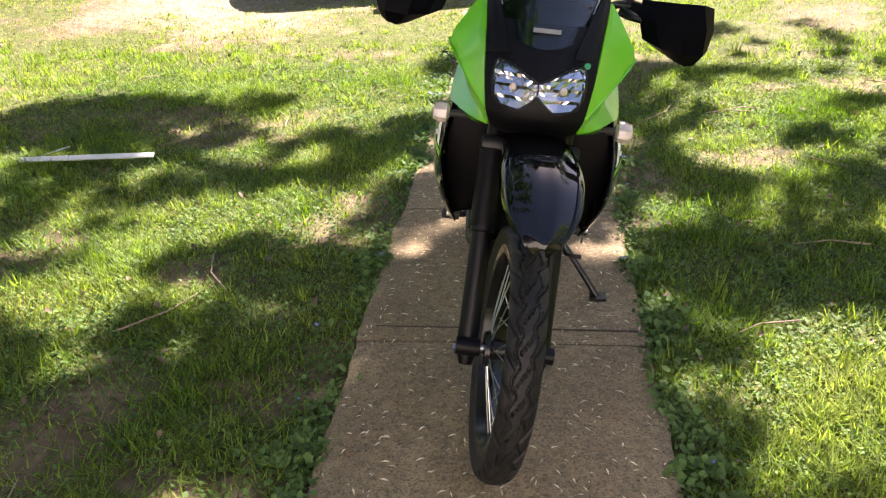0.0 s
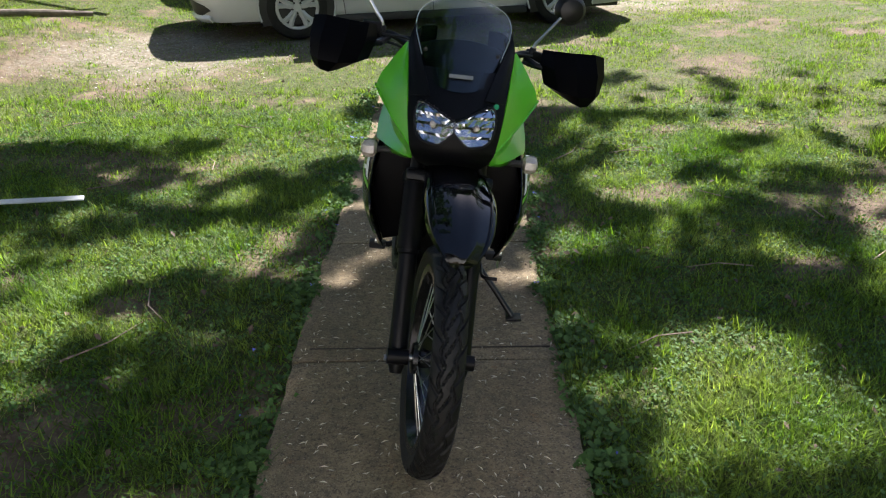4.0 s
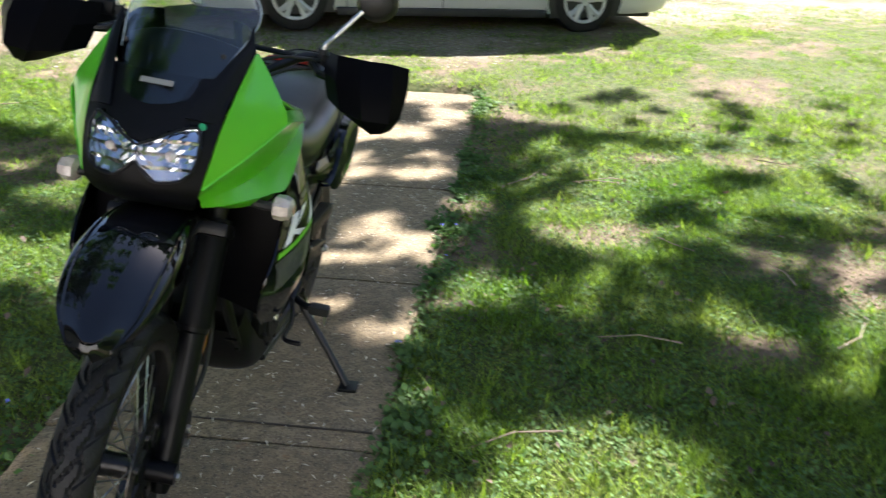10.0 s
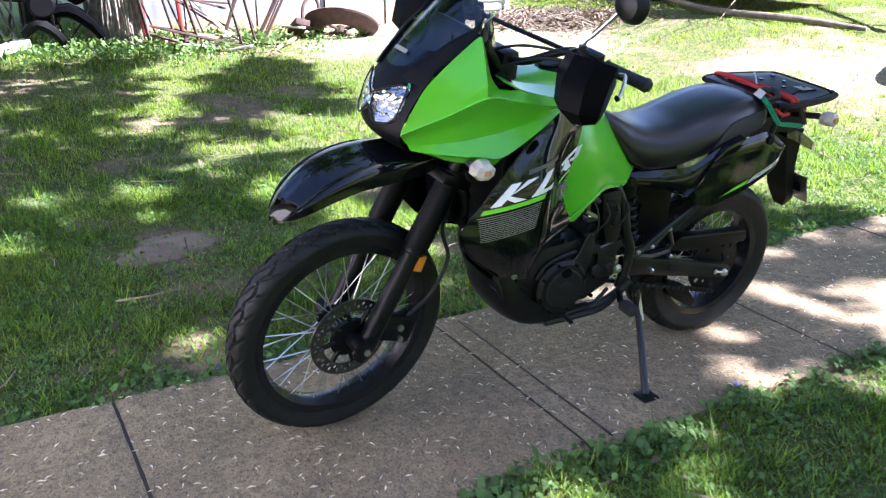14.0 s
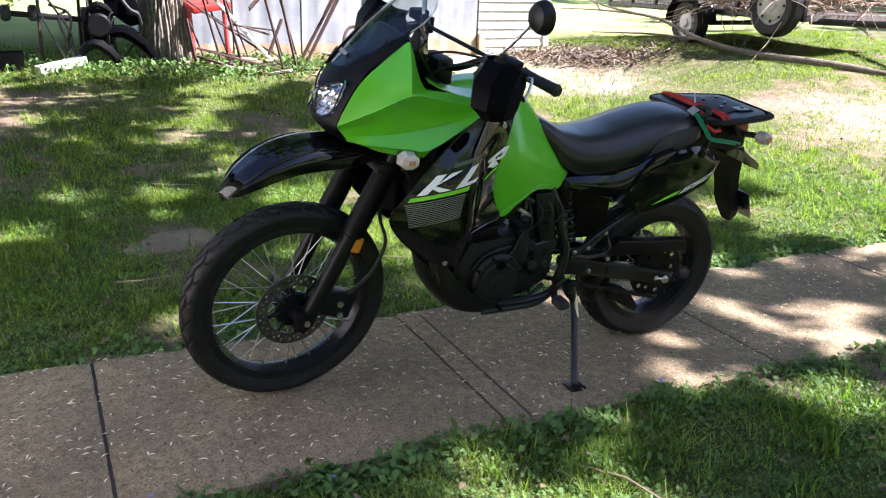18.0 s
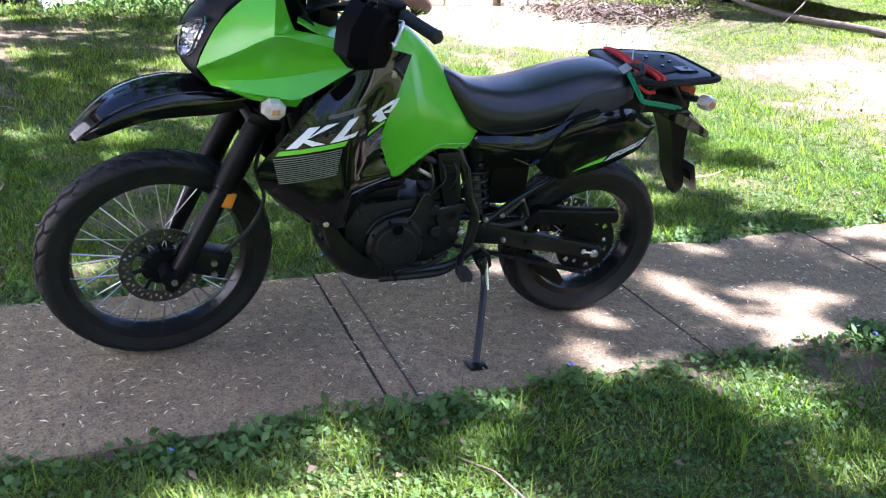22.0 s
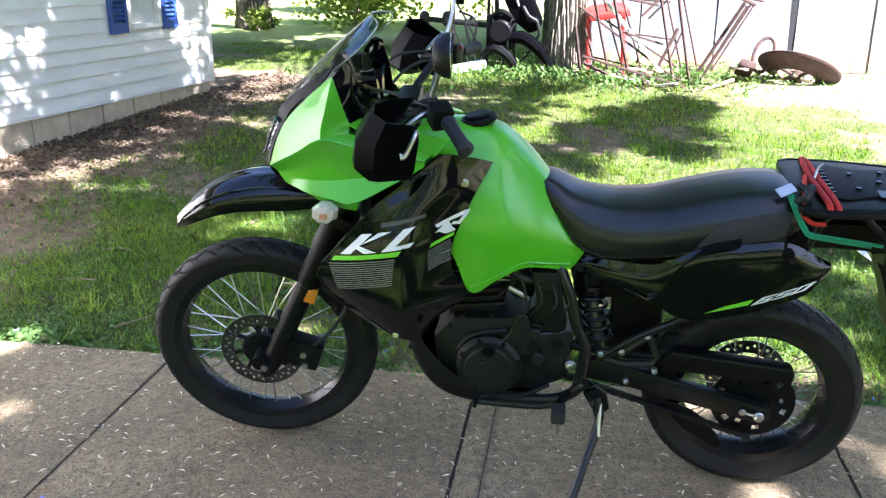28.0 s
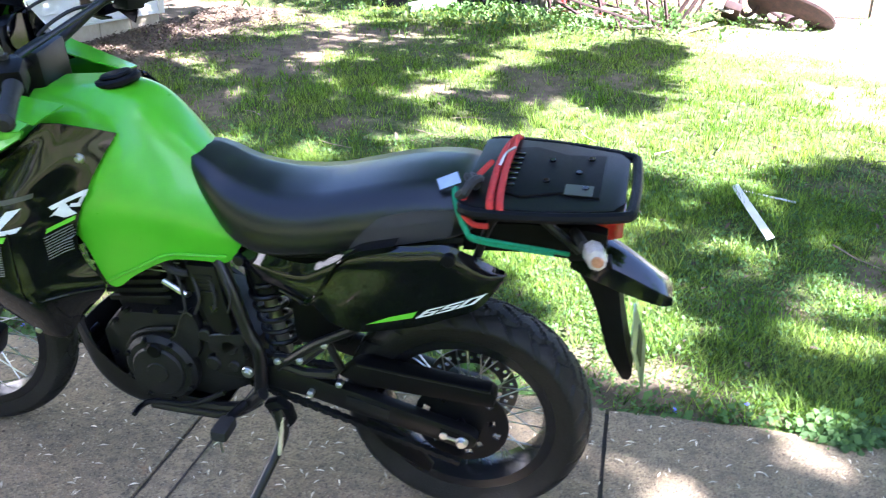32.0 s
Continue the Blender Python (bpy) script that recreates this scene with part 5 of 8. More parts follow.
bpart("lower_rail", tube([(.128, -.02, .268), (.132, .1, .270), (.138, .2, .282), (.13, .28, .33)], .012, 10, 4), FRAME_BLACK)
bpart("gear_lever", tube([(.15, .2, .36), (.175, .12, .33), (.18, .02, .325), (.205, .0, .325), (.235, .0, .325)], .007, 8, 4), FORK_MAT, "dark gear lever")

# side stand
st = bpart("side_stand", tube([(.140, .330, .325), (.150, .341, .285), (.166, .342, .247), (.256, .304, .149), (.346, .264, .046)], [.017, .016, .013, .012, .013], 12, 4), FRAME_BLACK, "black steel side stand, folded out")
bpart("stand_foot", move(box(-.028, .034, -.030, .030, -.008, .006, .004), Matrix.Translation((.349, .262, .044)) @ pose(0, 0, 0, 0, -7, 0)), FRAME_BLACK, "", st)
bpart("stand_bracket", prism([(.295, .335), (.330, .352), (.362, .330), (.372, .290), (.350, .265), (.325, .280)], "x", .118, .146, .006), FORK_MAT, "", st)
bpart("stand_bolt", merge(disc("x", .014, .144, .152, 20, (0, .330, .312)), disc("x", .009, .15, .158, 6, (0, .330, .312))), DISC_MAT, "", st)
bpart("stand_bolt", disc("x", .006, .145, .154, 6, (0, .352, .285)), STEEL, "", st)
bpart("stand_spring", tube([(.150, .345, .31), (.19, .345, .225)], .006, 8), STEEL, "", st)

# handlebar, guards, levers, mirrors
hb = bpart("handlebar", tube([(-.42, -.04, 1.15), (-.30, -.085, 1.17), (-.21, -.13, 1.19), (-.10, -.195, 1.135), (0, -.205, 1.125), (.10, -.195, 1.135), (.21, -.13, 1.19), (.30, -.085, 1.17), (.42, -.04, 1.15)], .0115, 12, 6), BLACK_SATIN, "black handlebar with rubber grips", steer=True)
bpart("crossbar", tube([(-.2, -.135, 1.188), (.2, -.135, 1.188)], .007, 8), BLACK_SATIN, "", hb, True)
bpart("bar_clamp", box(-.06, .06, -.235, -.175, 1.05, 1.15, .012), BLACK_SATIN, "", hb, True)
for s in (1, -1):
    sx = Matrix.Diagonal((s, 1, 1, 1))
    gd = (Vector((.42, -.04, 1.15)) - Vector((.30, -.085, 1.17))).normalized()
    g0 = Vector((.30, -.085, 1.17))
    bpart("hand_grip", moved(tube([g0, g0 + gd * .01, g0 + gd * .06, g0 + gd * .11, g0 + gd * .125, g0 + gd * .135], [.02, .0175, .0165, .0175, .02, .012], 16), sx), RUBBER, "", hb, True)
    bpart("switch_pod", move(box(-.03, .03, -.03, .025, -.03, .025, .01), sx @ Matrix.Translation((.262, -.105, 1.178)) @ pose(0, 0, 0, 0, 10, 20)), BLACK_MATTE, "", hb, True)
    bpart("lever", moved(tube([(.24, -.14, 1.175), (.29, -.178, 1.162), (.35, -.185, 1.165), (.415, -.150, 1.192), (.436, -.152, 1.188), (.448, -.172, 1.150), (.450, -.184, 1.146)], [.008, .007, .006, .005, .005, .005, .009], 8, 5), sx), STEEL, "", hb, True)
    G = [[(.268, -.140, 1.206), (.292, -.188, 1.212), (.350, -.214, 1.216), (.420, -.200, 1.216), (.460, -.160, 1.204), (.404, -.104, 1.178)],
         [(.262, -.170, 1.165), (.298, -.222, 1.160), (.360, -.254, 1.158), (.432, -.236, 1.156), (.466, -.186, 1.150), (.406, -.102, 1.142)],
         [(.282, -.180, 1.105), (.320, -.236, 1.096), (.376, -.264, 1.090), (.436, -.244, 1.088), (.460, -.194, 1.092), (.398, -.116, 1.072)],
         [(.352, -.172, 1.072), (.372, -.212, 1.060), (.400, -.230, 1.052), (.426, -.216, 1.054), (.444, -.188, 1.058), (.394, -.126, 1.046)]]
    G = [[(x, y - .109 * x, z + .055 * x) for x, y, z in r] for r in G]
    hg = bpart("hand_guard", skin(G if s > 0 else flip_x(G), 1, 1, .005), GUARD, "black angular plastic hand guard", steer=True, sharp=.45)
    bpart("guard_bracket", moved(tube([(.225, -.14, 1.18), (.25, -.19, 1.17), (.3, -.21, 1.165)], .01, 8), sx), BLACK_SATIN, "", hg, True)
    stem = bpart("mirror", moved(loft([[(.352 + r * .052 * math.cos(a), y, 1.345 + r * .05 * math.sin(a)) for a in [k * math.pi / 12 for k in range(24)]] for y, r in ((-.115, .25), (-.108, .72), (-.092, .95), (-.078, 1.0), (-.074, .96))]), sx), BLACK_SATIN, "round black mirror on a bright stem", steer=True)
    bpart("mirror_glass", moved(disc("y", .047, -.074, -.072, 24, (.352, 0, 1.345)), sx), CHROME, "", stem, True)
    bpart("mirror_stem", moved(tube([(.245, -.125, 1.19), (.25, -.125, 1.225), (.27, -.115, 1.25), (.318, -.1, 1.312), (.335, -.098, 1.335)], .0055, 10, 4), sx), STEEL, "", stem, True)
    bpart("mirror_boot", moved(tube([(.245, -.125, 1.175), (.246, -.125, 1.215)], .011, 10), sx), RUBBER, "", stem, True)
    bpart("control_cable", moved(tube([(.24, -.14, 1.17), (.17, -.22, 1.165), (.09, -.28, 1.11), (.05, -.27, 1.0), (.06, -.2, .9)], .0045, 8, 6), sx), RUBBER, "", hb, True)
    bpart("control_cable", moved(tube([(.25, -.13, 1.19), (.15, -.26, 1.20), (.06, -.30, 1.14), (.05, -.24, 1.0)], .004, 8, 6), sx), RUBBER, "", hb, True)
bpart("master_cylinder", box(-.31, -.25, -.15, -.10, 1.19, 1.225, .008), BLACK_MATTE, "", hb, True)
bpart("ignition_lock", disc("z", .022, 1.08, 1.11, 18, (0, -.255, 0)), FORK_MAT, "", hb, True)
bpart("kill_switch", box(-.275, -.255, -.085, -.075, 1.185, 1.20, .003), RED_LENS, "red stop switch", hb, True)

# bungee cords lie on the rack
cords = thing("bungee_cord", "red and green elastic bungee cords hooked round the luggage rack", "bungee cord", BIKE @ Matrix.Translation((0, -.02, -.004)))
part("red_cord", tube([(.176, .872, .925), (.172, .868, .95), (.12, .862, .957), (.0, .855, .958), (-.1, .858, .957), (-.176, .87, .948), (-.184, .875, .92)], .0078, 8, 5), RED_CORD, cords, "red elastic cord")
part("red_cord", tube([(.178, .89, .925), (.174, .887, .95), (.12, .88, .958), (.0, .872, .96), (-.12, .87, .958), (-.17, .865, .95)], .0074, 8, 5), RED_CORD, cords)
part("red_cord", tube([(.0, .84, .962), (.07, .826, .962), (.14, .815, .952), (.163, .812, .925), (.172, .835, .905), (.175, .865, .905)], .006, 8, 5), RED_CORD, cords)
part("green_cord", tube([(.12, .79, .955), (.15, .80, .93), (.168, .822, .89), (.172, .835, .876), (.16, .90, .862), (.135, .98, .842), (.12, 1.02, .83)], .0048, 8, 5), GREEN_CORD, cords, "green elastic cord")
part("green_cord", tube([(.118, .785, .95), (.146, .797, .922), (.165, .82, .882), (.170, .838, .868), (.158, .90, .854), (.13, .99, .832)], .0045, 8, 5), GREEN_CORD, cords)
part("hook", move(box(-.014, .014, -.022, .022, -.001, .001), Matrix.Translation((.115, .775, .965)) @ pose(0, 0, 0, 20, 25, 30)), STEEL, cords, "pale torn tag end")
part("hook", tube([(.02, .86, .965), (.0, .87, .985), (-.02, .885, .99)], .003, 8, 4), STEEL, cords)
part("cord_knot", merge(tube([(.09, .815, .955), (.11, .835, .972), (.135, .825, .976), (.155, .815, .962), (.135, .80, .945)], .010, 8, 4), tube([(.07, .825, .955), (.10, .81, .972), (.13, .835, .965)], .009, 8, 4)), RUBBER, cords, "tangled dark cord ends")

# ---- ground ----
def ground_z(x, y):
    sx, sy = max(0.0, -x - 2.0), max(0.0, y - 3.0)
    a = .05 * min(sx, 8) + .01 * max(0, sx - 8)
    b = .045 * min(sy, 6) + .015 * max(0, sy - 6)
    bank = .25 * smoothstep(-2.5, -4.5, x) * smoothstep(4.2, 6.6, y) * smoothstep(-9.5, -7.5, x)
    far = smoothstep(40, 200, math.hypot(x, y)) * 2.0
    z = (a ** 3 + b ** 3) ** (1 / 3) + bank - .035 - far
    z += .022 * noise.noise((x * .7, y * .7, 0)) + .010 * noise.noise((x * 2.6, y * 2.6, 3))
    return z


WALK_X0, WALK_X1, WALK_END = -.455, .56, 4.95
DRIVE = [(-9.5, 1.2), (-6.2, 1.7), (-4.7, 2.6), (-4.1, 4.2), (-2.5, 4.6), (-.7, 4.7), (1.0, 5.7), (3.3, 8.0), (6, 9.0), (14, 10.0), (30, 11), (30, 14), (14, 13.5), (5, 12.3), (0, 10.2), (-3.2, 8.6), (-4.6, 6.2), (-7, 5.9), (-9.5, 5.7)]
DR = np.array(DRIVE)


def drive_mask(x, y):
    """1 well inside the worn drive, 0 outside, soft over about a metre."""
    a, b = DR, np.roll(DR, -1, 0)
    ab = b - a
    p = np.array((x, y))
    t = np.clip(((p - a) * ab).sum(1) / (ab * ab).sum(1), 0, 1)
    d = np.sqrt((((a + ab * t[:, None]) - p) ** 2).sum(1)).min()
    cross = (a[:, 1] > y) != (b[:, 1] > y)
    with np.errstate(divide='ignore', invalid='ignore'):
        xs = a[:, 0] + (y - a[:, 1]) * ab[:, 0] / np.where(ab[:, 1] == 0, 1e-9, ab[:, 1])
    inside = (cross & (x < xs)).sum() % 2
    d = d if inside else -d
    d += .9 * noise.noise((x * .55, y * .55, 31)) + .45 * noise.noise((x * 1.7, y * 1.7, 32))
    return smoothstep(-.4, 1.5, d)


HOUSE0, HOUSE_DIR = Vector((-6.1, -3.46, 0)), Vector((math.cos(radians(-10)), math.sin(radians(-10)), 0))
HOUSE_N = Vector((-HOUSE_DIR.y, HOUSE_DIR.x, 0))
BARE = [(1.40, 2.02, .34), (-1.93, -.66, .30), (-4.3, -.3, .3), (1.75, 3.35, .22), (-.95, -.75, .12), (2.6, 1.5, .35), (3.3, 2.3, .55), (-3.6, -1.8, .35), (-4.6, -1.7, .4), (-2.9, -2.2, .4), (-4.7, .5, .35), (-3.4, -.7, .25), (-5.5, -1.7, .55), (-2.4, .5, .15), (-1.3, .55, .2), (1.9, .9, .25), (-.62, -.35, .14), (-4.9, 1.15, .3), (2.3, 3.4, .3)]


def grass_cover(x, y):
    g = 1.0
    for bx, by, br in BARE:
        d = math.hypot(x - bx, (y - by) * 1.25) / br + .35 * noise.noise((x * 4, y * 4, 7))
        g = min(g, (.12 if x > -2.2 else .28) + .72 * smoothstep(.65, 1.2, d))
    dm = drive_mask(x, y)
    tuft = smoothstep(-.5, .6, .5 * noise.noise((x * 1.6, y * 1.6, 21)) + .9 * noise.noise((x * 5, y * 5, 22)))
    bare = smoothstep(-4.6, -6.0, x)
    g *= 1 - (.93 - (.62 - .3 * bare) * tuft) * dm
    v = Vector((x, y, 0)) - HOUSE0
    along, off = v.dot(HOUSE_DIR), v.dot(HOUSE_N)
    if -1.2 < along < 9 and off < 2.2:
        g *= (.06 if off < .8 else .22) + .78 * smoothstep(.8, 1.5, off + .25 * noise.noise((x * 1.5, y * 1.5, 2)))
    n = noise.noise((x * .9, y * .9, 11)) + .5 * noise.noise((x * 2.7, y * 2.7, 5))
    n += .9 * math.exp(-((x - .95) ** 2 + (y + .35) ** 2) / .3)
    g *= .12 + .88 * smoothstep(-.6, .1, n + .45 * noise.noise((x * 7, y * 7, 15)))
    return g, dm


def axis_steps(lo, hi, near_lo, near_hi, step):
    out = list(np.arange(near_lo, near_hi + 1e-6, step))
    s, p = step, near_hi
    while p < hi:
        s *= 1.22
        p += s
        out.append(p)
    s, p = step, near_lo
    while p > lo:
        s *= 1.22
        p -= s
        out.insert(0, p)
    return out


gx = axis_steps(-900, 900, -9, 6, .125)
gy = axis_steps(-700, 1200, -5, 11, .125)
for e in (WALK_X0 - .012, WALK_X0 + .02, WALK_X1 - .02, WALK_X1 + .012):
    gx.append(e)
gx.sort()
verts, cover = [], []
for y in gy:
    for x in gx:
        z = ground_z(x, y)
        if WALK_X0 < x < WALK_X1 and y < WALK_END:
            z = min(z, 0) - .10
        verts.append((x, y, z))
        if abs(x) < 30 and -30 < y < 40:
            g, dm = grass_cover(x, y)
        else:
            g, dm = 1.0, 0.0
        # Third channel weights the sunlit far colour: full to -x, faint to +y and +x.
        cover += [max(0, (.56 + .26 * smoothstep(-4.6, -6.0, x)) * dm - .16 * g), .25 + .6 * g, max(smoothstep(-8.5, -11.5, x), .08 * smoothstep(9.5, 13, y), .15 * smoothstep(6, 9, x)), 1]
w = len(gx)
faces = [(j * w + i, j * w + i + 1, (j + 1) * w + i + 1, (j + 1) * w + i) for j in range(len(gy) - 1) for i in range(w - 1)]
GROUND = ground_material()
me = mesh_from("ground", verts, faces, GROUND)
ca = me.color_attributes.new("cover", 'FLOAT_COLOR', 'POINT')
ca.data.foreach_set("color", cover)
ground = tagged(new("ground", me), "lawn of patchy grass with bare soil and a worn pale gravel drive", "ground", kind="structure")

# ---- concrete walk: slabs with open joints ----
walk_ob = thing("pavement", "weathered brown concrete walk cast in square slabs with dark joints", "pavement", kind="structure")
JOINTS = [-4.45, -3.6, -2.4, -1.205, 0.0, 1.19, 2.46, 3.7, WALK_END]
rs = random.Random(11)
for j, (a, b) in enumerate(zip(JOINTS, JOINTS[1:])):
    bm = bmesh.new()
    nx, ny = 24, 28
    dz, tx, ty = rs.uniform(-.004, .004), rs.uniform(-.004, .004), rs.uniform(-.003, .003)
    gapw = .006
    x0, x1 = WALK_X0 + rs.uniform(-.008, .008), WALK_X1 + rs.uniform(-.008, .008)
    grid = []
    for jj in range(ny + 1):
        row = []
        for ii in range(nx + 1):
            u, v = ii / nx, jj / ny
            x = x0 + (x1 - x0) * u
            y = a + gapw + (b - a - 2 * gapw) * v
            e = min(u, 1 - u) * (x1 - x0)
            e2 = min(v, 1 - v) * (b - a)
            if ii in (0, nx):
                x += .014 * noise.noise((x * 3, y * 6, j)) + .006 * noise.noise((0, y * 25, j))
            if jj in (0, ny):
                y += .003 * noise.noise((x * 20, y, j))
            z = dz + tx * (u - .5) + ty * (v - .5) + .0022 * noise.noise((x * 3, y * 3, 1)) + .0007 * noise.noise((x * 30, y * 30, 2))
            if e < .012:
                z -= .007 + .004 * noise.noise((x * 9, y * 14, 4))
            if e2 < .01:
                z -= .004
            row.append(bm.verts.new((x, y, z)))
        grid.append(row)
    for jj in range(ny):
        for ii in range(nx):
            bm.faces.new((grid[jj][ii], grid[jj][ii + 1], grid[jj + 1][ii + 1], grid[jj + 1][ii]))
    ring = [grid[0][i] for i in range(nx + 1)] + [grid[k][nx] for k in range(1, ny + 1)] + [grid[ny][i] for i in range(nx - 1, -1, -1)] + [grid[k][0] for k in range(ny - 1, 0, -1)]
    low = [bm.verts.new((v.co.x, v.co.y, -.09)) for v in ring]
    n = len(ring)
    for k in range(n):
        bm.faces.new((ring[k], low[k], low[(k + 1) % n], ring[(k + 1) % n]))
    part("slab", bm, CONCRETE, walk_ob, sharp=.7)
part("joint_soil", box(WALK_X0 + .02, WALK_X1 - .02, -4.45, WALK_END - .02, -.1, -.014), CONCRETE_DARK, walk_ob, "dark soil in the joints", smooth=False)
for y in (.088,):
    part("score_line", box(WALK_X0 + .05, WALK_X1 - .03, y, y + .004, -.006, .0012), CONCRETE_DARK, walk_ob, "shallow tooled line", smooth=False)


# ---- trees ----
def leaf_cloud(name, centres, size, per, spread, material, rng, parent=None, flat=.6, label=""):
    """Many small leaves round clump centres, as one crown."""
    c = np.repeat(np.array(centres, dtype=float), per, 0)
    n = len(c)
    off = rng.normal(0, 1, (n, 3))
    off /= np.linalg.norm(off, axis=1)[:, None]
    off *= (rng.random(n) ** .5)[:, None] * spread
    off[:, 2] *= flat
    c = c + off
    u = rng.normal(0, 1, (n, 3))
    u[:, 2] *= .5
    u /= np.linalg.norm(u, axis=1)[:, None]
    v = np.cross(u, rng.normal(0, 1, (n, 3)))
    v /= np.linalg.norm(v, axis=1)[:, None]
    s = size * (.6 + .8 * rng.random(n))[:, None]
    w = np.cross(u, v) * s * .12
    V = np.stack([c, c + u * s * .5 + v * s * .36 + w, c + u * s, c + u * s * .5 - v * s * .36 + w], 1).reshape(-1, 3)
    return bulk(name, V, np.arange(n * 4).reshape(-1, 4), material, parent, label)


def bulk(name, V, F, material, parent=None, label=""):
    """One mesh of many equal polygons, quickly."""
    me = bpy.data.meshes.new(name)
    k = F.shape[1]
    me.vertices.add(len(V))
    me.vertices.foreach_set("co", np.ascontiguousarray(V, dtype=np.float32).ravel())
    me.loops.add(F.size)
    me.loops.foreach_set("vertex_index", F.ravel().astype(np.int32))
    me.polygons.add(len(F))
    me.polygons.foreach_set("loop_start", np.arange(0, F.size, k, dtype=np.int32))
    me.update(calc_edges=True)
    me.materials.append(material)
    ob = new(name, me)
    if parent:
        ob.parent = parent
    if label:
        ob["label"] = label
    return ob


def bark_trunk(x, y, r, h, lean=(0, 0), seed=1, flare=.45, segs=120, rows=110, ridges=26):
    """A tapered trunk with a root flare and deep upright bark ridges."""
    z0 = ground_z(x, y) - .12
    verts, faces = [], []
    for j in range(rows + 1):
        u = j / rows
        z = h * u ** 1.4
        rr = r * (1 - .3 * u) * (1 + flare * math.exp(-z / .22))
        for k in range(segs):
            a = 2 * math.pi * k / segs
            root = 1 + .16 * math.exp(-z / .25) * math.sin(5 * a + seed) + .05 * math.sin(3 * a + seed * 2 + z)
            rg = abs(math.sin(a * ridges / 2 + 4.2 * noise.noise((math.cos(a) * 2.2, math.sin(a) * 2.2, z * 1.3 + seed)) + 1.3 * noise.noise((math.cos(a) * 6, math.sin(a) * 6, z * 4 + seed))))
            d = .05 * rg ** .7 + .026 * noise.noise((math.cos(a) * 9, math.sin(a) * 9, z * 3.5 + seed)) + .01 * noise.noise((math.cos(a) * 30, math.sin(a) * 30, z * 14))
            q = rr * root + d * (r / .25)
            verts.append((x + lean[0] * z + q * math.cos(a), y + lean[1] * z + q * math.sin(a), z0 + z))
    for j in range(rows):
        for k in range(segs):
            k2 = (k + 1) % segs
            faces.append((j * segs + k, j * segs + k2, (j + 1) * segs + k2, (j + 1) * segs + k))
    return verts, faces


def tree(label, x, y, r, h, crown, size, per, spread, seed, lean=(0, 0), flare=.45, limbs=10, bark=None):
    t = thing("tree", label, "tree")
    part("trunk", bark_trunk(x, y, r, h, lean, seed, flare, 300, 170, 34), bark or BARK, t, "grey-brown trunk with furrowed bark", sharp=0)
    top = Vector((x + lean[0] * h, y + lean[1] * h, ground_z(x, y) - .12 + h))
    rng = np.random.default_rng(seed)
    cs = np.array(crown)
    pick = cs[rng.choice(len(cs), min(limbs, len(cs)), replace=False)]
    for p in pick:
        p = Vector(p)
        mid = top.lerp(p, .5) + Vector((0, 0, .35))
        part("limb", tube([top - Vector((0, 0, .25)), top.lerp(mid, .5), mid, p], [r * .2, r * .11, r * .06, r * .02], 10, 4), BARK, t)
    leaf_cloud("crown", cs, size, per, spread, LEAF, rng, t)
    return t


def shade_crown(spots, gaps, count, h0, h1, seed, open_=.2):
    """Clump centres of a crown: over each region of lawn that it shades, up towards the sun, left open where light falls through."""
    rng = np.random.default_rng(seed)
    out = []
    k = 0
    while len(out) < count and k < count * 30:
        k += 1
        sx_, sy_, sr = spots[rng.integers(len(spots))]
        a, rr = rng.random() * 2 * math.pi, sr * rng.random() ** .5
        gx_, gy_ = sx_ + rr * math.cos(a), sy_ + rr * math.sin(a)
        if any(math.hypot(gx_ - p[0], gy_ - p[1]) < p[2] for p in gaps):
            continue
        if not any(math.hypot(gx_ - p[0], gy_ - p[1]) < p[2] for p in DENSE) and noise.noise((gx_ * 2.1, gy_ * 2.1, seed * 3)) + 1.2 * noise.noise((gx_ * 5.0, gy_ * 5.0, seed * 5)) > open_:
            continue
        if any(math.hypot(gx_ - p[0], gy_ - p[1]) < p[2] for p in THIN) and rng.random() < .55:
            continue
        hh = h0 + (h1 - h0) * rng.random()
        p = Vector((gx_, gy_, 0)) + TO_SUN * (hh / TO_SUN.z)
        out.append(tuple(p))
    return out


DENSE = [(.15, -.75, .7), (.1, .25, .55), (-.3, -1.5, .4), (1.18, .68, .32), (-1.4, -1.85, .45), (-.75, -1.75, .3), (-2.0, -2.6, .6), (-1.5, -1.3, .25), (2.0, .1, .4), (1.0, 1.66, .2), (1.95, 1.49, .25), (-1.5, -.7, .55), (-2.2, -.35, .4)]      # closed shade
THIN = [(.0, 1.5, .36), (.2, 1.75, .3), (-.3, 2.1, .3), (.25, 1.25, .2), (.1, 2.7, .5), (.8, -.45, .3), (1.3, -.5, .4), (1.0, 1.3, .35), (2.2, .0, .5), (2.3, 1.2, .5), (1.8, 1.4, .4), (2.1, -.6, .5), (2.6, 2.2, .7), (1.6, 2.9, .5)]      # broken shade
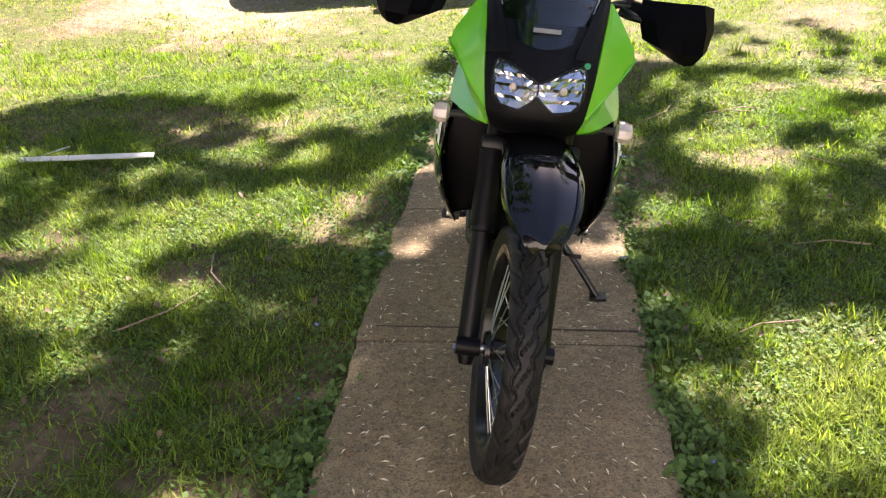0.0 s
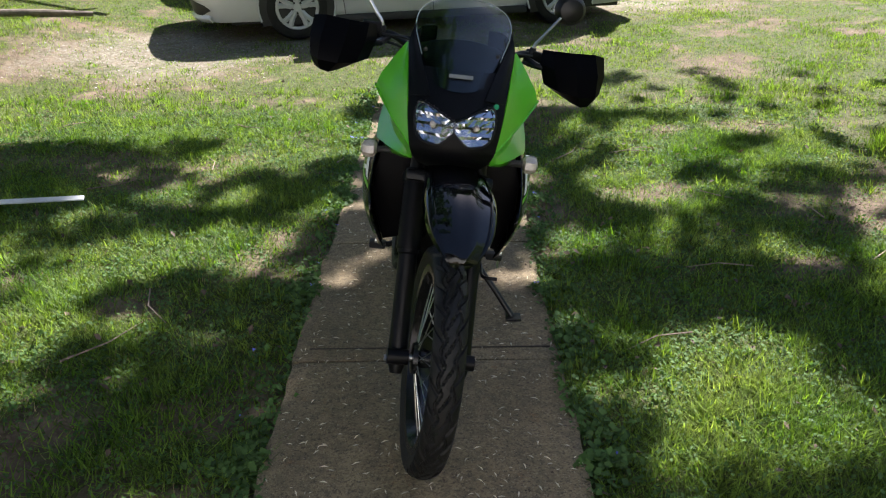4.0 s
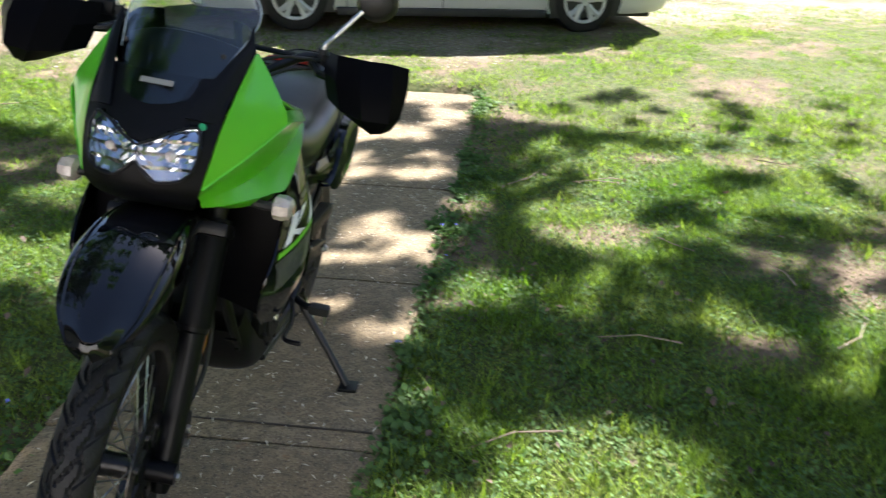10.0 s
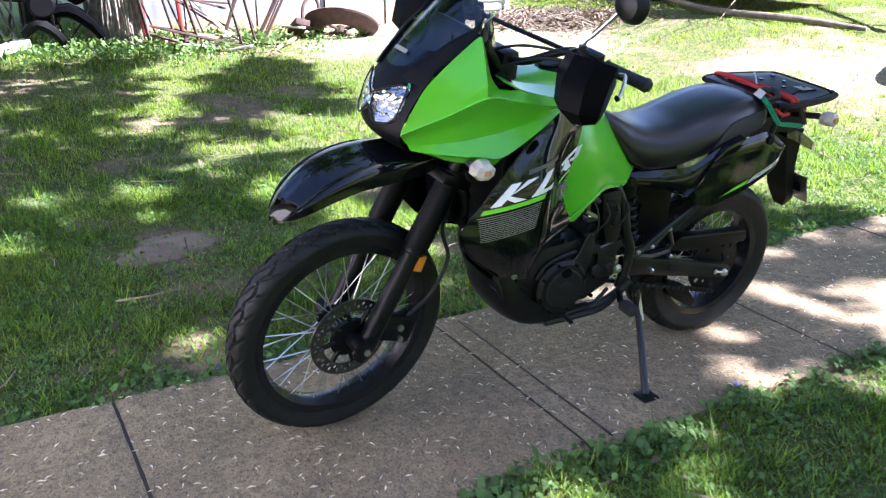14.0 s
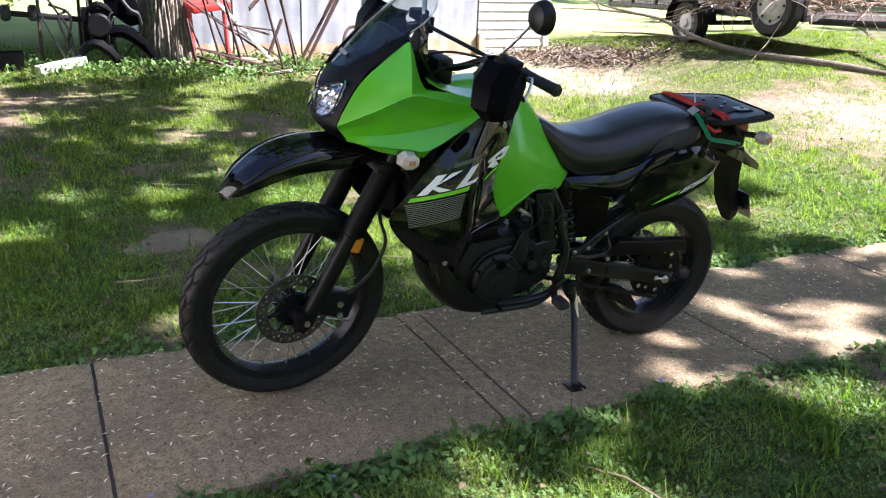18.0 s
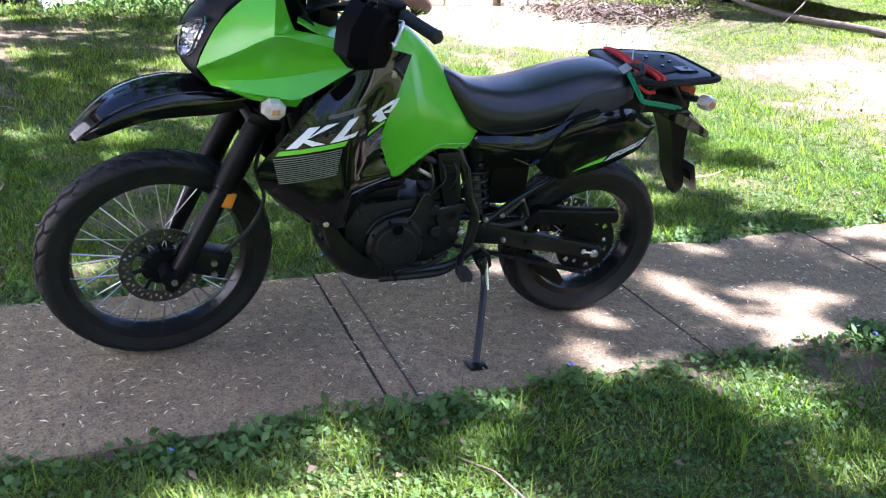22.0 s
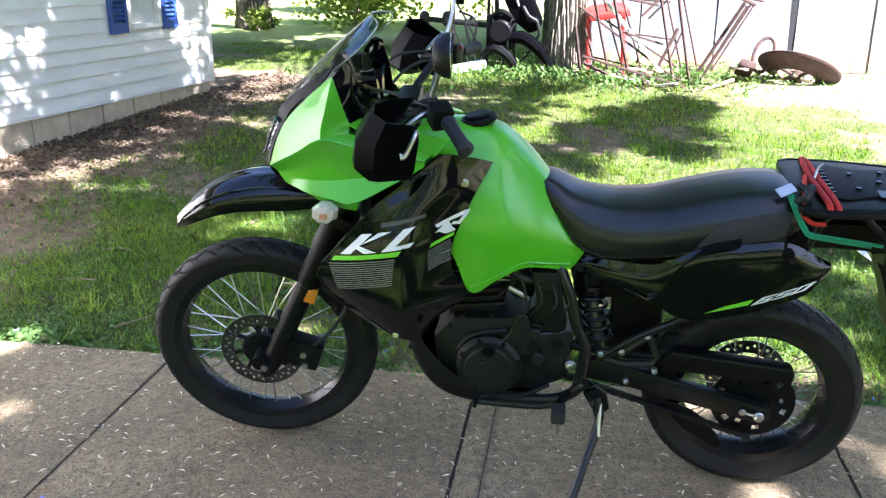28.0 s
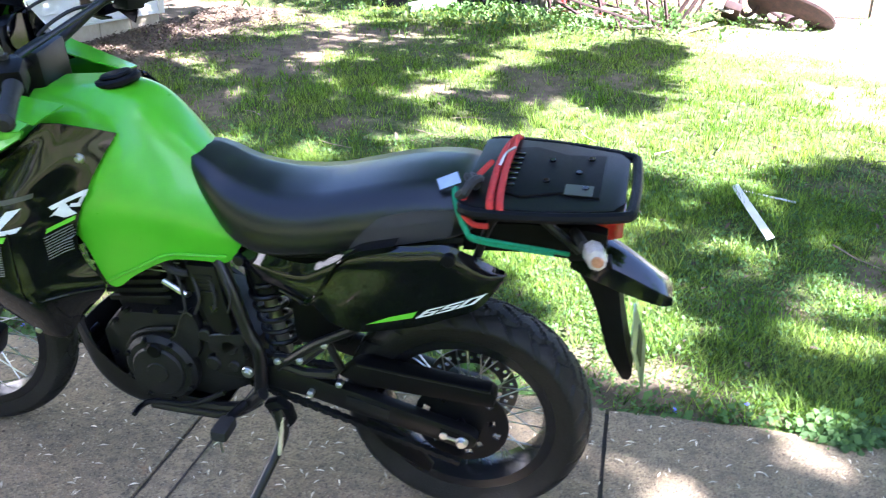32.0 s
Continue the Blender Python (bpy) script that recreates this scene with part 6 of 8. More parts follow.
GAPS = [(-.96, 1.24, .33), (-1.47, 1.05, .35), (-1.3, 2.75, .3), (-.9, 3.1, .45), (1.30, .32, .13), (1.42, .08, .13), (1.22, .12, .12), (1.30, -.16, .14), (1.08, -.05, .12), (1.08, -.30, .12), (.90, -.24, .10), (.84, .16, .08), (.86, -.52, .10), (1.33, 2.04, .36), (.52, .75, .13), (-1.75, .3, .28),
        (-.02, 1.42, .07), (.26, 1.4, .08), (.38, 1.72, .07), (.12, 1.62, .05), (-.2, 2.19, .07), (-.38, 2.77, .07), (-.08, 2.73, .06), (-.45, 1.75, .14), (-.45, -1.9, .2), (-2.4, .2, .35), (-1.25, -1.0, .14), (-1.55, 2.1, .2), (-2.05, 2.55, .2), (-2.45, 2.15, .17), (-1.1, 1.9, .17), (-1.95, 1.75, .15), (-1.45, -.15, .16), (-2.05, .85, .17), (-1.2, .45, .13), (-1.0, -1.3, .1), (-2.3, -.66, .1), (1.7, 3.2, .4), (.3, 2.7, .15), (.1, 3.6, .25)]
GAPS += [(1.45, .15, .16), (1.5, -.22, .16), (1.3, -.42, .12), (1.6, -.52, .12), (1.86, 1.3, .1), (2.17, .0, .14), (2.37, 1.16, .14), (.22, .92, .09), (.06, -1.56, .11), (.7, 1.32, .10), (.85, 1.22, .08)]
fleck = random.Random(12)
GAPS += [(fleck.uniform(-2.7, -.6), fleck.uniform(.2, 2.6), fleck.uniform(.04, .08)) for _ in range(22)]       # flecks of sun in the shade
GAPS += [(fleck.uniform(.65, 2.7), fleck.uniform(-.8, 3.2), fleck.uniform(.03, .06)) for _ in range(22)]
GAPS = [(x, y, r + .05) for x, y, r in GAPS]
crown_b = shade_crown([(.3, -.3, 2.1), (.15, -.3, 1.2), (.2, .4, 1.0), (-1.7, 1.0, 1.2), (-2.2, -.7, 1.3), (-1.4, 1.9, .7), (1.9, 1.2, 2.0), (-1.6, .3, 1.6), (2.6, 3.4, 1.9), (.8, 2.6, 1.6), (2.3, -1.6, 1.8), (.1, -1.35, .8), (.1, -1.0, .7), (.1, -1.2, .7), (.1, -.5, .7), (.1, .3, .8), (.1, 2.2, 1.0), (.1, 3.2, 1.0), (2.2, 1.6, 1.0), (2.4, .8, 1.2), (1.6, -1.0, .9), (-1.6, .8, 1.0), (-1.3, .0, .9), (.1, 1.7, .8), (2.4, 1.3, 1.2), (-3.2, -1.5, 1.0), (-3.6, -.6, 1.0), (-1.8, -2.2, 1.3), (-2.8, -2.9, 1.2), (-.9, -1.8, .6), (-3.2, -2.0, 1.0), (-1.5, -1.2, .8), (-1.7, -1.3, .7), (-1.2, -.8, .6), (-2.4, -1.6, .8), (-1.9, -.3, .7), (-1.7, 2.35, .8), (-2.3, 2.3, .7), (-1.0, -1.15, .5), (.1, 1.6, .6), (-.33, -1.5, .4), (-.3, -1.4, .3), (1.15, .65, .4), (1.2, .7, .35), (.1, 3.9, .7), (.3, 2.9, .6), (-1.4, -1.85, .5), (-.75, -1.75, .35), (-2.0, -2.6, .7), (-1.5, -1.3, .3), (2.0, .1, .45), (1.0, 1.66, .25), (1.95, 1.49, .3), (-1.5, -.7, .6), (-2.2, -.35, .45)], GAPS, 4150, 6.2, 8.2, 21, .09)
tree("big trunk with furrowed grey-brown bark in the lawn", 3.62, 2.7, .33, 4.2, crown_b, .09, 36, .12, 4, flare=.5, limbs=5)
crown_a = shade_crown([(-7.4, -1.9, 2.2), (-5.2, -.6, 1.8), (-4.3, -2.6, 1.5), (-4.4, -1.5, 1.4), (-4.75, .75, .6), (-6.0, .7, .6), (-2.7, 2.6, .5), (-5.6, -4.9, 1.7), (-4.6, -4.6, 1.4), (-6.2, -5.6, 1.5), (-4.3, -5.8, 1.5)], [(-4.5, -.4, .4), (-6.2, .3, .5), (-5.2, -1.6, .35), (-6.8, -2.0, .45), (-8.0, -.4, 1.1)], 700, 4.5, 6.6, 22, .14)
tree("tall rough-barked tree beside the old farm junk", -7.75, .12, .235, 4.5, crown_a, .13, 44, .24, 7, flare=.32, bark=BARK_SUNLIT)
# Leaf bank added out of view; it darkens the bike's reflections.
leaf_bank_rng = np.random.default_rng(77)
leaf_bank_at = np.stack([leaf_bank_rng.uniform(-1.5, 21, 820), leaf_bank_rng.uniform(-17.5, -14.0, 820), 7.2 * leaf_bank_rng.random(820) ** .8], 1)
tagged(leaf_cloud("far_woods", leaf_bank_at, .42, 26, .9, LEAF, leaf_bank_rng), "unseen bank of leaves added to darken reflections", "woods", kind="stuff")
crown_c = shade_crown([(-10.3, -4.4, 1.9), (-8.6, -5.6, 1.6)], [(-11, -3.6, .5)], 150, 4.0, 7.0, 23)
tree("rough-barked shade tree on the far lawn", -11.6, -5.05, .24, 4.0, crown_c, .2, 40, .45, 9, flare=.25)

# ---- house ----
def plane_m(o, d):
    """Local x along d, y out of the wall, z up."""
    n = Vector((-d.y, d.x, 0))
    return Matrix(((d.x, n.x, 0, o.x), (d.y, n.y, 0, o.y), (0, 0, 1, o.z), (0, 0, 0, 1)))


HZ = .17
HM = plane_m(Vector((HOUSE0.x, HOUSE0.y, HZ)), HOUSE_DIR)
house = thing("house", "white vinyl-sided house with a painted block base and blue shutters", "house", HM)
part("wall", box(.0, 9.0, -.25, -.02, .12, 3.0), SIDING, house, smooth=False)
part("wall", box(-.0, .22, -7, -.25, .12, 3.0), SIDING, house, smooth=False)
part("roof", prism([(-7.6, 2.95), (.5, 2.95), (.5, 3.08), (-3.4, 4.9), (-7.6, 3.08)], "x", -.4, 9.4), DARK_WOOD, house, "dark shingled roof", smooth=False)
WX0, WX1, WZ0, WZ1 = .81, 1.20, .75, 1.85       # window opening along the wall
bw = .115


def board(x0, x1, z):
    return prism([(-.018, z), (.012, z), (.012, z + .008), (-.006, z + bw), (-.018, z + bw)], "x", x0, x1)


rows_n = 24
for k in range(rows_n):
    z = .13 + bw * k
    if z + bw > WZ0 and z < WZ1:
        part("siding_board", board(.05, WX0 - .04, z), SIDING, house, smooth=False)
        part("siding_board", board(WX1 + .04, 9.0, z), SIDING, house, smooth=False)
    else:
        part("siding_board", board(.05, 9.0, z), SIDING, house, smooth=False)
    part("siding_board", move(board(.0, 7.0, z), Matrix.Rotation(radians(90), 4, 'Z') @ Matrix.Translation((-7, 0, 0))), SIDING, house, smooth=False)
part("corner_board", box(-.03, .055, -.06, .022, .1, 3.0, .004), TRIM_WHITE, house, smooth=False)
part("drip_edge", box(.0, 9.0, -.02, .02, .108, .128, .003), TRIM_WHITE, house, smooth=False)
rr = random.Random(4)
for k in range(22):
    x0 = .02 + .41 * k
    part("foundation_block", box(x0, x0 + .395, -.2, -.008 + rr.uniform(-.006, .006), -.15, .105, .006), BLOCK, house, sharp=0, smooth=False)
win = part("window", join(box(WX0 - .05, WX0, -.04, .028, WZ0 - .05, WZ1, .004), box(WX1, WX1 + .05, -.04, .028, WZ0 - .05, WZ1, .004), box(WX0, WX1, -.04, .028, WZ1 - .05, WZ1, .004), box(WX0, WX1, -.04, .04, WZ0 - .05, WZ0, .004), box(WX0, WX1, -.03, .012, WZ0 + .5, WZ0 + .54, .003)), TRIM_WHITE, house, "white window with a pale blind")
part("window_pane", box(WX0, WX1, -.022, -.018, WZ0, WZ1), LAMP_GLASS, win, smooth=False)
for k in range(36):
    part("blind_slat", move(box(WX0 + .02, WX1 - .1, -.012, .012, -.001, .001), Matrix.Translation((0, -.045, WZ0 + .012 + .03 * k)) @ pose(0, 0, 0, 55)), CURTAIN, win, smooth=False)
part("window_backing", box(WX0, WX1, -.08, -.075, WZ0, WZ1), DARK_BOX, win, smooth=False)
for x0, sw in ((.545, .215), (1.262, .225)):
    s = part("shutter", join(box(x0, x0 + .035, .01, .045, WZ0 - .07, WZ1, .004), box(x0 + sw - .035, x0 + sw, .01, .045, WZ0 - .07, WZ1, .004), box(x0 + .035, x0 + sw - .035, .01, .045, WZ0 - .07, WZ0 + .02, .004), box(x0 + .035, x0 + sw - .035, .01, .045, WZ0 + .5, WZ0 + .55, .004), box(x0 + .03, x0 + sw - .03, .008, .014, WZ0, WZ1)), SHUTTER, house, "blue louvred shutter", smooth=False)
    for k in range(26):
        z = WZ0 + .055 + .04 * k
        part("louvre", move(box(x0 + .035, x0 + sw - .035, -.016, .016, -.003, .003), Matrix.Translation((0, .03, z)) @ pose(0, 0, 0, -40)), SHUTTER, s, smooth=False)

# ---- shed ----
SX, SZ = -8.12, .24
shed = thing("shed", "old shed with rust-footed galvanised sheet doors and white siding", "shed", Matrix.Translation((SX, 0, SZ)))
part("wall", box(-4.5, -.06, .12, 5.35, .0, 3.0), SIDING_DULL, shed, smooth=False)
part("roof", prism([(-5.0, 2.9), (.4, 2.9), (.4, 3.0), (-2.3, 4.2), (-5.0, 3.0)], "y", -.25, 5.8), GALV, shed, smooth=False)


def ribbed(y0, y1, z0, z1, seed, x=0.0):
    """A dented metal sheet with shallow ribs."""
    rows = []
    n = int((y1 - y0) / .045)
    for j in range(12):
        z = z0 + (z1 - z0) * j / 11
        rows.append([(x + (.010 if k % 5 == 0 else 0) + .012 * noise.noise((k * .35, z * 1.6, seed)), y0 + (y1 - y0) * k / n, z) for k in range(n + 1)])
    verts = [p for r in rows for p in r]
    w = n + 1
    return verts, [(j * w + k, j * w + k + 1, (j + 1) * w + k + 1, (j + 1) * w + k) for j in range(11) for k in range(n)]


for i, (y0, y1) in enumerate(((.2, .95), (.97, 1.80), (1.82, 2.62), (2.69, 3.50), (3.52, 4.27))):
    p = part("door_sheet", ribbed(y0, y1, .26 if i > 2 else .2, 2.7, i), GALV, shed, "weathered galvanised sheet", sharp=0)
    part("rust_foot", ribbed(y0, y1, .02, .27 if i > 2 else .21, i, .004), RUST_PALE, p, "rust-stained foot of the sheet", sharp=0)
# Dark strip fills the opening, its colour standing for the shade inside.
part("door_gap", box(-.05, .004, 2.62, 2.69, 0, 2.7), DARK_BOX, shed, smooth=False)
part("door_rail", box(-.02, .03, 2.69, 4.27, .0, .035, .004), RUST, shed, smooth=False)
for y0, y1 in ((4.30, 5.35),):
    for k in range(22):
        z = .02 + .12 * k
        part("siding_board", move(prism([(-.03, z), (.012, z), (.012, z + .008), (-.008, z + .12), (-.03, z + .12)], "x", -y1, -y0), Matrix.Rotation(radians(-90), 4, 'Z')), SIDING_DULL, shed, smooth=False)
part("corner_board", box(-.05, .03, .10, .19, 0, 3.0, .004), TRIM_WHITE, shed, smooth=False)
part("corner_board", box(-.05, .03, 5.33, 5.41, 0, 3.0, .004), TRIM_WHITE, shed, smooth=False)
part("door_post", box(-.02, .06, 4.29, 4.38, 0, .32, .006), RAW_WOOD, shed, "short raw timber post")

# ---- rusty frame, harrow disc, old machine by the tree ----
fr = thing("scrap_frame", "leaning scrap frame of rusty angle iron", "scrap metal")
BARS = ((.26, 1.3, 1.25, 1.18), (.36, 1.28, .59, .4), (.57, 1.25, .8, .37), (1.25, 1.18, 1.47, .15), (.25, 1.02, 1.4, .24), (.45, 1.15, 1.08, 1.05), (1.06, 1.23, 1.3, .16), (1.94, 1.07, 1.5, .3),
        (2.01, 1.07, 1.51, .2), (1.73, 1.18, 2.03, 1.07), (1.28, .81, 1.11, .44), (.71, .77, 1.15, .66), (.32, .52, 1.4, .24), (.23, .82, .3, .4), (.9, .93, 1.05, 1.1), (1.47, .15, .82, .3))
rf = random.Random(8)
for y0, z0, y1, z1 in BARS:
    x0 = -7.0 + rf.uniform(-.18, .1)
    part("bar", tube([(x0, y0, z0), (x0 + rf.uniform(-.1, .1), y1, z1 - .02)], .012 + rf.random() * .009, 5), RUST, fr, smooth=False)
    part("bar", tube([(x0 - .45, y0 + .1, z0 - .05), (x0 - .4, y1 + .15, z1)], .011, 5), RUST, fr, smooth=False)
part("red_panel", move(box(-.2, .2, -.22, .22, -.02, .05, .015), Matrix.Translation((-7.55, .56, .93)) @ pose(0, 0, 0, 8, 12, 10)), RED_PAINT, fr, "faded red sheet-metal part")
for y in (.36, .74):
    part("red_leg", tube([(-7.5, y, .9), (-7.45, y + .03, ground_z(-7.4, y) - .02)], .025, 8), RED_PAINT, fr)
part("white_pipe", tube([(-7.2, .55, 1.05), (-7.0, 1.15, .36)], .022, 8), WHITE_PIPE, fr)

for k in range(16):
    y0 = rf.uniform(.3, 2.0)
    zz = ground_z(-7.1, y0)
    a = rf.uniform(0, 3.1)
    part("scrap", move(box(-.02, .02, -.22, .22, -.008, .012, .003), Matrix.Translation((-7.1 + rf.uniform(-.35, .25), y0, zz + rf.uniform(.02, .16))) @ pose(0, 0, 0, rf.uniform(-12, 12), rf.uniform(-10, 10), math.degrees(a))), (RUST, RUST_PALE, SIDING_DULL)[k % 3], fr, smooth=False)
hz = ground_z(-7.5, 2.6)
harrow = thing("harrow_disc", "rusty dished iron wheel lying tilted on the gravel", "scrap metal", Matrix.Translation((-7.45, 2.62, hz + .13)) @ pose(0, 0, 0, -17, -24, 0))
part("dish", lathe([(.43, .0), (.44, .02), (.42, .035), (.36, .0), (.25, -.05), (.2, -.06), (.2, -.075), (.26, -.07), (.38, -.025), (.43, .0)], "z", 48), RUST, harrow)
for k in range(4):
    a = k * math.pi / 2 + .4
    part("spoke", tube([(.06 * math.cos(a), .06 * math.sin(a), -.07), (.24 * math.cos(a), .24 * math.sin(a), -.06)], .02, 8), RUST, harrow)
part("hub", disc("z", .08, -.12, -.03, 24), RUST, harrow)
part("rim", tube([(.05, -.40 + .10 * math.cos(a), .03 + .2 * math.sin(a)) for a in [k * math.pi / 12 for k in range(25)]], .02, 8), RUST, harrow)
part("rubble", box(-.1, .25, -.62, -.45, -.22, -.14, .02), RUST, harrow)

jz = ground_z(-7.6, -.5)
mach = thing("old_garden_machine", "derelict black walk-behind garden machine heaped against the tree", "garden machine", Matrix.Translation((-7.55, -.5, jz)))
part("hood", prism([(-.16, 1.02), (.02, 1.16), (.14, 1.1), (.36, .6), (.33, .5), (.22, .46), (.04, .6)], "x", -.15, .16, .035), GUARD, mach, "glossy black hood")
part("hood_handle", tube([(.165, -.02, .98), (.185, .03, .93), (.185, .08, .82), (.165, .1, .76)], .012, 8, 4), STEEL_WHEEL, mach)
part("engine_block", box(-.16, .14, -.26, .06, .28, .66, .03), RADIATOR, mach)
part("engine_shroud", merge(disc("x", .13, .13, .19, 20, (0, -.1, .48), .2), tube([(.1, -.2, .6), (.16, -.1, .7), (.12, .05, .62)], .035, 8, 4)), BLACK_MATTE, mach)
part("seat_pan", move(box(-.16, .16, -.2, .17, -.03, .04, .02), Matrix.Translation((0, -.22, 1.2)) @ pose(0, 0, 0, -8)), BLACK_MATTE, mach)
part("seat_post", tube([(0, -.2, 1.18), (.02, -.16, .85), (0, -.15, .6)], .025, 8), FRAME_BLACK, mach)
part("axle", tube([(0, -.98, .60), (0, -.1, .52)], .032, 10), FRAME_BLACK, mach)
for y in (-.98, -.72):
    part("wheel", disc("y", .085, y - .05, y + .05, 24, (0, 0, .6), .3), RUBBER, mach)
part("fender", tube([(.1, -.1, .36), (.14, .14, .42), (.14, .36, .26), (.12, .5, .04)], [.05, .075, .06, .03], 8, 3), GUARD, mach)
part("fender", tube([(.1, -.3, .2), (.14, -.16, .3), (.14, .0, .2), (.12, .1, .03)], [.04, .06, .05, .03], 8, 3), BLACK_MATTE, mach)
part("tray", box(-.3, .05, -.72, -.2, .98, 1.02, .01), RUST, mach)
for y in (-.66, -.26):
    part("leg", tube([(-.15, y, 1.0), (-.15, y - .02, -.02)], .018, 6), RUST, mach)
part("board", box(-.3, .0, -1.1, -.45, 1.06, 1.1, .006), SIDING_DULL, mach, "pale weathered board")
rj = random.Random(14)
for k in range(9):
    y0 = rj.uniform(-.5, .15)
    part("rod", tube([(.12, y0, rj.uniform(.05, .3)), (.17, y0 + rj.uniform(-.2, .2), rj.uniform(.35, .6)), (.1, y0 + rj.uniform(-.3, .3), rj.uniform(.6, .95))], rj.uniform(.008, .016), 6, 3), FRAME_BLACK, mach)
part("hose", tube([(.16, .15, .75), (.2, .22, .65), (.19, .3, .6), (.16, .33, .5)], .02, 8, 4), RUBBER, mach)
crate = thing("plastic_bin", "small dark plastic bin in the weeds by the tree", "bin", Matrix.Translation((-7.6, -1.5, ground_z(-7.6, -1.5))))
part("bin_body", loft([[(-a, -a * 1.2, z), (a, -a * 1.2, z), (a, a * 1.2, z), (-a, a * 1.2, z)] for a, z in ((.1, -.02), (.13, .2), (.115, .19), (.09, .01))]), BLACK_MATTE, crate, smooth=False)
strip = thing("white_board", "short white board lying in the weeds by the tree", "board", Matrix.Translation((-7.4, -1.0, ground_z(-7.4, -1.0) + .05)) @ pose(0, 0, 0, 10, 0, 20))
part("board", box(-.08, .08, -.25, .25, -.012, .07, .005), TRIM_WHITE, strip, smooth=False)

# ---- utility trailer with brush ----
TZ = ground_z(-6.4, 7.1)
tr = thing("utility_trailer", "black utility trailer heaped with dry brush", "trailer", Matrix.Translation((0, 7.2, TZ)))
part("bed", box(-9.2, -5.2, .0, 1.7, .42, .50, .01), DARK_WOOD, tr, smooth=False)
for y in (0, 1.7):
    for z in (.46, .72, .98):
        part("rail", box(-9.2, -5.2, y - .025, y + .025, z - .025, z + .025, .004), FRAME_BLACK, tr, smooth=False)
    for k in range(8):
        part("post", box(-9.2 + .565 * k, -9.15 + .565 * k, y - .028, y + .028, .42, 1.0, .004), FRAME_BLACK, tr, smooth=False)
for x in (-9.2, -5.2):
    part("rail", box(x - .025, x + .025, 0, 1.7, .95, 1.0, .004), FRAME_BLACK, tr, smooth=False)
part("axle", tube([(-7.1, -.1, .29), (-7.1, 1.8, .29)], .035, 10), FRAME_BLACK, tr)


def trailer_wheel(x, y, z, r):
    w = part("wheel", lathe([(r * .62, -.09), (r * .9, -.1), (r, -.06), (r, .06), (r * .9, .1), (r * .62, .09), (r * .58, 0)], "y", 40, (x, y, z), closed=True), TYRE_MAT, tr, "black trailer tyre on a galvanised rim")
    part("rim", lathe([(r * .62, -.085), (r * .6, -.07), (r * .5, -.05), (r * .42, -.075), (r * .2, -.085), (r * .17, -.1), (.001, -.1)], "y", 40, (x, y, z)), STEEL_WHEEL, w)
    for k in range(8):
        a = k * math.pi / 4
        part("vent", disc("y", r * .05, -.078, -.066, 10, (x + r * .5 * math.cos(a), y, z + r * .5 * math.sin(a))), DARK_BOX, w)


trailer_wheel(-7.1, -.12, .29, .30)
trailer_wheel(-5.5, -.18, .60, .38)
part("fender", skin([[(-7.1 + .40 * math.cos(a), yy, .29 + .40 * math.sin(a)) for a in [k * math.pi / 6 for k in range(7)]] for yy in (-.24, .0)], 1, 3, .004), FRAME_BLACK, tr)
part("tongue", merge(tube([(-5.3, .2, .42), (-4.0, .85, .42)], .04, 6), tube([(-5.3, 1.5, .42), (-4.0, .85, .42)], .04, 6), tube([(-4.1, .85, .43), (-3.72, .85, .44)], .035, 8)), FRAME_BLACK, tr, "black steel tongue", smooth=False)
part("coupler", box(-3.78, -3.6, .80, .9, .40, .5, .02), FORK_MAT, tr)
part("jack", tube([(-4.0, .80, .1), (-4.0, .80, .78)], .03, 10), FRAME_BLACK, tr, "upright jack post")
rb = np.random.default_rng(31)


def twigs(name, n, box_lo, box_hi, length, r, parent, label, droop=.25):
    geos = []
    for k in range(n):
        p = box_lo + (box_hi - box_lo) * rb.random(3)
        d = rb.normal(0, 1, 3)
        d[2] = abs(d[2]) * .5 - droop * .3
        d /= np.linalg.norm(d)
        L = length * (.4 + rb.random())
        pts, q = [], Vector(p)
        dd = Vector(d)
        for s in range(5):
            pts.append(q.copy())
            q += dd * L / 4
            dd = (dd + Vector(rb.normal(0, .22, 3)) - Vector((0, 0, .06))).normalized()
        rad = r * (.4 + rb.random())
        geos.append(tube(pts, [rad, rad * .8, rad * .65, rad * .5, rad * .25], 4, caps=False))
    return part(name, merge(*geos), TWIG, parent, label, sharp=0)


brush = thing("brush_pile", "tangled heap of dry bare branches on the trailer", "branches", kind="stuff")
twigs("branches", 420, np.array((-9.2, 7.2, TZ + .5)), np.array((-5.3, 8.9, TZ + 1.05)), 1.5, .016, brush, "dry bare branches")
twigs("hanging_twigs", 160, np.array((-7.0, 6.95, TZ + .5)), np.array((-4.7, 8.0, TZ + .95)), 1.2, .009, brush, "thin hanging twigs", .9)
lg = thing("fallen_log", "long pale dead limb lying in the grass before the trailer", "log")
pts = [(-9.2, 6.3, ground_z(-9.2, 6.3) + .5), (-8.3, 6.4, ground_z(-8.3, 6.4) + .42), (-7.2, 6.55, ground_z(-7.2, 6.55) + .32), (-6.3, 6.6, ground_z(-6.3, 6.6) + .13), (-5.5, 6.75, ground_z(-5.5, 6.75) + .06), (-4.6, 7.0, ground_z(-4.6, 7.0) + .05), (-3.9, 7.3, ground_z(-3.9, 7.3) + .05)]
part("limb", tube(pts, [.008, .014, .02, .028, .036, .042, .028], 10, 5), LOG, lg)
part("branch", tube([pts[2], (-7.9, 6.2, pts[2][2] + .12), (-8.6, 6.0, pts[2][2] + .3), (-9.2, 5.9, pts[2][2] + .25)], [.02, .016, .012, .006], 6, 4), LOG, lg)
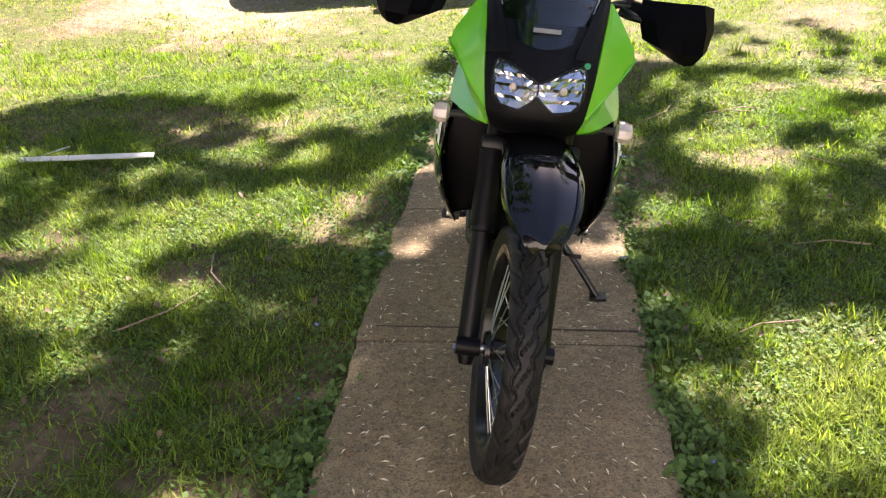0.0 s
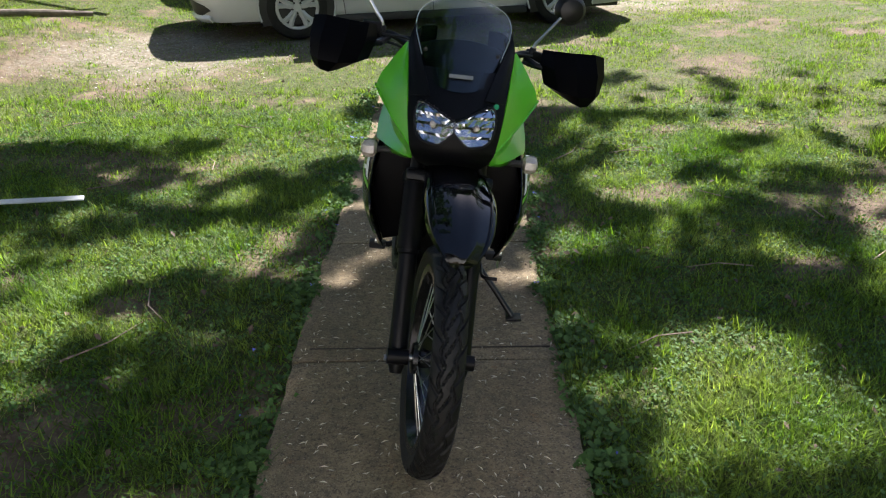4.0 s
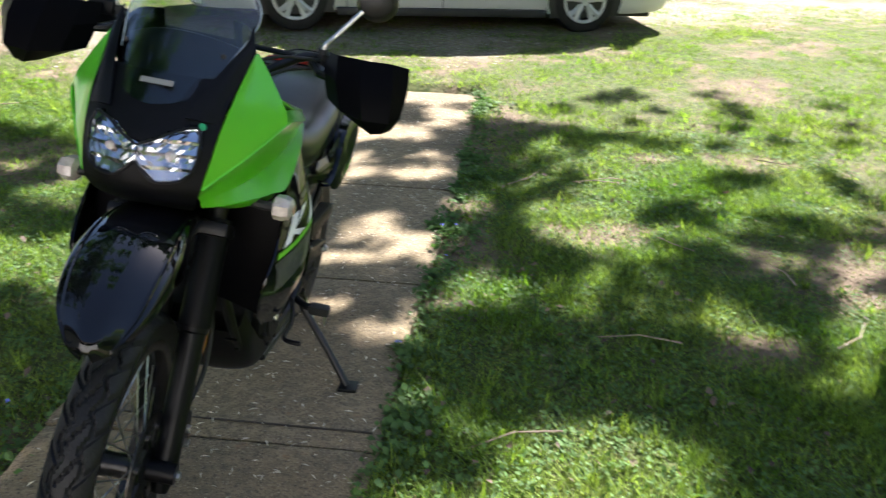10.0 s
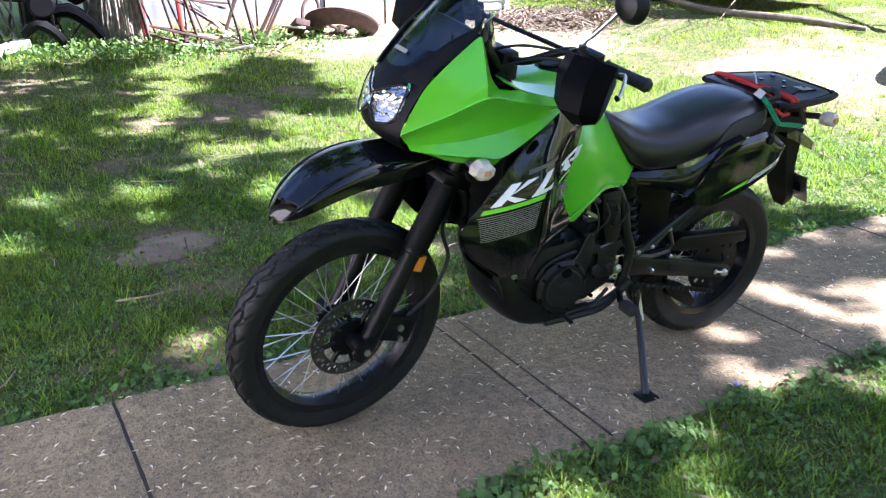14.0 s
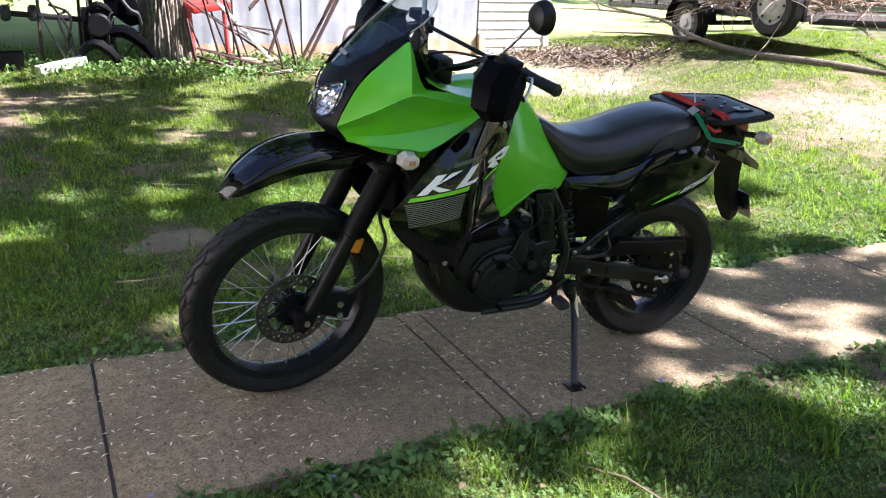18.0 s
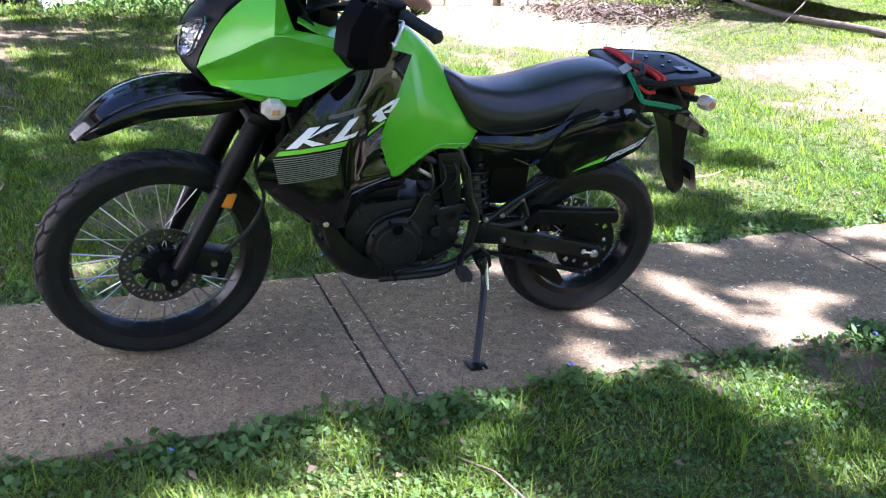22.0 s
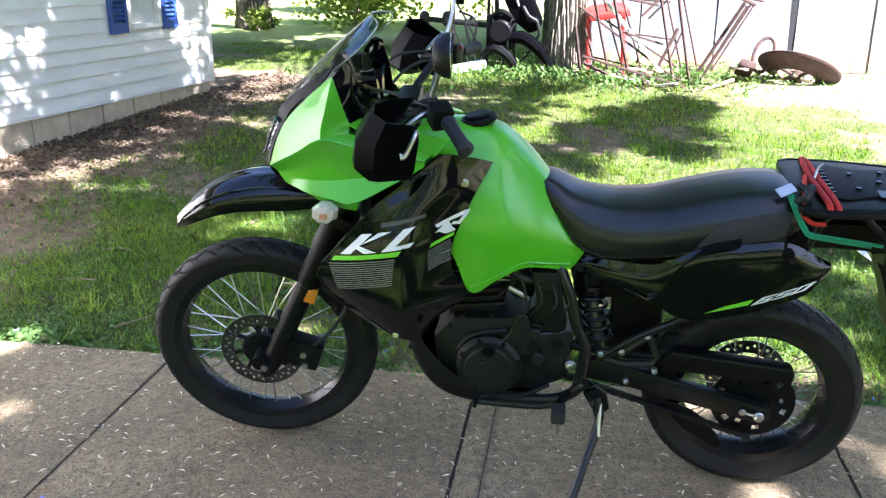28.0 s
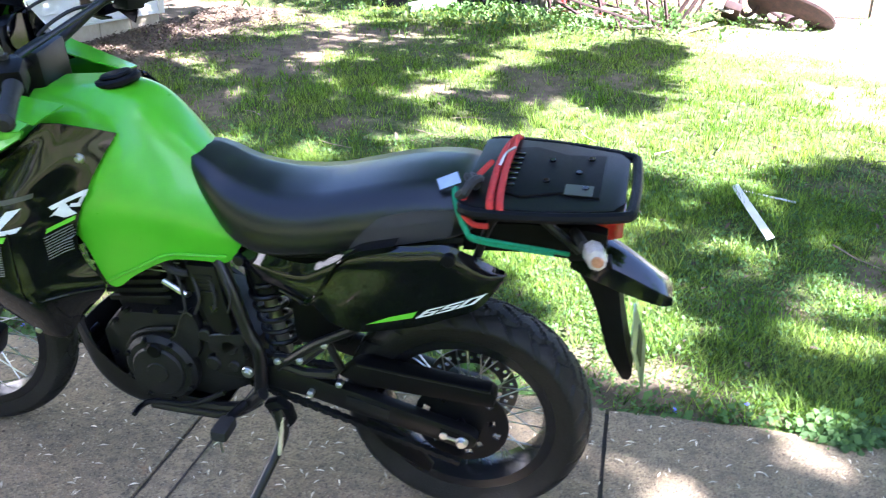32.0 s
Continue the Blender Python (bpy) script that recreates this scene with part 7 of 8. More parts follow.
part("branch", tube([pts[3], (-7.0, 6.3, pts[3][2] + .02), (-7.9, 6.0, pts[3][2] - .02)], [.02, .014, .006], 6, 4), LOG, lg)
part("branch", tube([pts[1], (-8.5, 6.35, pts[1][2] + .25), (-8.45, 6.3, pts[1][2] + .4)], [.014, .01, .005], 6, 3), LOG, lg)


# ---- parked van and car: local x to the rear, y away from the lawn, z up ----
def car_wheel(parent, x, y, r, style):
    w = part("wheel", lathe([(r * .66, -.10), (r * .82, -.115), (r * .95, -.10), (r, -.06), (r, .06), (r * .95, .1), (r * .66, .1), (r * .64, 0)], "y", 48, (x, y, r), closed=True), TYRE_MAT, parent, "black tyre on a silver many-spoke wheel")
    part("rim", lathe([(r * .66, -.10), (r * .68, -.112), (r * .63, -.112), (r * .6, -.08), (r * .58, .02), (.001, .02)], "y", 48, (x, y, r)), CAR_TRIM, w)
    part("rim_lip", lathe([(r * .69, -.108), (r * .66, -.117), (r * .60, -.112), (r * .58, -.095)], "y", 48, (x, y, r)), ALLOY, w)
    for k in range(5):
        a = 2 * math.pi * k / 5 + math.pi / 2
        for off in (-.20, .20):
            c, s = math.cos(a), math.sin(a)
            c2, s2 = math.cos(a + off), math.sin(a + off)
            part("spoke", tube([(x + r * .14 * c, y - .095, r + r * .14 * s), (x + r * .36 * math.cos(a + off * .7), y - .1, r + r * .36 * math.sin(a + off * .7)), (x + r * .62 * c2, y - .105, r + r * .62 * s2)], [r * .12, r * .085, r * .085], 6), ALLOY, w)
        part("lug_nut", disc("y", .012, -.125, -.09, 8, (x + r * .17 * math.cos(a + .6), y, r + r * .17 * math.sin(a + .6))), CAR_TRIM, w)
    part("hub_cap", disc("y", r * .13, -.12, -.08, 24, (x, y, r)), ALLOY, w)


def press(host, name, poly, frame_, material, parent, lift, label=""):
    """A panel cut as (u, z), pressed along a direction onto a car body."""
    tree = BVHTree.FromPolygons([v.co for v in host.data.vertices], [p.vertices for p in host.data.polygons])
    c, e, d = frame_

    def lay(u, z):
        p = c + e * u + Vector((0, 0, z))
        hit = tree.ray_cast(p - d * 2, d)[0] or tree.find_nearest(p)[0]
        return tuple(hit - d * lift)
    return part(name, poly_fill(poly, .04, lay), material, parent, label)


def build_van(m, paint, label):
    van = thing("minivan", label, "van", m)
    hw = .98

    def ring(x, zb, belt, roof, shoulder, top_w, tuck=0.0):
        half = [(hw - .10 - tuck, zb), (hw - .02 - tuck, zb + .10), (hw - tuck, zb + .35), (hw - .005 - tuck, shoulder - .1), (hw - .03 - tuck, shoulder), ((hw + top_w) / 2 - .02 - tuck * .5, (shoulder + roof) / 2), (top_w, roof - .06), (top_w * .8, roof), (0, roof + .02)]
        return [(x, -a, z) for a, z in half] + [(x, a, z) for a, z in half[-2::-1]]
    secs = [(-1.12, .40, 0, .72, .66, .44, .52), (-1.05, .26, 0, .84, .76, .52, .33), (-.88, .20, 0, .96, .86, .62, .14), (-.55, .2, 0, 1.02, .93, .68, .035), (-.1, .2, 0, 1.06, .97, .7, .01), (.30, .2, 0, 1.12, 1.0, .72, 0), (.42, .2, 0, 1.17, 1.01, .72, 0), (.95, .2, 0, 1.55, 1.02, .66, 0), (1.30, .2, 0, 1.69, 1.03, .64, 0), (2.2, .2, 0, 1.75, 1.05, .66, 0), (3.3, .2, 0, 1.74, 1.06, .66, 0), (3.85, .22, 0, 1.70, 1.06, .62, .02), (4.05, .28, 0, 1.60, 1.05, .58, .05), (4.13, .38, 0, 1.2, 1.0, .55, .12)]
    rings = [ring(*s) for s in secs]
    body = part("body", loft(rings, nu=4), paint, van, "white body" if paint is VAN_WHITE else "red body", sharp=.8)
    for bx in (0.0, 3.078):
        for sy in (-1, 1):
            # dark wheel arch with a rolled lip, and the wheel in it
            part("wheel_arch", prism([(bx + .42 * math.cos(a), .36 + .42 * math.sin(a)) for a in [math.pi * k / 14 - .38 for k in range(19)]] + [(bx - .39, .16)], "y", sy * (hw - .35), sy * (hw + .004)), CAR_TRIM, van, smooth=False)
            part("arch_lip", tube([(bx + .42 * math.cos(a), sy * (hw + .004), .36 + .42 * math.sin(a)) for a in [math.pi * k / 14 - .3 for k in range(18)]], .012, 6), paint, van)
            if sy < 0:
                car_wheel(van, bx, -(hw - .095), .345, 0)
            else:
                part("wheel", disc("y", .345, hw - .2, hw, 36, (bx, 0, .345), .2), TYRE_MAT, van)
    s = -1
    yo = -hw
    part("rocker_panel", box(.42, 2.66, yo - .0, yo + .1, .16, .24, .02), CAR_TRIM, van)
    part("side_moulding", move(box(.62, 1.52, yo - .016, yo + .01, .575, .615, .006), Matrix()), CAR_TRIM, van)
    part("side_moulding", move(box(1.545, 2.60, yo - .016, yo + .01, .575, .615, .006), Matrix()), CAR_TRIM, van)
    for pts in ([(.52, 1.0), (.50, .5), (.53, .24)], [(1.53, 1.04), (1.535, .6), (1.53, .24)], [(2.72, 1.06), (2.70, .8), (2.62, .66), (2.60, .52)]):
        part("door_seam", tube([(x, yo + (.0008 if z < .9 else .02), z) for x, z in pts], .004, 5), CAR_TRIM, van, smooth=False)
    for x in (1.22, 1.60):
        part("door_handle", move(box(x, x + .2, yo - .035, yo - .002, .90, .935, .012), Matrix()), CAR_TRIM, van)
    part("side_windows", prism([(.55, 1.05), (1.1, 1.5), (1.3, 1.6), (3.4, 1.63), (3.75, 1.55), (3.8, 1.1)], "y", yo + .05, yo + .13, .01), CAR_GLASS, van, "dark tinted side windows")
    part("window_backing", prism([(.6, 1.07), (1.3, 1.57), (3.4, 1.6), (3.75, 1.12)], "y", yo + .06, yo + .12), DARK_BOX, van, smooth=False)
    part("windscreen", prism([(.36, 1.13), (1.02, 1.60), (1.05, 1.58), (.40, 1.11)], "y", -.68, .68, .005), CAR_GLASS, van, "raked windscreen")
    part("fuel_flap", tube([(2.98 + .075 * math.cos(a), yo + .001, .92 + .075 * math.sin(a)) for a in [k * math.pi / 10 for k in range(21)]], .003, 5), CAR_TRIM, van)
    for sy in (-1, 1):
        part("tail_lamp", box(3.93, 4.10, sy * .93 - .04, sy * .93 + .03, .86, 1.3, .02), RED_LENS, van, "red tail lamp")
    corner = Vector((-.9, -.8, 0)), Vector((.8, -.6, 0)), Vector((.6, .8, 0))
    front = Vector((-1.0, 0, 0)), Vector((0, -1, 0)), Vector((1, 0, 0))
    hl = press(body, "headlamp", [(-.24, .665), (-.08, .60), (.16, .605), (.27, .66), (.37, .815), (.30, .845), (.0, .80), (-.2, .755)], corner, LAMP_SILVER, van, .006, "clear headlamp with an amber corner")
    press(body, "amber_corner", [(.17, .625), (.26, .665), (.345, .81), (.22, .805)], corner, AMBER, hl, .011)
    press(body, "lamp_bowl", [(-.12, .65), (.0, .63), (.06, .70), (.02, .77), (-.12, .74)], corner, CHROME, hl, .010)
    gr = press(body, "grille", [(-.5, .76), (-.44, .50), (.44, .50), (.5, .76)], front, CAR_TRIM, van, .006, "black grille with a bright cross bar")
    press(body, "grille_bar", [(-.48, .63), (.48, .63), (.485, .665), (-.485, .665)], front, ALLOY, gr, .014)
    press(body, "grille_bar", [(-.02, .53), (.02, .53), (.02, .75), (-.02, .75)], front, ALLOY, gr, .014)
    press(body, "lower_grille", [(-.62, .42), (-.56, .30), (-.16, .27), (.0, .33), (-.08, .38), (-.3, .43)], corner, CAR_TRIM, van, .006)
    part("front_bumper", skin([[(-.92, -.80, .28), (-1.06, -.5, .27), (-1.1, 0, .27), (-1.06, .5, .27), (-.92, .80, .28)], [(-.94, -.82, .24), (-1.08, -.5, .23), (-1.12, 0, .23), (-1.08, .5, .23), (-.94, .82, .24)], [(-.90, -.80, .20), (-1.04, -.5, .19), (-1.08, 0, .19), (-1.04, .5, .19), (-.90, .80, .20)]], 4, 6, .02), paint, van)
    part("rear_bumper", box(3.85, 4.17, -.9, .9, .36, .62, .05), paint, van)
    part("door_mirror", move(box(.62, .82, yo - .2, yo - .0, 1.06, 1.2, .04), Matrix()), CAR_TRIM, van)
    part("underbody", box(-.7, 3.9, -.8, .8, .17, .3), CAR_TRIM, van, smooth=False)
    return van


VA = radians(15.5)
vx, vy = -1.5 - .885 * math.sin(VA), 6.9 + .885 * math.cos(VA)
VANM = Matrix.Translation((vx, vy, ground_z(-.2, 7.2) - .0)) @ pose(0, 0, 0, 0, 0, 15.5)
build_van(VANM, VAN_WHITE, "white minivan with a black side moulding parked on the gravel")
build_van(Matrix.Translation((vx - .72, vy + 2.35, ground_z(-1, 9.5))) @ pose(0, 0, 0, 0, 0, 12) @ Matrix.Diagonal((1, .93, .86, 1)), CAR_RED, "red car parked beyond the white minivan")

# ---- fence, far trees and bushes ----
fence = thing("fence", "dark weathered board fence along the far edge of the lawn", "fence")
rfn = random.Random(2)
FY = 24.0
for k in range(150):
    x = -26 + .2 * k
    if rfn.random() < .06:
        continue
    h = 1.45 + rfn.uniform(-.12, .08)
    part("board", move(box(-.096, .096, -.012, .012, 0, h, .003), Matrix.Translation((x, FY + rfn.uniform(-.01, .01), ground_z(x, FY) - .03)) @ pose(0, 0, 0, 0, rfn.uniform(-1.5, 1.5), 0)), DARK_WOOD, fence, smooth=False)
for k in range(13):
    x = -26 + 2.5 * k
    part("post", box(x - .06, x + .06, FY - .14, FY - .02, ground_z(x, FY) - .05, ground_z(x, FY) + 1.5), DARK_WOOD, fence, smooth=False)
for z in (.4, 1.1):
    part("rail", box(-26.1, 4.1, FY - .06, FY - .015, ground_z(-10, FY) + z, ground_z(-10, FY) + z + .09), DARK_WOOD, fence, smooth=False)
rng = np.random.default_rng(12)


def bush(label, x, y, w, h, n, size, seed):
    r_ = np.random.default_rng(seed)
    b = thing("bush", label, "bush")
    z = ground_z(x, y)
    cs = [(x + r_.normal(0, w * .4), y + r_.normal(0, w * .4), z + h * (.12 + .85 * r_.random())) for _ in range(n)]
    part("stems", merge(*[tube([(x + r_.normal(0, .08), y + r_.normal(0, .08), z - .05), tuple(Vector(c) * .5 + Vector((x, y, z + h * .2)) * .5), c], [.018, .012, .004], 5) for c in cs[:14]]), TWIG, b)
    leaf_cloud("leaves", cs, size, 60, w * .22, BUSH, r_, b, .9)
    return b


bush("sunlit yellow-green bush on the far lawn", -12.3, -3.5, 1.5, 1.7, 110, .09, 1)
bush("sunlit yellow-green bush on the far lawn", -15.5, -4.4, 1.6, 2.2, 60, .12, 2)
bush("leafy shrub at the foot of a tree", -11.3, -4.9, .35, .35, 18, .06, 3)
# Unseen trees added behind the fence; their tall crowns shade the far lawn.
for k in range(7):
    x, y = -15 + 4.3 * k, 28.2 + (k * 37 % 5) * .5
    rk = np.random.default_rng(300 + k)
    t = thing("tree", "unseen leafy tree added behind the fence for lawn shade", "tree", group="trees behind the fence")
    z = ground_z(x, y)
    part("trunk", tube([(x, y, z - .2), (x + .2, y, z + 4), (x, y + .2, z + 7)], [.3, .2, .08], 8, 3), BARK, t)
    leaf_cloud("crown", [(x + rk.normal(0, 2.3), y + rk.normal(0, 1.8), z + 2.0 + 13.5 * rk.random()) for _ in range(170)], .5, 26, 1.3, LEAF, rk, t, .8)
for k in range(44):
    a = radians(70 + 360 * k / 44)
    near = math.cos(a - radians(-50)) > .1
    d = (19 if near else 42) + 8 * random.Random(k).random()
    x, y = d * math.cos(a), d * math.sin(a)
    if y > 30:
        y += 6
    rk = np.random.default_rng(100 + k)
    t = thing("tree", "leafy green tree in the surrounding tree line", "tree", group="surrounding tree line")
    z = ground_z(x, y)
    hgt = 8 + 4 * rk.random()
    part("trunk", tube([(x, y, z - .2), (x + .2, y, z + hgt * .4), (x, y + .2, z + hgt * .75)], [.3, .2, .08], 8, 3), BARK, t)
    cs = [(x + rk.normal(0, 2.0), y + rk.normal(0, 2.0), z + hgt * (.12 + .85 * rk.random())) for _ in range(70)]
    leaf_cloud("crown", cs, .42, 26, 1.25, BUSH if k % 3 else LEAF, rk, t, .8)

# ---- things in the lawn ----
stick = thing("white_strip", "bent white plastic strip lying in the grass", "plastic strip", Matrix.Translation((-2.3, 1.88, ground_z(-2.3, 1.88) + .03)))
part("strip", move(box(-.375, .375, -.018, .018, -.004, .006, .003), Matrix.Translation((-.03, -.085, .03)) @ pose(0, 0, 0, 25, 0, 7)), WHITE_PIPE, stick, smooth=False)
part("strip", move(box(-.16, .16, -.005, .005, -.003, .003, .001), Matrix.Translation((-.33, .015, .012)) @ pose(0, 0, 0, 20, 0, 64)), WHITE_PIPE, stick, smooth=False)


def flat_stone(x, y, a, b, rot, seed, label):
    bm = bmesh.new()
    n = 26
    z = ground_z(x, y)
    rings = []
    for q, dz in ((1.0, -.05), (1.0, .006), (.93, .018), (.6, .022), (.25, .024)):
        rg = []
        for k in range(n):
            t = 2 * math.pi * k / n
            rr = q * (1 + .34 * noise.noise((math.cos(t) * 1.3, math.sin(t) * 1.3, seed)) + .12 * noise.noise((math.cos(t) * 4, math.sin(t) * 4, seed)))
            rg.append(bm.verts.new((a * rr * math.cos(t), b * rr * math.sin(t), dz + .006 * noise.noise((math.cos(t) * q * 3, math.sin(t) * q * 3, seed + 5)))))
        rings.append(rg)
    for r0, r1 in zip(rings, rings[1:]):
        for k in range(n):
            bm.faces.new((r0[k], r0[(k + 1) % n], r1[(k + 1) % n], r1[k]))
    bm.faces.new(rings[-1])
    t = thing("flat_stone", label, "stone", Matrix.Translation((x, y, z - .012)) @ pose(0, 0, 0, 0, 0, rot))
    part("stone", bm, STONE, t, sharp=0)


flat_stone(-1.93, -.66, .19, .33, 25, 3, "pale flat stone set level in the grass")

# ---- grass, weeds and litter ----
rg = np.random.default_rng(77)


def lookup(x0, x1, y0, y1, step=.08):
    """The lawn's cover and height on a fine raster, for quick reading."""
    xs, ys = np.arange(x0, x1 + step, step), np.arange(y0, y1 + step, step)
    c, h = np.empty((len(ys), len(xs))), np.empty((len(ys), len(xs)))
    for j, y in enumerate(ys):
        for i, x in enumerate(xs):
            c[j, i] = grass_cover(x, y)[0]
            h[j, i] = ground_z(x, y)
    return x0, y0, step, c, h


def read(tab, P, what):
    x0, y0, st, c, h = tab
    a = c if what == 0 else h
    fx, fy = (P[:, 0] - x0) / st, (P[:, 1] - y0) / st
    i, j = np.clip(fx.astype(int), 0, a.shape[1] - 2), np.clip(fy.astype(int), 0, a.shape[0] - 2)
    u, v = np.clip(fx - i, 0, 1), np.clip(fy - j, 0, 1)
    return a[j, i] * (1 - u) * (1 - v) + a[j, i + 1] * u * (1 - v) + a[j + 1, i] * (1 - u) * v + a[j + 1, i + 1] * u * v


TAB = lookup(-10, 8, -5.5, 12, .11)


def blades(name, P, z, hgt, wid, material, label, lean=.45):
    """Leaning tapered blades."""
    n = len(P)
    a = rg.random(n) * 2 * math.pi
    d = np.stack([np.cos(a), np.sin(a), np.zeros(n)], 1)
    s = np.stack([-np.sin(a), np.cos(a), np.zeros(n)], 1)
    h = hgt * (.45 + .9 * rg.random(n))
    b = (lean * (.2 + 1.2 * rg.random(n)) * h)[:, None]
    w = (wid * (.6 + .8 * rg.random(n)))[:, None]
    base = np.column_stack([P, z - .006])
    up = np.zeros((n, 3))
    up[:, 2] = 1
    tip = base + up * (h * .9)[:, None] + d * b
    V = np.stack([base - s * w * .5, base + s * w * .5, tip], 1).reshape(-1, 3)
    T = np.arange(n * 3).reshape(-1, 3)
    return tagged(bulk(name, V, T, material), label, "grass", kind="stuff")


def scatter(n, x0, x1, y0, y1, dens_pow=1.0, avoid=None, clump=0.0):
    P = np.column_stack([x0 + (x1 - x0) * rg.random(n), y0 + (y1 - y0) * rg.random(n)])
    if clump:
        seeds = np.column_stack([x0 + (x1 - x0) * rg.random(n // 60 + 1), y0 + (y1 - y0) * rg.random(n // 60 + 1)])
        m = rg.random(n) < clump
        P[m] = seeds[rg.integers(len(seeds), size=m.sum())] + rg.normal(0, .045, (m.sum(), 2))
    edge_n = .03 * np.sin(P[:, 1] * 7) + .025 * np.sin(P[:, 1] * 17 + 1)
    on_walk = (P[:, 0] > WALK_X0 - .005 - edge_n * .3) & (P[:, 0] < WALK_X1 + .005 + edge_n * .3) & (P[:, 1] < WALK_END)
    P = P[~on_walk]
    c = read(TAB, P, 0)
    P = P[rg.random(len(P)) < np.clip(c, .02, 1) ** dens_pow]
    if avoid is not None:
        x0, x1, y0, y1 = avoid
        P = P[~((P[:, 0] > x0) & (P[:, 0] < x1) & (P[:, 1] > y0) & (P[:, 1] < y1))]
    return P


NEAR = (-2.7, 2.9, -2.6, 3.9)
P = scatter(700000, *NEAR, clump=.65)
hv = .034 * (1 + .55 * np.sin(P[:, 0] * 3.1 + 1) * np.sin(P[:, 1] * 2.7) + .35 * np.sin(P[:, 0] * 9) * np.sin(P[:, 1] * 8))
blades("grass", P, read(TAB, P, 1), np.clip(hv, .02, .085), .0066, GRASS, "uneven green lawn grass beside the walk", 1.3)
P = scatter(700000, -9.5, 6.5, -4.6, 10.5, avoid=NEAR, clump=.5)
hv = .032 * (1 + .6 * np.sin(P[:, 0] * 2.1 + 1) * np.sin(P[:, 1] * 1.7) + .3 * np.sin(P[:, 0] * 7) * np.sin(P[:, 1] * 6))
blades("grass", P, read(TAB, P, 1), np.clip(hv, .022, .09), .0085, GRASS, "patchy green lawn grass farther from the walk", .8)
T = scatter(5200, -5.2, 3.2, -3.0, 4.6, 1.3)
P = np.repeat(T, 16, 0) + rg.normal(0, .020, (len(T) * 16, 2))
P = P[(P[:, 0] < WALK_X0 - .01) | (P[:, 0] > WALK_X1 + .01)]
blades("grass_tufts", P, read(TAB, P, 1), .055 + .045 * rg.random(len(P)), .0062, GRASS, "longer green grass tufts standing out of the lawn", .75)
P = scatter(60000, -8, 5, -3, 9, .45, clump=.3)
blades("dry_grass", P, read(TAB, P, 1), np.full(len(P), .035), .0045, GRASS_DRY, "straw-coloured dead grass blades in the lawn", 1.2)
t = rg.random(2600)
P = np.column_stack([-7.75 + rg.normal(0, .9, 2600), .1 + rg.normal(0, 1.0, 2600)])
blades("tall_grass", P, read(TAB, P, 1), np.full(len(P), .11), .012, GRASS, "taller unmown grass round the tree and scrap")


def leaves_flat(name, P, z, size, material, label, category, tilt=.5, aspect=.75, lift=.0):
    n = len(P)
    a = rg.random(n) * 2 * math.pi
    u = np.stack([np.cos(a), np.sin(a), rg.normal(0, tilt, n)], 1)
    v = np.stack([-np.sin(a), np.cos(a), rg.normal(0, tilt, n)], 1)
    s = (size * (.55 + .9 * rg.random(n)))[:, None]
    c = np.column_stack([P, z + lift])
    c[:, 2] += np.abs(u[:, 2:3] * s)[:, 0] * .5 + .003
    k = np.zeros((n, 3))
    k[:, 2] = 1
    V = np.stack([c - u * s * .5, c + v * s * aspect * .5 + k * s * .12, c + u * s * .5, c - v * s * aspect * .5 + k * s * .12], 1).reshape(-1, 3)
    o = np.arange(n)[:, None] * 4
    T = np.concatenate([o + np.array([0, 1, 2]), o + np.array([0, 2, 3])], 0)
    return tagged(bulk(name, V, T, material), label, category, kind="stuff")


def along_edges(n, spread):
    side = rg.random(n) < .5
    y = -4 + 8.9 * rg.random(n)
    y = y + .25 * np.sin(y * 5)
    off = np.abs(rg.normal(0, spread, n)) - .015 + .02 * np.sin(y * 9)
    x = np.where(side, WALK_X0 - off, WALK_X1 + off)
    return np.column_stack([x, y])


P = along_edges(5200, .075)
P = P[rg.random(len(P)) < .3 + .7 * (np.sin(P[:, 1] * 4.3 + P[:, 0] * 3) + np.sin(P[:, 1] * 11) > .2)]
Q = np.repeat(P, 5, 0) + rg.normal(0, .022, (len(P) * 5, 2))
leaves_flat("ground_ivy", Q, read(TAB, Q, 1), np.full(len(Q), .022), WEED, "low broad-leaved weeds creeping along the edge of the walk", "weeds", .45, .95, .03 * rg.random(len(Q)))
P = scatter(26000, -3.2, 3.0, -3, 4, 0.5)
Q = np.repeat(P, 5, 0) + rg.normal(0, .025, (len(P) * 5, 2))
leaves_flat("lawn_weeds", Q, read(TAB, Q, 1), np.full(len(Q), .014), WEED, "small broad-leaved weeds scattered in the lawn", "weeds", .45, .9, .02 * rg.random(len(Q)))
P = along_edges(24, .07)
Q = np.repeat(P, 4, 0) + rg.normal(0, .006, (96, 2))
leaves_flat("violet_flowers", Q, read(TAB, Q, 1), np.full(len(Q), .010), PETAL, "tiny violet-blue flowers among the weeds", "flowers", .5, .9, .055)
# seeds and chips on the concrete
n = 1900
P = np.column_stack([WALK_X0 + .02 + (WALK_X1 - WALK_X0 - .04) * rg.random(n), -3.5 + 8.2 * rg.random(n)])
leaves_flat("maple_seeds", P, np.full(n, .0015), np.full(n, .022), SEED, "pale winged seeds strewn on the concrete", "seeds", .05, .2)
n = 900
P = np.column_stack([WALK_X0 + .01 + (WALK_X1 - WALK_X0 - .02) * rg.random(n), -3.5 + 8.2 * rg.random(n)])
leaves_flat("soil_crumbs", P, np.full(n, .001), np.full(n, .009), DRY_LEAF, "brown crumbs of leaf and soil on the concrete", "debris", .2, .8)
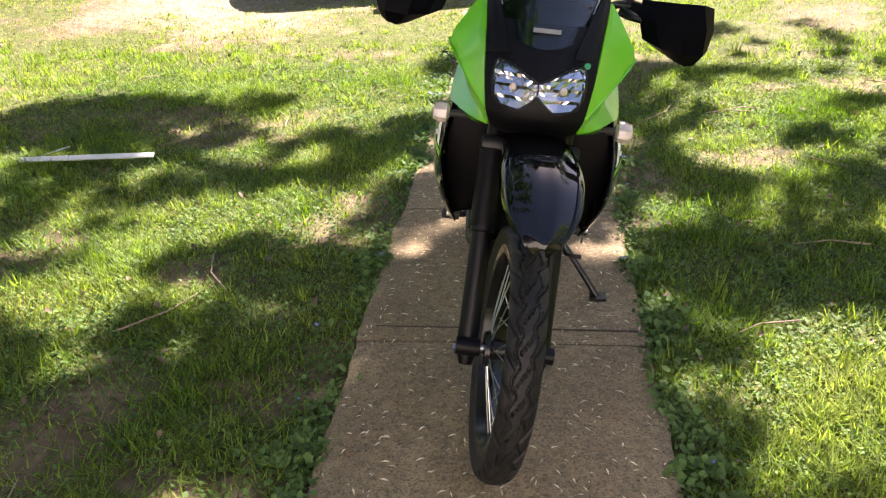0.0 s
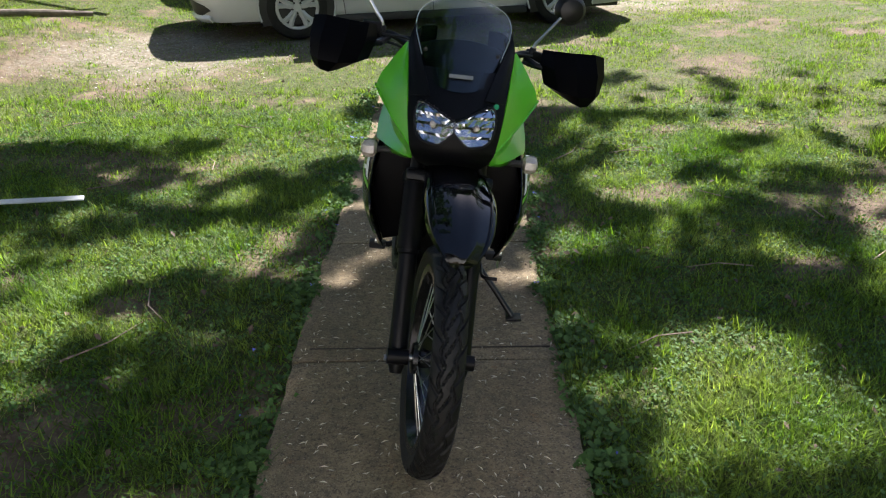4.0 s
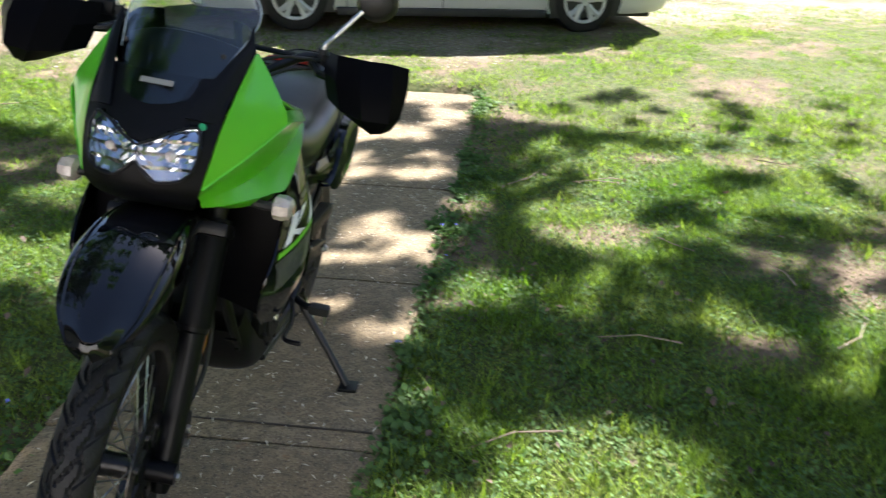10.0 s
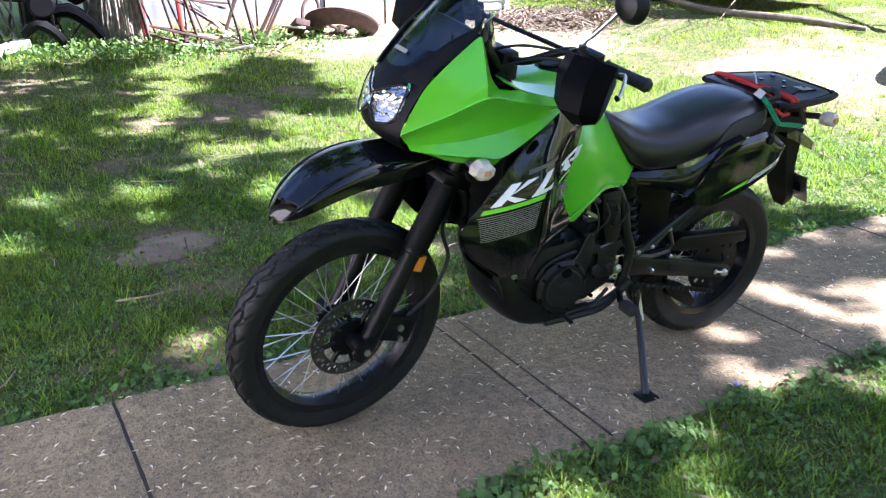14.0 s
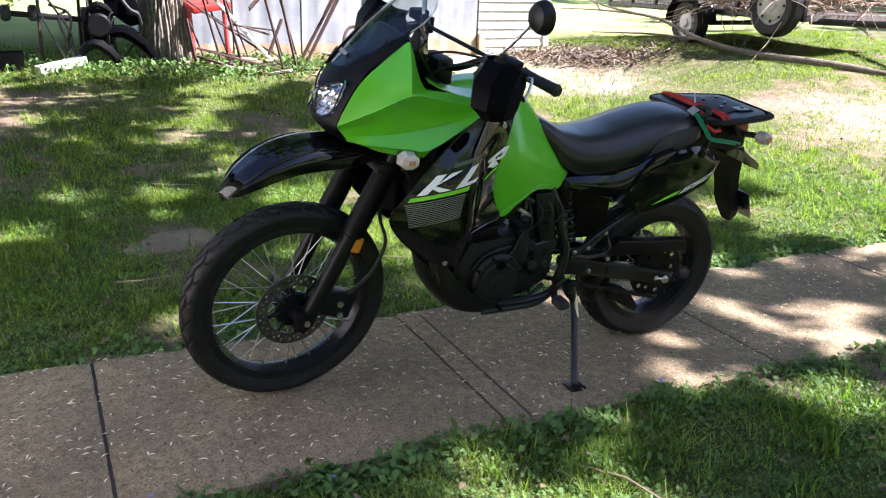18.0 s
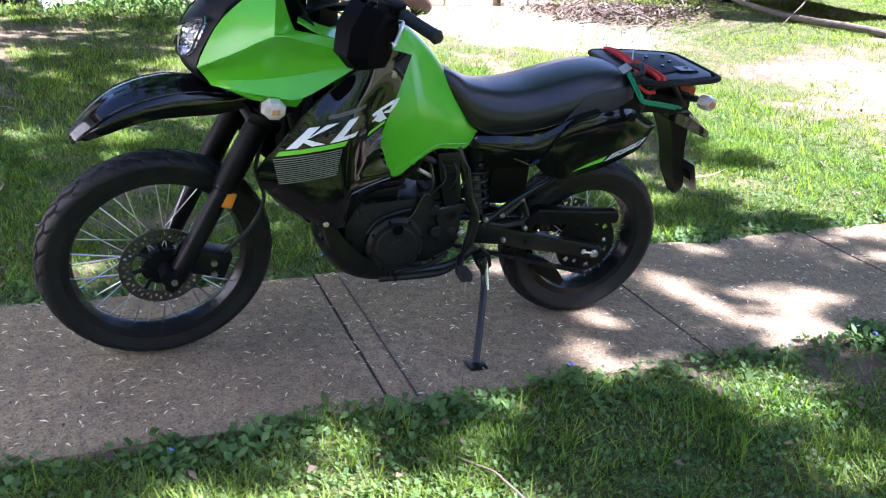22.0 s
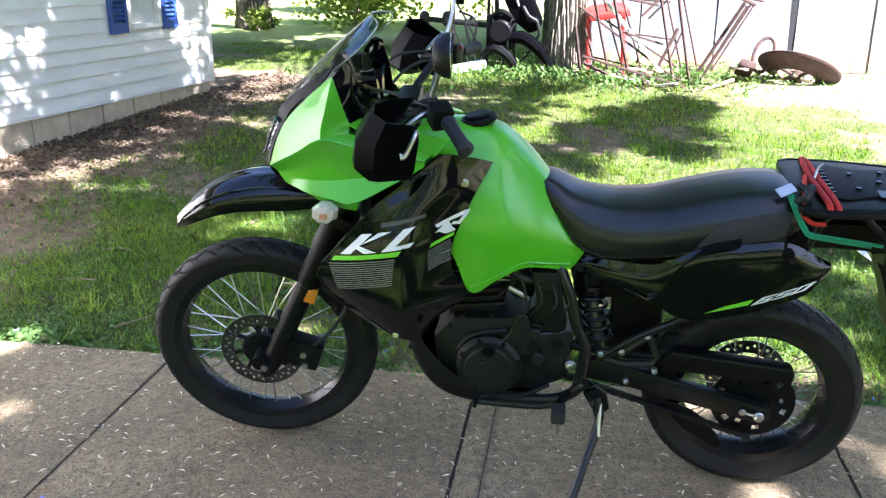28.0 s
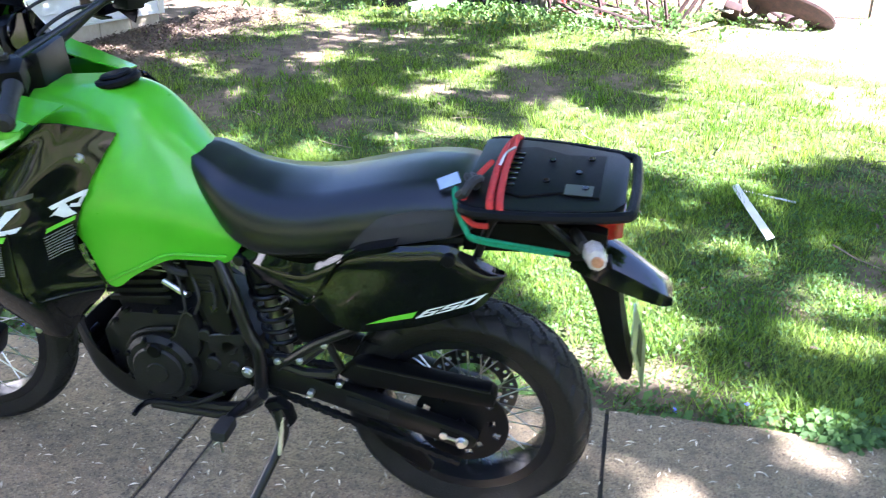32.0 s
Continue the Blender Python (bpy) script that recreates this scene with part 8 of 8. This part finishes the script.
# dry leaves in the bed along the house and in the lawn
n = 19000
al, of = -1.0 + 8 * rg.random(n), np.abs(rg.normal(.25, .55, n))
P = np.column_stack([HOUSE0.x + HOUSE_DIR.x * al + HOUSE_N.x * of, HOUSE0.y + HOUSE_DIR.y * al + HOUSE_N.y * of])
leaves_flat("leaf_litter", P, read(TAB, P, 1), np.full(n, .027), DRY_LEAF, "thick brown dead leaves in the bed along the house", "leaves", .35, .7, .015 * rg.random(n))
P = scatter(2500, -6, 3.5, -4, 5, 0)
leaves_flat("fallen_leaves", P, read(TAB, P, 1), np.full(len(P), .03), DRY_LEAF, "scattered dead leaf scraps in the lawn", "leaves", .4, .6, .015)
# gravel stones on the worn drive
n = 16000
P = np.column_stack([-9 + 16 * rg.random(n), 1.2 + 9.5 * rg.random(n)])
c = read(TAB, P, 0)
P = P[(c < .5) & np.array([drive_mask(x, y) > .45 for x, y in P])]
tw = []
rt = random.Random(6)
for _ in range(60):
    x, y = rt.uniform(-4, 3), rt.uniform(-2.5, 4)
    if WALK_X0 - .1 < x < WALK_X1 + .1:
        continue
    a, L = rt.random() * 6.28, rt.uniform(.12, .4)
    z = ground_z(x, y)
    tw.append(tube([(x, y, z + .03), (x + L * .5 * math.cos(a), y + L * .5 * math.sin(a), z + .035), (x + L * math.cos(a + .2), y + L * math.sin(a + .2), z + .03)], [.004, .003, .0015], 5))
tagged(part("fallen_twigs", merge(*tw), TWIG), "thin dry twigs lying in the lawn", "twigs", kind="stuff")
n = len(P)
s = (.005 + .011 * rg.random(n) ** 2)[:, None]
c = np.column_stack([P, read(TAB, P, 1) + .004])
a = rg.random(n) * 6.28
ux, uy = np.stack([np.cos(a), np.sin(a), np.zeros(n)], 1), np.stack([-np.sin(a), np.cos(a), np.zeros(n)], 1)
up = np.zeros((n, 3))
up[:, 2] = 1
V = np.stack([c + ux * s, c + uy * s * .8, c - ux * s * .9, c - uy * s, c + up * s * .7], 1).reshape(-1, 3)
o = np.arange(n)[:, None] * 5
T = np.concatenate([o + np.array(q) for q in ((0, 1, 4), (1, 2, 4), (2, 3, 4), (3, 0, 4))], 0)
GRAVEL = mat("pale_gravel", (0.38, 0.35, 0.29), 0.9, scale=30, color2=(.3, .27, .22), island=.35)
tagged(bulk("gravel", V, T, GRAVEL), "pale loose gravel stones on the worn drive", "gravel", kind="stuff")

# weeds grown up round the tree and the scrap
P = np.column_stack([-7.3 + rg.normal(0, .45, 420), .3 + rg.normal(0, 1.1, 420)])
Q = np.repeat(P, 9, 0) + rg.normal(0, .05, (len(P) * 9, 2))
leaves_flat("rank_weeds", Q, read(TAB, Q, 1), np.full(len(Q), .04), WEED, "rank leafy weeds round the tree and scrap", "weeds", .6, .7, .12 * rg.random(len(Q)))

# tufts of longer grass at the foot of the big trunk
a = rg.random(2600) * 6.28
P = np.column_stack([3.62 + np.cos(a) * (.42 + np.abs(rg.normal(0, .12, 2600))), 2.7 + np.sin(a) * (.42 + np.abs(rg.normal(0, .12, 2600)))])
blades("grass_tufts", P, read(TAB, P, 1), np.full(len(P), .12), .008, GRASS, "longer grass tufts at the foot of the big trunk", .7)

# brown litter and twigs at the shed's corner
n = 2600
u = rg.random(n)
P = np.column_stack([-7.75 + 1.5 * u + rg.normal(0, .28, n), 4.75 + 1.1 * u + rg.normal(0, .28, n)])
leaves_flat("shed_litter", P, read(TAB, P, 1), np.full(n, .05), DRY_LEAF, "brown dead leaves and bark scraps by the shed corner", "leaves", .4, .6, .03 * rg.random(n))
rt = random.Random(19)
tw = []
for _ in range(46):
    q = rt.random()
    x, y = -7.75 + 1.5 * q + rt.gauss(0, .3), 4.75 + 1.1 * q + rt.gauss(0, .25)
    a, L, z = rt.random() * 6.28, rt.uniform(.2, .7), ground_z(x, y)
    tw.append(tube([(x, y, z + .02), (x + L * .5 * math.cos(a), y + L * .5 * math.sin(a), z + .09), (x + L * math.cos(a + .2), y + L * math.sin(a + .2), z + .05)], [.008, .006, .003], 5))
tagged(part("shed_twigs", merge(*tw), LOG), "dry broken twigs by the shed corner", "twigs", kind="stuff")
